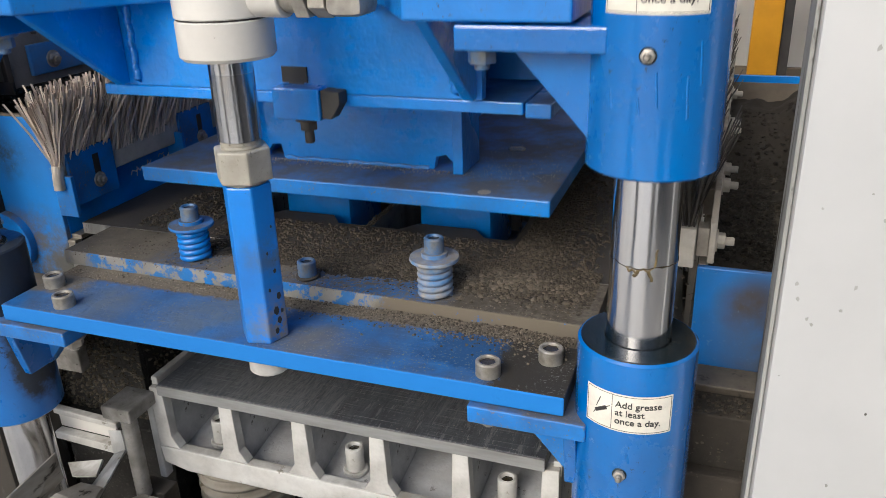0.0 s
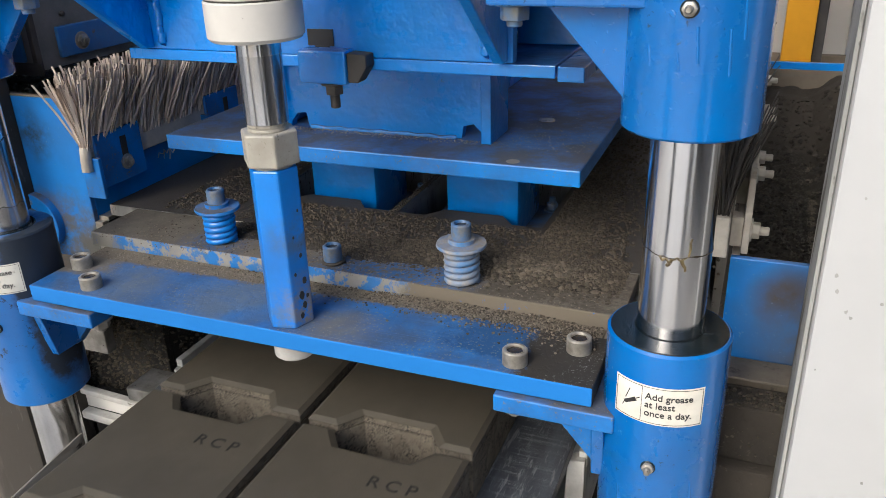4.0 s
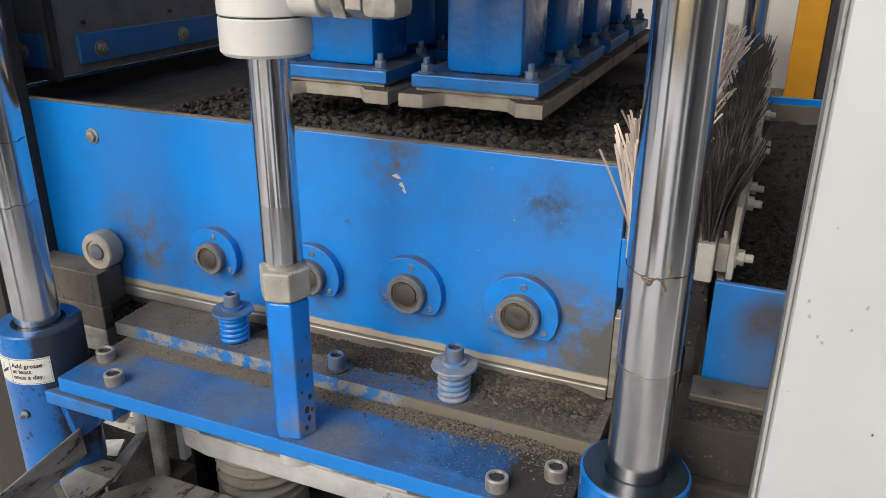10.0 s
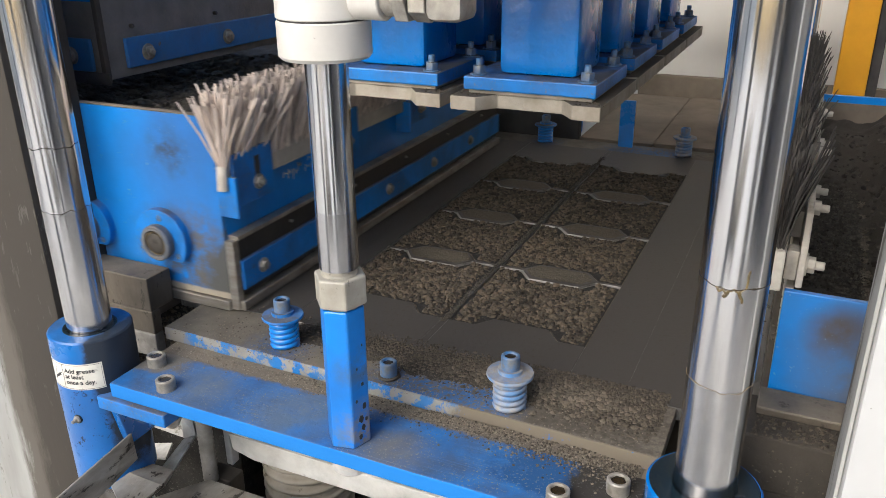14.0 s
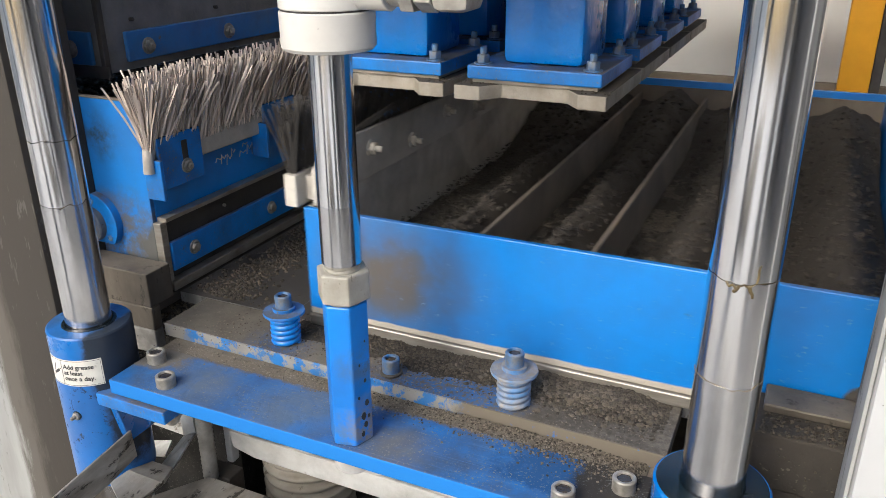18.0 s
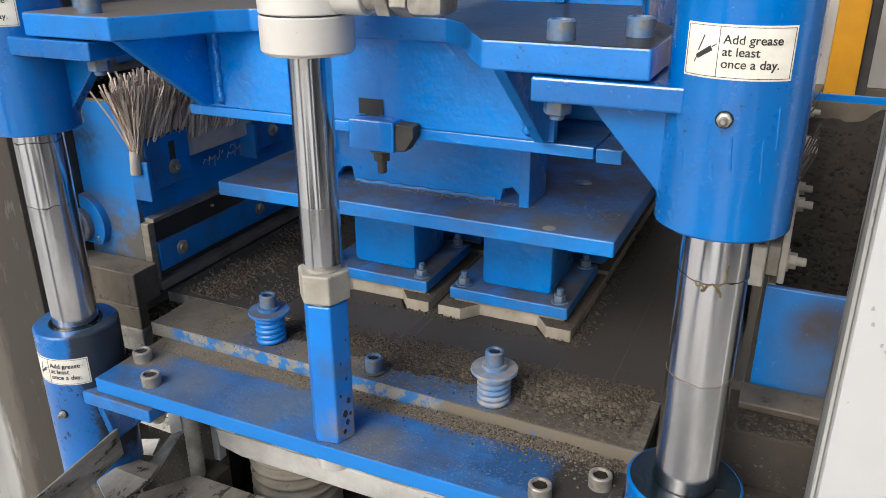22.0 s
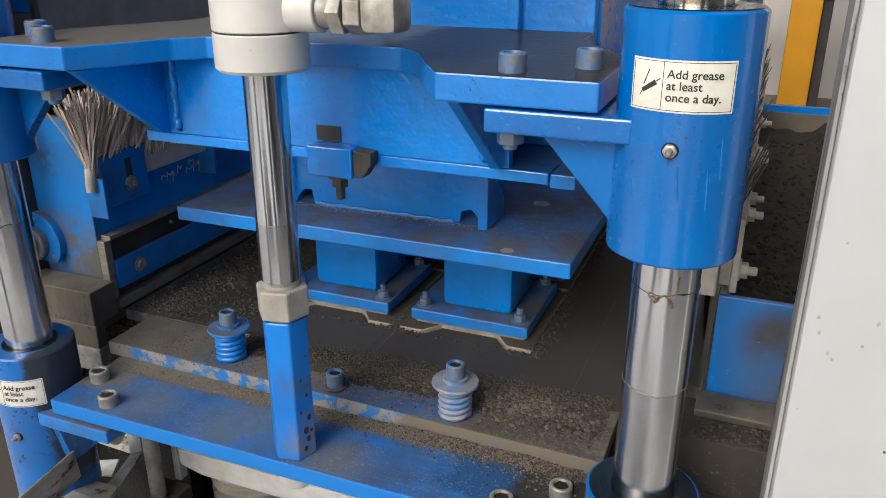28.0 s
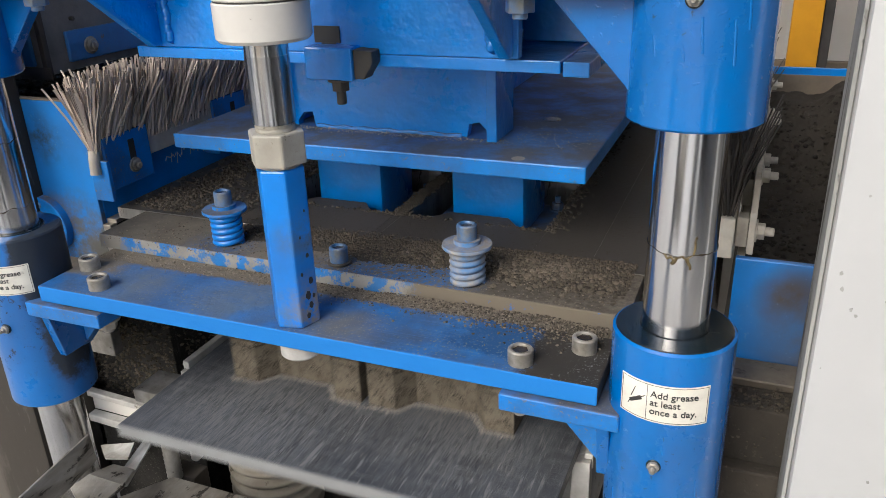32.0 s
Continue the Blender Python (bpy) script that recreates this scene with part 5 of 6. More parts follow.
        part("stud", rod(ya + 0.22 + 0.3 * i, 0.166, 0.004, x1 + 0.012, x1 + 0.02, 10, "x"), ZINC, t)
    part("corner_angle", box(x1 + 0.001, x1 + 0.022, ya - 0.002, ya + 0.018, 0.03, 0.193, 0.002), STEEL_WEAR, t, "scraped corner angle")
    part("ledge", box(x1 + 0.001, x1 + 0.028, ya + 0.012, yb, 0.1925, 0.202, 0.001), STEEL_WEAR, t, "dusty ledge")
    part("brush_board", box(x1 + 0.001, x1 + 0.012, ya + 0.02, yb, 0.325, 0.392, 0.002), WOOD, t, "grey brush board")
    for y in (ya + 0.008, ya + 0.38, ya + 0.8, ya + 1.25):
        b = part("bracket", box(x1 + 0.030, x1 + 0.038, y, y + 0.135, 0.268, 0.385, 0.002), BLUE_WORN, t, "faded blue slotted bracket")
        part("bracket_foot", box(x1 + 0.001, x1 + 0.05, y - 0.012, y - 0.002, 0.25, 0.34, 0.002), BLUE_WORN, b)
        part("slot", box(x1 + 0.0382, x1 + 0.0392, y + 0.07, y + 0.088, 0.31, 0.365, 0.0004), RUBBER, b, "dark slot")
        hex_bolt(y + 0.079, 0.307, x1 + 0.039, b, 0.022, 0.01, 0.006, ZINC, "x", 1)
    part("brush_root", box(x1 + 0.0125, x1 + 0.027, ya + 0.002, yb, 0.31, 0.365, 0.004), WHITE_BAR, t, "pale brush root")
    part("root_end", sweep([(x1 + 0.022, ya - 0.010, 0.312), (x1 + 0.022, ya - 0.008, 0.335), (x1 + 0.021, ya - 0.003, 0.362)], 0.012, 12), WHITE_BAR, t, "bound end of the brush", smooth=60)
    bristles("bristles", x1 + 0.020, ya - 0.006, yb, 0.35, 1750, 0.174, 0.185, BRISTLE, t, "stiff splayed beige bristles", 3, 0.12, 0.0028)
    # mix inside
    heap("mix", x0 + 0.013, x1 - 0.013, ya + 0.013, yb - 0.013, lambda x, y: 0.415 + 0.022 * lump(x, y, 0.5) + 0.006 * lump(x, y, 3), MIX, t, 150, 120, 0.36, "damp dark concrete mix")
    rnd = random.Random(21)
    pts = []
    for i in range(6500):
        x, y = rnd.uniform(x1 - 1.1, x1 - 0.02), ya + 0.02 + 0.9 * rnd.random() ** 1.6
        pts.append((x, y, 0.419 + 0.022 * lump(x, y, 0.5) + rnd.uniform(-0.002, 0.006), rnd.choice((0.003, 0.005, 0.007, 0.01))))
    crumbs("lump_layer", pts, MIX, t, "loose lumps of damp mix")
    # chalk marks on the wall
    bm = bmesh.new()
    for a, z, w, h in ((0.70, 0.43, 0.012, 0.006), (0.71, 0.42, 0.02, 0.004), (0.695, 0.405, 0.016, 0.005), (0.72, 0.398, 0.01, 0.004), (0.70, 0.385, 0.014, 0.004), (0.415, 0.395, 0.02, 0.005), (0.405, 0.38, 0.012, 0.006), (0.40, 0.37, 0.008, 0.006)):
        prism([(x1 - a - w / 2, z), (x1 - a, z + h), (x1 - a + w / 2, z - h * 0.6), (x1 - a + w * 0.2, z - h)], ya - 0.0006, ya + 0.001, "y", 0, bm)
    for y, z, w, h in ((0.50, 0.262, 0.02, 0.022), (0.54, 0.27, 0.016, 0.02), (0.60, 0.262, 0.02, 0.024), (0.64, 0.27, 0.012, 0.02), (0.76, 0.28, 0.016, 0.024), (0.48, 0.27, 0.03, 0.01), (0.52, 0.255, 0.022, 0.026), (0.57, 0.262, 0.026, 0.014), (0.62, 0.256, 0.018, 0.03), (0.66, 0.272, 0.024, 0.012), (0.585, 0.285, 0.02, 0.008)):
        sweep([(x1 + 0.0004, y, z), (x1 + 0.0004, y + w * 0.2, z + h), (x1 + 0.0004, y + w * 0.6, z + h * 0.45), (x1 + 0.0004, y + w, z + h * 0.8)], 0.0014, 5, bm)
    part("chalk_scribble", bm, WHITE_BAR, t, "white chalk scribbles", kind="stuff")
    return t


FEED1 = base_feed_box()


# ---- feed box for the face mix ----
HOME2 = 0.062


def face_feed_box():
    x0, x1, ya, yb, z0, z1 = HOME2, HOME2 + 1.1, 0.262, 1.85, 0.052, 0.285
    t = thing("feed_box", (x0, ya, 0.03), "low blue feed box with white brush bar and partitions", "feed box")
    part("front_wall", box(x0, x1, ya, ya + 0.012, z0, z1, 0.002), FACE_WALL, t, "blue front wall with a rubbed grey patch")
    part("back_wall", box(x0, x1, yb - 0.012, yb, z0, z1 + 0.015, 0.002), BLUE_WALL, t, "dusty blue back wall")
    part("rear_wall", box(x1 + 0.001, x1 + 0.013, ya, yb, z0, 0.52, 0.002), BLUE_WALL, t, "tall blue rear wall")
    part("caked_liner", box(x0 + 0.014, x1 - 0.001, yb - 0.017, yb - 0.0125, 0.15, z1 - 0.008, 0.001), BOARD, t, "grey dust caked inside the back wall")
    part("wear_strip", box(x0, x1, ya - 0.006, ya + 0.02, 0.027, 0.0515, 0.003), STEEL_WEAR, t, "bright scraped wear strip")
    rnd = random.Random(4)
    part("end_wall", box(x0 + 0.001, x0 + 0.013, ya + 0.013, yb - 0.013, z0, z1, 0.002), WHITE_BAR, t, "dusty white end wall")
    part("brush_plate", prism([(ya + 0.014, z1 + 0.001), (yb, z1 + 0.001), (yb, z1 + 0.09), (ya + 0.06, z1 + 0.112), (ya + 0.014, z1 + 0.07)], x0 + 0.0135, x0 + 0.024, "x", 0.002), WHITE_BAR, t, "dusty white brush plate")
    part("brush_root", box(x0 - 0.034, x0 - 0.006, ya - 0.012, yb, z1 + 0.001, z1 + 0.068, 0.003), WHITE_BAR, t, "dusty white brush root")
    for i in range(6):
        hex_bolt(ya + 0.035 + 0.2 * i, z1 + 0.035 + 0.03 * (i % 2), x0 + 0.024, t, 0.024, 0.014, 0.014, WHITE_BAR, "x", 1)
        part("clip", box(x0 - 0.005, x0 + 0.013, ya + 0.02 + 0.2 * i, ya + 0.05 + 0.2 * i, z1 + 0.01, z1 + 0.06, 0.002), WHITE_BAR, t)
    bristles("bristles", x0 - 0.02, ya, yb, z1 + 0.06, 1100, 0.15, 0.12, BRISTLE_DARK, t, "dark wiry bristles", 8, -0.02, 0.0016)
    for k in range(5):
        part("bent_bristle", sweep([(x0 - 0.015, ya + 0.05 + 0.02 * k, z1 + 0.06), (x0 + 0.01, ya + 0.12 + 0.03 * k, z1 + 0.11), (x0 + 0.045, ya + 0.28 + 0.04 * k, z1 + 0.15 + 0.004 * k)], 0.0016, 5), BRISTLE_DARK, t, "long bent bristle")
    for i, x in enumerate((x0 + 0.34, x0 + 0.56, x0 + 0.80)):
        part("partition", box(x, x + 0.01, ya + 0.013, yb - 0.013, 0.14, z1 - 0.035, 0.003), BOARD, t, "dusty partition plate")
    hex_bolt(x1 - 0.06, 0.10, ya, t, 0.05, 0.012, 0, STEEL_DARK, "y", -1)

    def h(x, y):
        back = max(0.0, min(1.0, (y - 1.25) / 0.5))
        # a ridge along the mouth side of every partition, a hollow behind it
        ridge = max(0.0, 1 - min(abs(x - p + 0.085) for p in (x0 + 0.34, x0 + 0.56, x0 + 0.80, x1 - 0.02)) / 0.1)
        ridge = ridge * ridge * (3 - 2 * ridge) * max(0.0, min(1.0, (y - ya - 0.02) / 0.12))
        return 0.118 + 0.112 * ridge * (1 - 0.6 * back) + 0.1 * back * back * (3 - 2 * back) + 0.02 * lump(x, y, 0.7) + 0.014 * lump(x, y, 2.2)
    heap("mix", x0 + 0.014, x1 - 0.001, ya + 0.013, yb - 0.013, h, FACE_MIX, t, 130, 110, 0.1, "dark fine face mix in heaps")
    pts = []
    for i in range(5200):
        x, y = rnd.uniform(x0 + 0.03, x1 - 0.02), ya + 0.03 + 1.4 * rnd.random() ** 1.3
        pts.append((x, y, h(x, y) + 0.001, rnd.choice((0.002, 0.003, 0.0045, 0.006, 0.009))))
    crumbs("lump_layer", pts, FACE_MIX, t, "loose lumps of face mix")
    return t


FEED2 = face_feed_box()


def spilled_grains():
    """Face mix that the second box leaves on the mould's webs and rim."""
    t = thing("spilled_face_mix", (XC, 1.0, TOPZ), "loose brown face mix spilled over the mould webs", "concrete mix", "", "stuff")
    rnd = random.Random(51)
    pts = []
    while len(pts) < 11000:
        u, y = rnd.random(), ROW0 + 4 * PITCH * rnd.random() ** 1.2
        if u < 0.55:
            x = XC + rnd.gauss(0, 0.007)
        elif u < 0.72:
            x, y = XC - 0.32 - abs(rnd.gauss(0, 0.07)), rnd.uniform(0.3, 1.5)
        elif u < 0.84:
            x = XC + rnd.choice((-1, 1)) * (0.308 + abs(rnd.gauss(0, 0.016)))
        else:
            x, y = rnd.uniform(XC - 0.31, XC + 0.33), ROW0 + PITCH * rnd.randrange(4) - 0.006 + rnd.gauss(0, 0.004)
            if min(abs(x - c) for c in COLS) < 0.3 * BW and rnd.random() < 0.8:
                continue
        pts.append((x, y, TOPZ + 0.0008, rnd.choice((0.0014, 0.0022, 0.003, 0.004))))
    crumbs("grain_layer", pts, SPILT, t, "loose grains")
    return t


SPILLED = spilled_grains()


# ---- hopper above the first feed box ----
def hopper():
    xr, yf, zb = -1.44, 0.38, 0.485
    t = thing("hopper", (xr, yf, zb), "dark rubber-skirted hopper with blue clamping bars", "hopper")
    part("side_skirt", box(xr - 0.012, xr, yf, 2.0, zb, 0.80, 0.002), HOPPER_SKIN, t, "black rubber skirt")
    part("front_skirt", box(xr - 1.2, xr - 0.0125, yf, yf + 0.012, zb, 0.66, 0.002), HOPPER_SKIN, t, "black rubber skirt")
    part("corner_post", box(xr - 0.008, xr + 0.006, yf - 0.008, yf + 0.008, zb - 0.005, 0.85, 0.002), STEEL_DARK, t)
    part("bottom_edge", box(xr - 1.2, xr + 0.02, yf - 0.012, yf - 0.009, zb - 0.008, zb + 0.02, 0.001), STEEL_DARK, t)
    part("clamping_bar", box(xr + 0.001, xr + 0.012, yf + 0.06, 1.95, 0.505, 0.575, 0.003), HOPPER_BAR, t, "dusty blue clamping bar")
    part("clamping_bar", box(xr - 1.2, xr - 0.03, yf - 0.012, yf - 0.001, 0.505, 0.58, 0.003), HOPPER_BAR, t, "dusty blue clamping bar")
    part("hopper_wall", box(xr - 1.2, xr - 0.013, yf - 0.002, yf + 0.02, 0.661, 1.4, 0.003), BLUE, t, "blue hopper wall")
    part("hopper_wall", box(xr - 0.012, xr + 0.006, yf + 0.021, 2.0, 0.801, 1.4, 0.003), BLUE, t, "blue hopper wall")
    for i in range(5):
        hex_bolt(yf + 0.125 + 0.30 * i, 0.535, xr + 0.012, t, 0.026, 0.012, 0.004, ZINC, "x", 1)
        part("stud", rod(yf + 0.09 + 0.30 * i, 0.60, 0.005, xr, xr + 0.012, 10, "x"), STEEL_DARK, t)
    for i in range(3):
        hex_bolt(xr - 0.09 - 0.35 * i, 0.54, yf - 0.012, t, 0.026, 0.012, 0.004, ZINC, "y", -1)
    part("rear_wall", box(xr - 1.2, xr, 2.0, 2.02, zb, 1.4, 0.003), BLUE, t)
    return t


hopper()


# ---- fixed frame round the mould ----
def fixed_frame():
    # left table on which the first feed box waits
    t = thing("left_table", (-2.0, 0.9, -0.9), "steel table under the waiting feed box, strewn with crumbs", "table")
    part("table_plate", box(-2.8, -1.215, 0.20, 1.95, 0.0, 0.0255, 0.002), STEEL_DARK, t, "dust-covered steel table plate")
    part("table_leg", box(-2.7, -2.6, 0.3, 0.4, -0.9, 0.0, 0.003), BLUE, t)
    part("table_leg", box(-1.6, -1.5, 0.5, 0.6, -0.9, 0.0, 0.003), BLUE, t)
    rnd = random.Random(31)
    crumbs("crumb_layer", [(rnd.uniform(-1.5, -1.22), 0.25 + abs(rnd.gauss(0, 0.4)), 0.0265, rnd.choice((0.0012, 0.002, 0.003))) for _ in range(900)], CRUMB, t, "scattered crumbs")
    g = thing("guide_block", (-1.29, 0.2, -0.3), "brown grimy steel guide block on an upright leg", "guide block")
    part("rail", box(-1.9, -1.2, 0.172, 0.244, 0.0265, 0.107, 0.003), TAN_STEEL, g, "grimy guide rail")
    part("rail_front", box(-1.9, -1.2005, 0.173, 0.199, -0.03, 0.026, 0.003), TAN_STEEL, g, "grimy rail front")
    part("leg", box(-1.36, -1.2, 0.172, 0.199, -0.09, -0.0305, 0.003), HEAD_STEEL, g, "grimy steel leg block")
    part("stay", box(-1.75, -1.3, 0.1995, 0.26, -0.04, -0.001, 0.003), STEEL_DARK, g)
    part("post", box(-1.84, -1.751, 0.27, 0.34, -0.9, -0.001, 0.003), STEEL_DARK, g)
    part("bolt_plate", box(-1.9, -1.75, 0.2445, 0.345, 0.026, 0.0995, 0.003), STEEL_DARK, g)
    r = thing("right_rail", (0.6, 0.3, -0.9), "mud-caked steel rail that carries the face feed box", "rail")
    part("rail_top", box(0.05, 1.6, 0.19, 0.256, 0.098, 0.112, 0.003), TAN_STEEL, r, "tan dusty rail top")
    part("ledge", box(0.03, 1.6, 0.13, 0.25, 0.0, 0.0975, 0.004), BROWN, r, "mud-caked ledge")
    part("beam", box(-0.02, 1.6, 0.11, 0.26, -0.17, -0.001, 0.006), BROWN, r, "mud-caked beam")
    part("beam", box(-0.05, 1.6, 0.09, 0.28, -0.45, -0.172, 0.006), BROWN, r, "dark mud-caked beam")
    part("table_plate", box(0.05, 1.6, 0.257, 1.95, 0.0, 0.0255, 0.002), STEEL_DARK, r)
    part("leg", box(1.3, 1.4, 0.3, 0.4, -0.9, -0.451, 0.003), BROWN, r)
    part("leg", box(0.1, 0.2, 0.3, 0.4, -0.9, -0.451, 0.003), BROWN, r)
    crumbs("crumb_layer", [(rnd.uniform(0.05, 0.5), rnd.uniform(0.133, 0.188), 0.0983, rnd.choice((0.0012, 0.002, 0.0035))) for _ in range(900)] + [(rnd.uniform(0.05, 0.5), 0.1295, rnd.uniform(0.0, 0.08), rnd.choice((0.001, 0.0016, 0.0024))) for _ in range(120)], CRUMB, r, "mud crumbs on the ledge")
    p = thing("white_post", (0.33, 0.02, -0.9), "white painted steel post with chipped marks", "post")
    part("post_body", box(0.165, 0.50, -0.02, 0.075, -0.9, 2.2, 0.012), WHITE_POST, p, smooth=40)
    part("edge_strip", box(0.1595, 0.1645, -0.012, 0.07, -0.9, 2.2, 0.001), GREY_POST, p, "bare grey edge strip")
    bm = bmesh.new()
    for k in range(22):
        x, z, s = rnd.uniform(0.175, 0.4), rnd.uniform(-0.1, 0.7), rnd.uniform(0.0008, 0.0034)
        prism([(x + s * rnd.uniform(0.5, 1.2) * math.cos(a), z + s * rnd.uniform(0.5, 1.4) * math.sin(a)) for a in (0.2, 1.2, 2.2, 3.3, 4.2, 5.4)], -0.0206, -0.0195, "y", 0, bm)
    for x, z in ((0.199, 0.355), (0.1825, 0.3995), (0.186, 0.38), (0.205, 0.348)):
        prism([(x + s * rnd.uniform(0.0012, 0.003) * c, z + rnd.uniform(0.0015, 0.004) * d) for s, c, d in ((1, 1, 0.1), (1, 0.6, 0.8), (1, -0.2, 1), (1, -1, 0.4), (1, -0.7, -0.7), (1, 0.3, -1))], -0.0206, -0.0195, "y", 0, bm)
    part("chipping", bm, GREY_POST, p, "small grey paint chips", kind="stuff")
    q = thing("grey_post", (-1.62, 0.1, -0.9), "weathered grey post with flaking pale paint", "post")
    part("post_body", box(-1.85, -1.40, 0.09, 0.26, -0.9, 1.05, 0.01), POST_GRIME, q, smooth=40)
    y = thing("yellow_post", (0.13, 2.6, -0.9), "yellow painted upright of the machine behind", "post")
    part("post_body", box(0.135, 0.25, 2.6, 2.72, -0.9, 2.6, 0.006), YELLOW, y, smooth=40)
    part("post_edge", box(0.251, 0.29, 2.63, 2.72, -0.9, 2.6, 0.004), RUBBER, y, "dark edge of the upright")
    part("cross_beam", box(-0.6, 1.4, 2.61, 2.70, 0.58, 0.66, 0.004), YELLOW, y)
    w = thing("sheet_wall", (0.0, 3.2, -0.9), "pale grey sheet metal wall behind the machine", "wall", "", "structure")
    part("sheet", box(-2.2, 2.2, 3.2, 3.23, -0.9, 2.2, 0.003), WALL, w, "pale sheet")
    part("sheet_frame", box(0.42, 0.5, 3.16, 3.195, -0.9, 2.2, 0.003), WHITE_POST, w)
    c = thing("rear_conveyor", (XC, 2.6, -0.9), "rear roller track with grey boards", "conveyor")
    for i in range(4):
        part("board", box(-0.78 + 0.30 * i, -0.485 + 0.30 * i, 2.14, 3.1, -0.03 + 0.004 * i, 0.0 + 0.004 * i, 0.003), BOARD, c, "tan dusty board")
    # black sheet added where the gap behind the mould is only dark
    part("back_plate", box(-1.5, -0.79, 2.16, 2.2, -0.5, 0.30, 0.003), RUBBER, c, "black sheet in place of the dark gap")
    part("rear_sill", box(-0.75, 0.45, 3.11, 3.15, -0.2, 0.10, 0.003), BOARD, c, "tan dusty sill")
    part("track_side", box(-1.1, -1.05, 1.78, 3.4, -0.25, -0.126, 0.003), BLUE, c)
    part("track_side", box(-0.14, -0.09, 1.78, 3.4, -0.25, -0.126, 0.003), BLUE, c)
    part("leg", box(-1.1, -1.05, 3.2, 3.25, -0.9, -0.251, 0.003), BLUE, c)
    part("leg", box(-0.14, -0.09, 3.2, 3.25, -0.9, -0.251, 0.003), BLUE, c)


fixed_frame()


# ---- vibrating table under the pallet ----
def vibrating_table():
    t = thing("vibrating_table", (XC, 0.6, -0.6), "white painted casting with deep pockets under the pallet", "vibrating table")
    xa, xb, yf, zt, zb = -1.035, -0.155, 0.205, -0.126, -0.30
    w = (xb - xa) / 5.0
    for i in range(6):
        x = xa + w * i
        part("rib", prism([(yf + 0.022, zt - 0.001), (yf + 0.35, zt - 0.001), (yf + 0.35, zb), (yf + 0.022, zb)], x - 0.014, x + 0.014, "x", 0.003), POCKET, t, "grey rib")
    # front face cut by five rounded pockets, in strips between them
    for i in range(6):
        x = xa + w * i
        lo, hi = (x - 0.016, x + 0.016)
        part("front_rib", prism([(lo, zt - 0.002), (lo - 0.004, zb + 0.06), (lo - 0.022, zb + 0.032), (hi + 0.022, zb + 0.032), (hi + 0.004, zb + 0.06), (hi, zt - 0.002)] if 0 < i < 5 else ([(lo, zt + 0.012), (lo, zb + 0.032), (hi + 0.022, zb + 0.032), (hi + 0.004, zb + 0.06), (hi, zt + 0.012)] if i == 0 else [(lo, zt - 0.002), (lo - 0.004, zb + 0.06), (lo - 0.022, zb + 0.032), (hi, zb + 0.032), (hi, zt + 0.002)]), yf - 0.004, yf + 0.021, "y", 0.002), CASTING, t, "white rounded front rib")
    part("front_rail", prism([(xa - 0.016, zb + 0.0315), (xa - 0.01, zb - 0.012), (xa + 0.05, zb - 0.026), (xb - 0.05, zb - 0.026), (xb + 0.01, zb - 0.012), (xb + 0.016, zb + 0.0315)], yf - 0.006, yf + 0.021, "y", 0.004), CASTING, t, "white front rail")
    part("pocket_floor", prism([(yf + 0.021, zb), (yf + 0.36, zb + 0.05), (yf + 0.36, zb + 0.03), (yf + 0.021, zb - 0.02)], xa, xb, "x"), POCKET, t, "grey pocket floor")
    # dark colour at the pocket's back stands in for the shade there
    part("pocket_back", box(xa, xb, yf + 0.352, yf + 0.37, zb + 0.051, zt - 0.001, 0.002), STEEL_DARK, t, "pocket back coloured dark for its shade")
    part("table_body", box(xa, xb, yf + 0.371, 1.7, zb, zt - 0.001, 0.004), CASTING, t)
    part("stop_block", box(xa - 0.018, xa - 0.002, yf + 0.01, 0.9, zt - 0.02, zt + 0.03, 0.002), CASTING, t, "white pallet guide")
    part("stop_block", box(xb + 0.002, xb + 0.018, yf + 0.01, 0.9, zt - 0.02, zt + 0.012, 0.002), CASTING, t, "white pallet guide")
    for cx in (-0.94, -0.60, -0.259):
        part("washer", rod(cx, 0.28, 0.027, zb + 0.008, zb + 0.018, 24), CASTING, t, smooth=35)
        cap_screw(cx, 0.28, zb + 0.018, t, 0.02, 0.056, CASTING)
    for x in (-0.93, -0.30):
        s = part("air_spring", lathe(x, 0.33, [(0.078 + 0.032 * math.sqrt(abs(math.sin(math.pi * (i + 0.5) / 7))), -0.3395 - 0.0043 * i) for i in range(48)], 40), SPRING_TAN, t, "ridged tan rubber spring", smooth=70)
        part("spring_plate", rod(x, 0.33, 0.11, -0.339, -0.327, 40), CASTING, s, smooth=35)
    part("base", box(-1.15, -0.05, 0.25, 1.6, -0.9, -0.545, 0.01), BROWN, t, "dark machine base")
    k = thing("pallet_guide", (-1.12, 0.12, -0.9), "worn steel pallet guide with white strips and threaded rod", "guide")
    part("guide_head", box(-1.11, -1.036, 0.115, 0.20, -0.152, -0.12, 0.004), HEAD_STEEL, k, "worn grey head")
    part("guide_rod", lathe(-1.064, 0.14, [(0.0165 + 0.0012 * (i % 2), -0.36 + 0.006 * i) for i in range(35)], 18), HEAD_STEEL, k, "worn threaded rod", smooth=25)
    part("white_strip", prism([(-1.45, -0.262), (-1.21, -0.272), (-1.21, -0.288), (-1.45, -0.278)], 0.24, 0.26, "y", 0.003), CASTING, k, "white painted strip")
    part("white_strip", prism([(-1.45, -0.325), (-1.21, -0.33), (-1.20, -0.355), (-1.45, -0.345)], 0.23, 0.255, "y", 0.003), CASTING, k, "white painted strip")
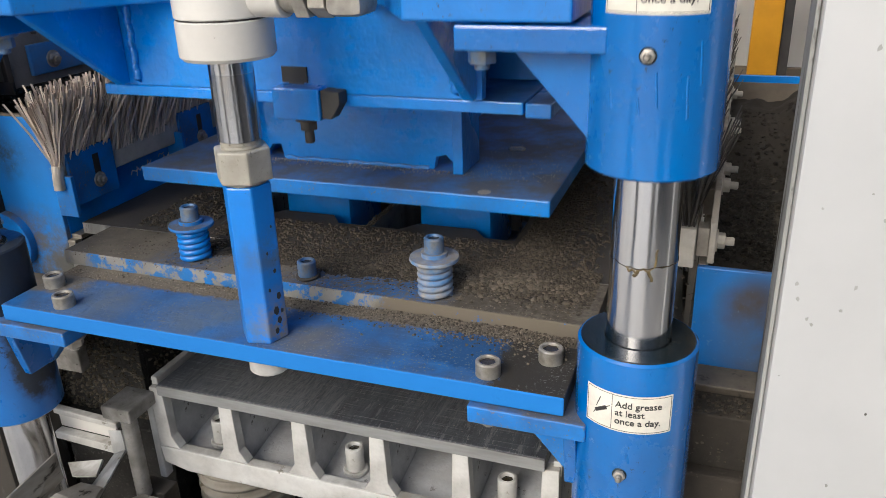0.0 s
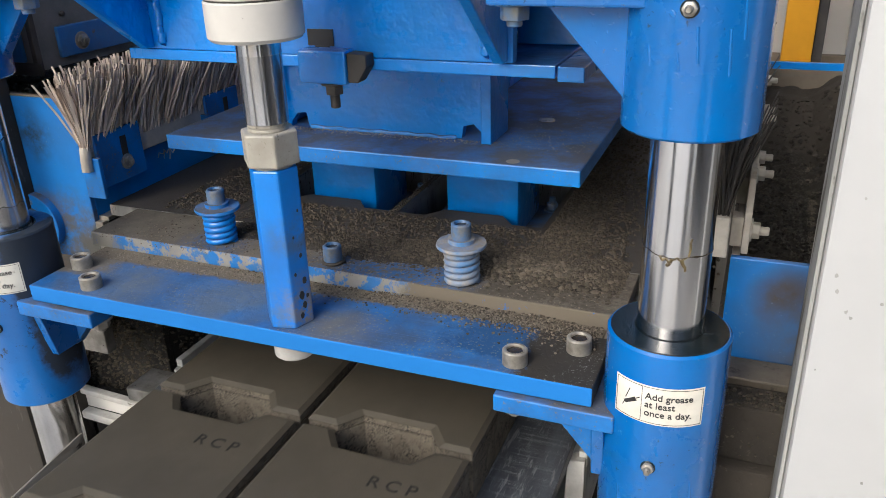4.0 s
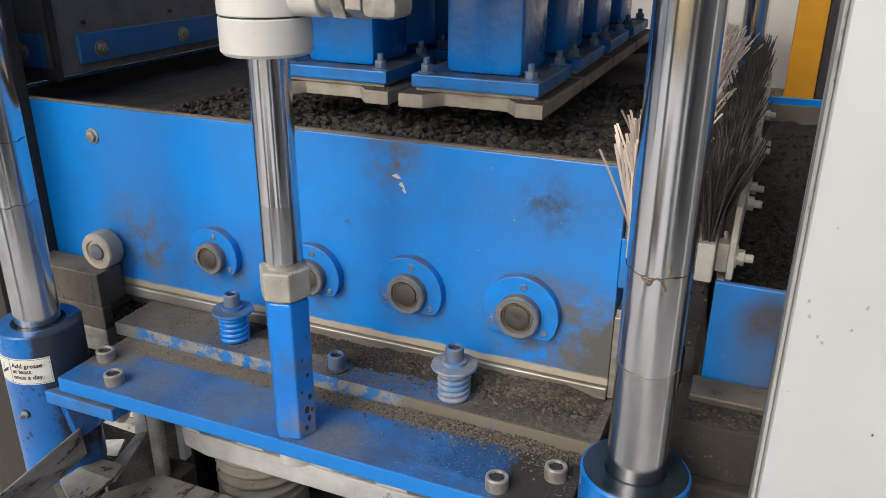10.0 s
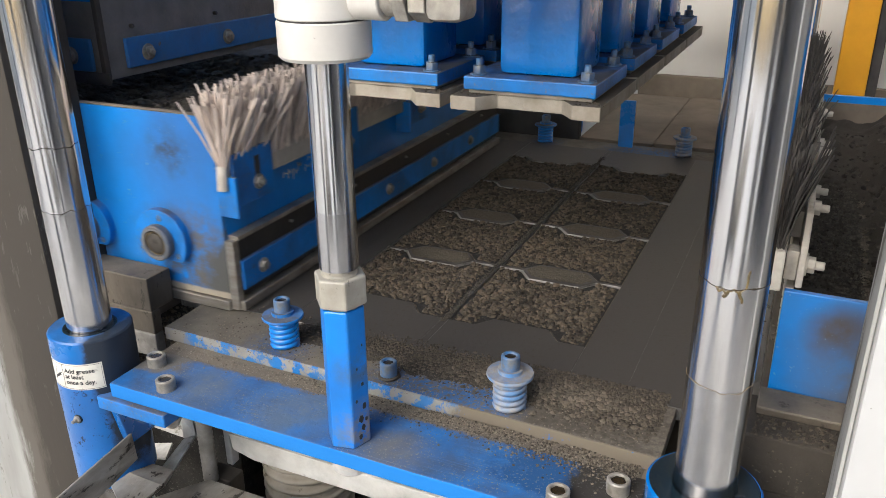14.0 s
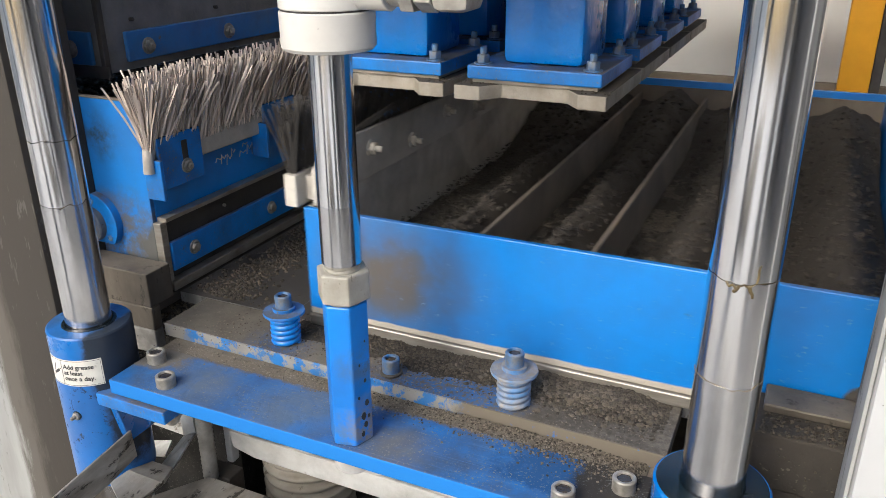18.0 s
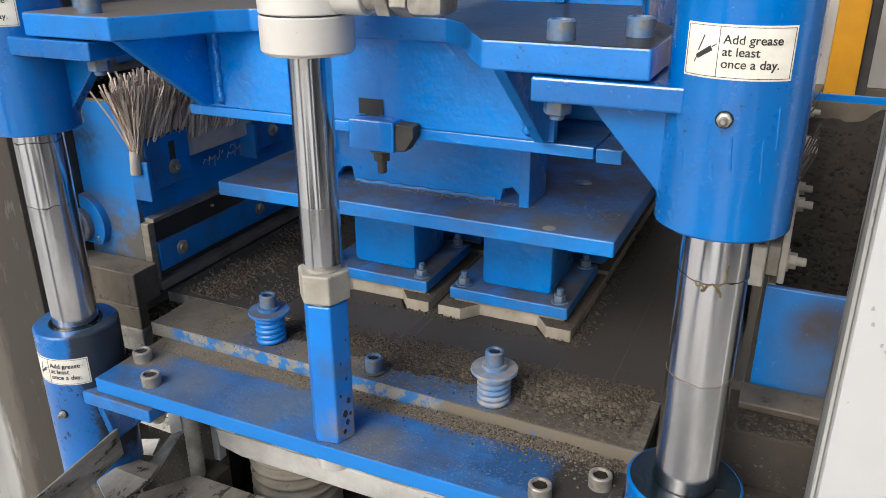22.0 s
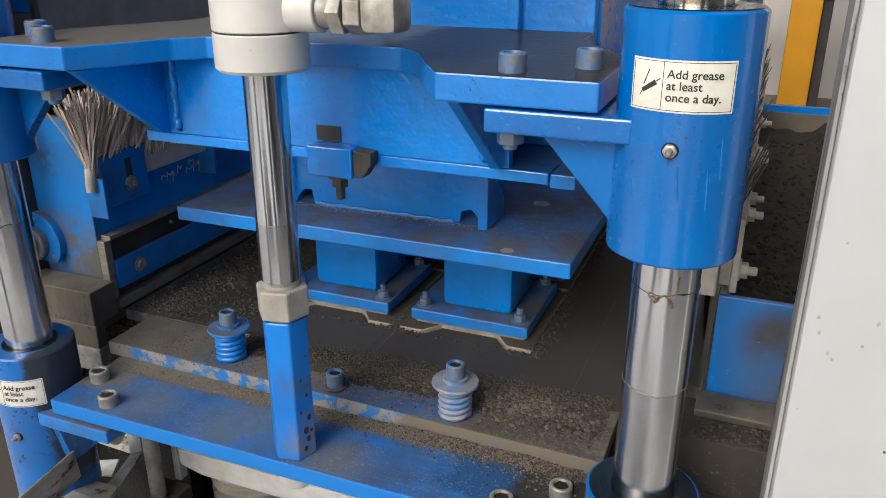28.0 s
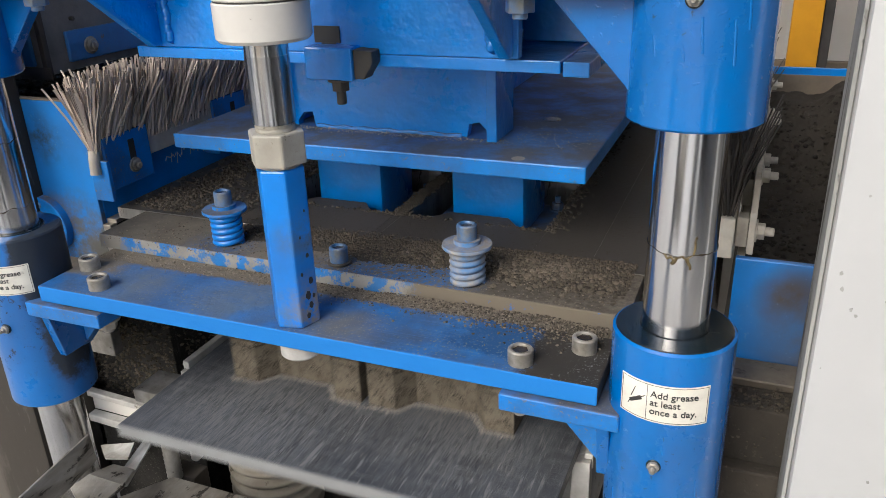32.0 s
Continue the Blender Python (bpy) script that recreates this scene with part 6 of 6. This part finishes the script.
    part("white_panel", prism([(-1.45, -0.279), (-1.23, -0.289), (-1.23, -0.329), (-1.45, -0.324)], 0.255, 0.262, "y", 0.001), WALL, k, "pale panel between the strips")
    def plate(name, corners, depth, material, parent, label):
        """A flat bent-off sheet between corners, given thickness along depth."""
        bm = bmesh.new()
        lo = [bm.verts.new(c) for c in corners]
        hi = [bm.verts.new(Vector(c) + Vector(depth)) for c in corners]
        bm.faces.new(lo)
        bm.faces.new(hi[::-1])
        for i in range(len(lo)):
            j = (i + 1) % len(lo)
            bm.faces.new((lo[i], hi[i], hi[j], lo[j]))
        bmesh.ops.triangulate(bm, faces=[f for f in bm.faces if len(f.verts) > 4])
        return part(name, bm, material, parent, label)
    plate("bent_strip", [(-1.195, 0.2, -0.259), (-1.147, 0.19, -0.242), (-1.113, 0.16, -0.265), (-1.162, 0.17, -0.296)], (0.0, 0.006, -0.004), CASTING, k, "white strip end")
    plate("bent_strip", [(-1.113, 0.159, -0.266), (-1.162, 0.169, -0.297), (-1.15, 0.02, -0.333), (-1.105, 0.04, -0.317)], (-0.002, 0.004, -0.006), CASTING, k, "bent white strip")
    plate("inner_tab", [(-1.348, 0.2, -0.386), (-1.234, 0.2, -0.35), (-1.21, 0.15, -0.355), (-1.284, 0.15, -0.373)], (0, 0.003, -0.006), CASTING, k, "short white tab")
    part("upright_strip", box(-1.068, -1.05, 0.20, 0.225, -0.36, -0.14, 0.003), CASTING, k, "white upright strip")
    part("post", box(-1.10, -1.02, 0.15, 0.199, -0.9, -0.361, 0.003), STEEL_DARK, k)
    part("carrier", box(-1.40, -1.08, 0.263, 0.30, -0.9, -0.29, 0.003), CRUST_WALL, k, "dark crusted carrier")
    h = thing("discharge_chute", (-1.0, -0.15, -0.9), "grey scraped discharge lips with caked dirt", "chute")
    plate("lip", [(-1.092, -0.03, -0.131), (-1.087, -0.03, -0.191), (-1.07, -0.12, -0.191), (-1.075, -0.22, -0.20), (-1.082, -0.24, -0.146)], (-0.006, 0.0, -0.002), GREY_LIP, h, "scraped grey lip")
    plate("lip", [(-1.119, -0.08, -0.232), (-1.108, -0.04, -0.226), (-1.105, 0.02, -0.245), (-1.049, 0.02, -0.243), (-1.02, -0.04, -0.229), (-1.03, -0.13, -0.235)], (0, 0, -0.008), GREY_LIP, h, "scraped brown-grey lip")
    part("lip_plate", prism([(-1.10, 0.0), (-1.03, 0.10), (-0.80, 0.10), (-0.72, -0.22), (-1.0, -0.25)], -0.335, -0.318, "z", 0.003), GREY_LIP, h, "pale flat plate")
    part("lip_stay", box(-1.25, -0.75, -0.12, 0.0, -0.5, -0.336, 0.005), STEEL_DARK, h)
    part("chute_frame", box(-1.3, -0.2, 0.0, 0.16, -0.9, -0.5, 0.01), BROWN, h)
    m = thing("side_crust", (-1.2, 0.5, -0.9), "dark side wall crusted with gravelly concrete", "machine side")
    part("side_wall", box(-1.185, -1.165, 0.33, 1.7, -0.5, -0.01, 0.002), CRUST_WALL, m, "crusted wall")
    rnd = random.Random(77)
    crumbs("grain_layer", [(rnd.uniform(-1.48, -1.166), 0.309, rnd.uniform(-0.5, -0.02), rnd.uniform(0.002, 0.006)) for _ in range(2200)] + [(-1.163, rnd.uniform(0.33, 0.9), rnd.uniform(-0.3, -0.02), rnd.uniform(0.002, 0.006)) for _ in range(900)] + [(rnd.uniform(-1.3, -1.15), rnd.uniform(0.33, 0.45), rnd.uniform(-0.30, -0.26), rnd.uniform(0.003, 0.008)) for _ in range(300)], LUMP, m, "dark caked grains")
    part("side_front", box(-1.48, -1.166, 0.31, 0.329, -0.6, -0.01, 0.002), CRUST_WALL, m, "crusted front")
    part("side_foot", box(-1.25, -1.16, 0.331, 1.6, -0.9, -0.501, 0.002), BROWN, m)


vibrating_table()


# ---- pallets ----
def pallet(label):
    t = thing("pallet", (XC, 0.95, -0.126), label, "pallet", "pallets")
    part("board", box(-1.023, -0.165, 0.198, 1.735, -0.1255, -0.1, 0.002), PALLET, t, "dark brushed pallet board with pale scratches")
    part("front_edge", box(-1.023, -0.165, 0.193, 0.1975, -0.1255, -0.1003, 0.001), PALLET_EDGE, t, "paler rubbed front edge")
    rnd = random.Random(17)
    pts = []
    for c in COLS:
        o = block_outline(c, ROW0)
        for (xa, ya), (xb, yb) in zip(o[:5], o[1:6]):
            for _ in range(int(60 + 1500 * math.hypot(xb - xa, yb - ya))):
                s = rnd.random()
                pts.append((xa + (xb - xa) * s + rnd.gauss(0, 0.003), ya + (yb - ya) * s - abs(rnd.gauss(0.002, 0.005)), -0.0998, rnd.choice((0.0008, 0.0014, 0.0022))))
    for _ in range(300):
        pts.append((rnd.uniform(-1.0, -0.18), rnd.uniform(0.2, 0.42), -0.0998, rnd.choice((0.0006, 0.001, 0.0015))))
    crumbs("cement_dust", pts, CEMENT, t, "pale cement dust")
    return t


PAL_A = pallet("dark scratched pallet carrying fresh concrete pavers")
PAL_B = pallet("dark scratched production pallet")


# ---- pavers ----
def chamfered(poly_out, poly_in, z0, z1, z2):
    bm = bmesh.new()
    a = [bm.verts.new((x, y, z0)) for x, y in poly_out]
    b = [bm.verts.new((x, y, z1)) for x, y in poly_out]
    c = [bm.verts.new((x, y, z2)) for x, y in poly_in]
    k = len(a)
    for lo, hi in ((a, b), (b, c)):
        for i in range(k):
            bm.faces.new((lo[i], lo[(i + 1) % k], hi[(i + 1) % k], hi[i]))
    bm.faces.new(a)
    bm.faces.new(c[::-1])
    return bm


CORE_TOP, FACE_TOP = -0.016, 0.004


def paver_meshes():
    c, y = COLS[0], ROW0
    o = thing("paver", (c, y + BD / 2, -0.1), "fresh brown-grey I-shaped concrete paver on the pallet", "paver", "pavers")
    core = part("core", prism(block_outline(c, y, 0.002), -0.0995, CORE_TOP - 0.0021, "z"), BLOCK, o, "coarse porous core")
    # core top near-black: shade between its grains put into the colour
    part("core_top", prism(block_outline(c, y, 0.004), CORE_TOP - 0.002, CORE_TOP + 0.0002, "z"), CRUST_WALL, o, "core top coloured near-black for shade between grains")
    face = part("face_layer", chamfered(block_outline(c, y, 0.0012), block_outline(c, y, 0.0095), FACE_TOP - 0.0078, FACE_TOP - 0.0058, FACE_TOP), FACE, o, "smooth olive-brown face layer")
    part("face_body", prism(block_outline(c, y, 0.0022), CORE_TOP + 0.0003, FACE_TOP - 0.0079, "z"), BLOCK, face, "porous body of the face layer")
    tx = lettering("R C P", 0.033)
    for v in tx.verts:
        v.co.x *= 1.05
    bmesh.ops.translate(tx, verts=tx.verts, vec=(c + 0.022, y + 0.196, FACE_TOP + 0.0002))
    part("stamped_letters", tx, LETTER, face, "raised dark letters coloured like the shade of a stamping")
    rnd = random.Random(52)
    top = FACE_TOP - 0.009

    def h(px, py):
        u, v = abs(px - c), min(py - y, y + BD - py)
        solid = u < BW / 2 - 0.001 and v > 0.001 and not (u < 0.3 * BW - max(0.0, v) / NOTCH * 0.1 * BW + 0.004 and v < NOTCH + 0.003)
        return top + 0.0016 * lump(px, py, 4.0) if solid else top - 0.006
    bm = prism(block_outline(c, y, 0.003), top - 0.0065, top - 0.002, "z")
    n = 100
    grid = {}
    for i in range(n + 1):
        for k in range(n + 1):
            px, py = c - BW / 2 + 0.0024 + (BW - 0.0048) * i / n, y + 0.0024 + (BD - 0.0048) * k / n
            if h(px, py) > top - 0.004:
                grid[i, k] = bm.verts.new((px, py, h(px, py)))
    for i, k in grid:
        q = [(i, k), (i + 1, k), (i + 1, k + 1), (i, k + 1)]
        if all(a in grid for a in q):
            bm.faces.new([grid[a] for a in q])
    mix = part("loose_mix", bm, LOOSE, face, "loose granular face mix", kind="stuff")
    pts = []
    while len(pts) < 2600:
        px, py = rnd.uniform(c - BW / 2 + 0.006, c + BW / 2 - 0.006), rnd.uniform(y + 0.006, y + BD - 0.006)
        if h(px, py) > top - 0.004:
            pts.append((px, py, h(px, py) - 0.0004, rnd.choice((0.0016, 0.0024, 0.0034, 0.0042))))
    g = crumbs("grains", pts, LOOSE, None)
    bm = bmesh.new()
    bm.from_mesh(mix.data)
    bmesh.ops.translate(bm, verts=bm.verts, vec=ORIGIN[mix])
    bm.from_mesh(g.data)
    bmesh.ops.translate(bm, verts=bm.verts, vec=-ORIGIN[mix])
    bm.to_mesh(mix.data)
    bm.free()
    bpy.data.objects.remove(g)
    return o


FIRST = paver_meshes()
PAVERS_A = [FIRST]
for ci in range(2):
    for r in range(4):
        if ci or r:
            PAVERS_A.append(copy_thing(FIRST, Matrix.Translation(FIRST.location + Vector((COLS[ci] - COLS[0], PITCH * r, 0)))))
HOMES = [Vector(o.location) for o in PAVERS_A]
PAVERS_B = [copy_thing(FIRST, Matrix.Translation(h)) for h in HOMES]
rndc = random.Random(13)
cpts = []
for i in range(3000):
    s = rndc.choice((0.0026, 0.0034, 0.0044, 0.0054, 0.0066, 0.008))
    e = 0.003 + 1.25 * s
    x, y = rndc.uniform(-BW / 2 + e, BW / 2 - e), rndc.uniform(e, BD - e)
    if abs(x) < 0.3 * BW + 0.6 * e and (y < NOTCH + e or y > BD - NOTCH - e):
        continue
    cpts.append((COLS[0] + x, ROW0 + y, CORE_TOP + rndc.uniform(-0.002, 0.005), s))
grains = crumbs("grain_layer", cpts, GRAIN, FIRST, "coarse loose grains")
for o in PAVERS_B:
    g = new("grain_layer", grains.data)
    g.parent = o
    tagged(g, "coarse loose grains", kind="stuff")
    o["label"] = "I-shaped concrete paver pressed in the mould"
bpy.data.objects.remove(grains)


# ---- what moves ----
LIFT = ((0, 0.2065), (6.7, 0.2065), (6.85, 0.202), (7.0, 0.182), (7.25, 0.11), (7.5, 0.033), (7.7, 0.006), (7.9, 0.0), (28.6, 0.0), (28.8, 0.018), (29.0, 0.069), (29.25, 0.145), (29.5, 0.2045), (29.7, 0.2065), (32, 0.2065))
PRESS = ((0, 0.067), (0.2, 0.092), (0.5, 0.097), (7.3, 0.097), (7.5, 0.105), (7.7, 0.15), (7.9, 0.235), (8.1, 0.345), (8.3, 0.43), (8.5, 0.47), (8.7, 0.474), (14.2, 0.474), (14.35, 0.455), (14.5, 0.399), (14.9, 0.1), (15.2, -0.03), (15.7, -0.034), (16.0, 0.05), (16.5, 0.385), (16.65, 0.47), (16.9, 0.4825), (20.6, 0.484), (20.75, 0.45), (21.0, 0.2922), (21.25, 0.205), (21.5, 0.1232), (21.8, 0.03), (22.0, 0.0115), (23.0, 0.0043), (24.0, 0.0), (28.5, -0.0066), (29.55, -0.0067), (29.75, 0.06), (29.95, 0.103), (30.1, 0.105), (32, 0.105))
FEED_A = ((0, 0.0), (8.35, 0.0), (8.45, 0.02), (8.6, 0.18), (8.8, 0.345), (9.0, 0.535), (9.2, 0.69), (9.4, 0.88), (9.6, 1.067), (9.7, 1.133), (9.8, 1.149), (12.75, 1.149), (12.87, 1.138), (13.0, 0.985), (13.2, 0.735), (13.4, 0.545), (13.6, 0.378), (13.8, 0.283), (14.0, 0.20), (14.2, 0.08), (14.35, 0.02), (14.5, 0.0), (32, 0.0))
FEED_B = ((0, 0), (16.6, 0), (16.72, -0.092), (16.8, -0.176), (17, -0.327), (17.2, -0.456), (17.5, -0.616), (17.8, -0.784), (18, -0.902), (18.2, -0.982), (18.4, -1.092), (18.52, -1.122), (18.65, -1.082), (18.8, -0.822), (18.88, -0.802), (19, -0.914), (19.2, -1.056), (19.38, -1.127), (19.5, -1.084), (19.65, -0.842), (19.8, -0.648), (20, -0.432), (20.2, -0.278), (20.3, -0.208), (20.45, -0.092), (20.6, 0), (32, 0))
OUT_A = ((0, 0.0), (1.55, 0.0), (1.7, -0.012), (1.8, -0.03), (2.0, -0.115), (2.2, -0.195), (2.6, -0.301), (3.0, -0.416), (3.3, -0.49), (3.6, -0.575), (4.0, -0.73), (4.4, -0.84), (5.5, -1.25), (6.5, -1.656), (6.7, -1.725), (7.0, -1.86), (7.5, -2.2), (8.5, -2.9), (9.5, -3.1), (32, -3.1))
IN_B = ((0, 1.65), (3.0, 1.6), (4.5, 1.15), (5.5, 0.6), (6.2, 0.2), (6.5, 0.077), (6.7, 0.018), (6.9, 0.004), (7.1, 0.0), (31.45, 0.0), (31.6, -0.015), (31.8, -0.069), (32, -0.212))
CORE_DROP = ((0, 0.155), (9.9, 0.155), (10.6, 0.09), (11.6, 0.038), (12.6, 0.037), (14.8, 0.037), (15.2, 0.026), (21.8, 0.026), (22.3, 0.0), (32, 0.0))
FACE_DROP = ((0, 0.11), (18.3, 0.11), (18.9, 0.03), (19.4, 0.014), (21.8, 0.014), (22.3, 0.006), (28.0, 0.0), (32, 0.0))


def at(rows, t):
    for (a, u), (b, v) in zip(rows, rows[1:]):
        if a <= t <= b:
            return u + (v - u) * (t - a) / (b - a)
    return rows[-1][1]


def slide(ob, rows, axis):
    h = Vector(ob.location)
    walk(ob, [(t, Matrix.Translation(h + Vector([v if i == axis else 0 for i in range(3)]))) for t, v in rows])


def motions():
    slide(MOULD, LIFT, 2)
    slide(TAMPER, PRESS, 2)
    h = Vector(SWEPT.location)
    walk(SWEPT, [(t, Matrix.Translation(h + Vector((0, 0, v)))) for t, v in LIFT if t < 8] + [(t, Matrix.Translation(h + Vector((v - 1.149, 0, 0)))) for t, v in FEED_A if t > 12.7])
    h = Vector(DROPPED.location)
    walk(DROPPED, [(t, Matrix.Translation(h + Vector((v - 0.42, 0, 0.35)))) for t, v in FEED_A if t < 14.4] + [(14.5, Matrix.Translation(h + Vector((-0.42, 0, 0.35)))), (14.8, Matrix.Translation(h + Vector((-0.42, 0, -0.06)))), (15.2, Matrix.Translation(h + Vector((0, 0, -0.06)))), (15.5, Matrix.Translation(h)), (15.7, Matrix.Translation(h))] + [(t, Matrix.Translation(h + Vector((0, 0, v)))) for t, v in LIFT if t > 20])
    slide(FEED1, FEED_A, 0)
    slide(FEED2, FEED_B, 0)
    h = Vector(SPILLED.location)
    walk(SPILLED, [(t, Matrix.Translation(h + Vector((1.112 + v, 0, 0.11)))) for t, v in FEED_B if t < 18.3] + [(18.45, Matrix.Translation(h + Vector((0.03, 0, 0.04)))), (18.7, Matrix.Translation(h))] + [(t, Matrix.Translation(h + Vector((0, 0, v)))) for t, v in LIFT if t > 20])
    for ob in (PAL_A, *PAVERS_A):
        slide(ob, OUT_A, 1)
    slide(PAL_B, IN_B, 1)
    # the second batch: carried in by the feed boxes, dropped into the mould, pressed, taken out on the pallet
    stroke = 1.149
    times = sorted({t for rows in (FEED_A, CORE_DROP, FACE_DROP, FEED_B, IN_B) for t, _ in rows})
    for ob, h in zip(PAVERS_B, HOMES):
        def core_at(t):
            dx = at(FEED_A, t) - stroke if t < 9.85 else 0.0
            dy = at(IN_B, t) if t > 31 else 0.0
            return Vector((dx, dy, at(CORE_DROP, t)))

        def face_at(t):
            dx = at(FEED_B, t) + 1.112 if t < 18.6 else 0.0
            dy = at(IN_B, t) if t > 31 else 0.0
            return Vector((dx, dy, at(FACE_DROP, t)))
        walk(ob, [(t, Matrix.Translation(h + core_at(t))) for t in times])
        face = next(c for c in ob.children if c.name.startswith("face_layer"))
        f = Vector(face.location)
        mix = next(c for c in face.children if c.name.startswith("loose_mix"))
        m = Vector(mix.location)
        walk(mix, [(t, Matrix.Translation(m + Vector((0, 0, v)))) for t, v in ((0, 0.0148), (21.8, 0.0148), (22.2, 0.0), (32, 0.0))])
        walk(face, [(t, Matrix.Translation(f + face_at(t) - core_at(t))) for t in times])


motions()
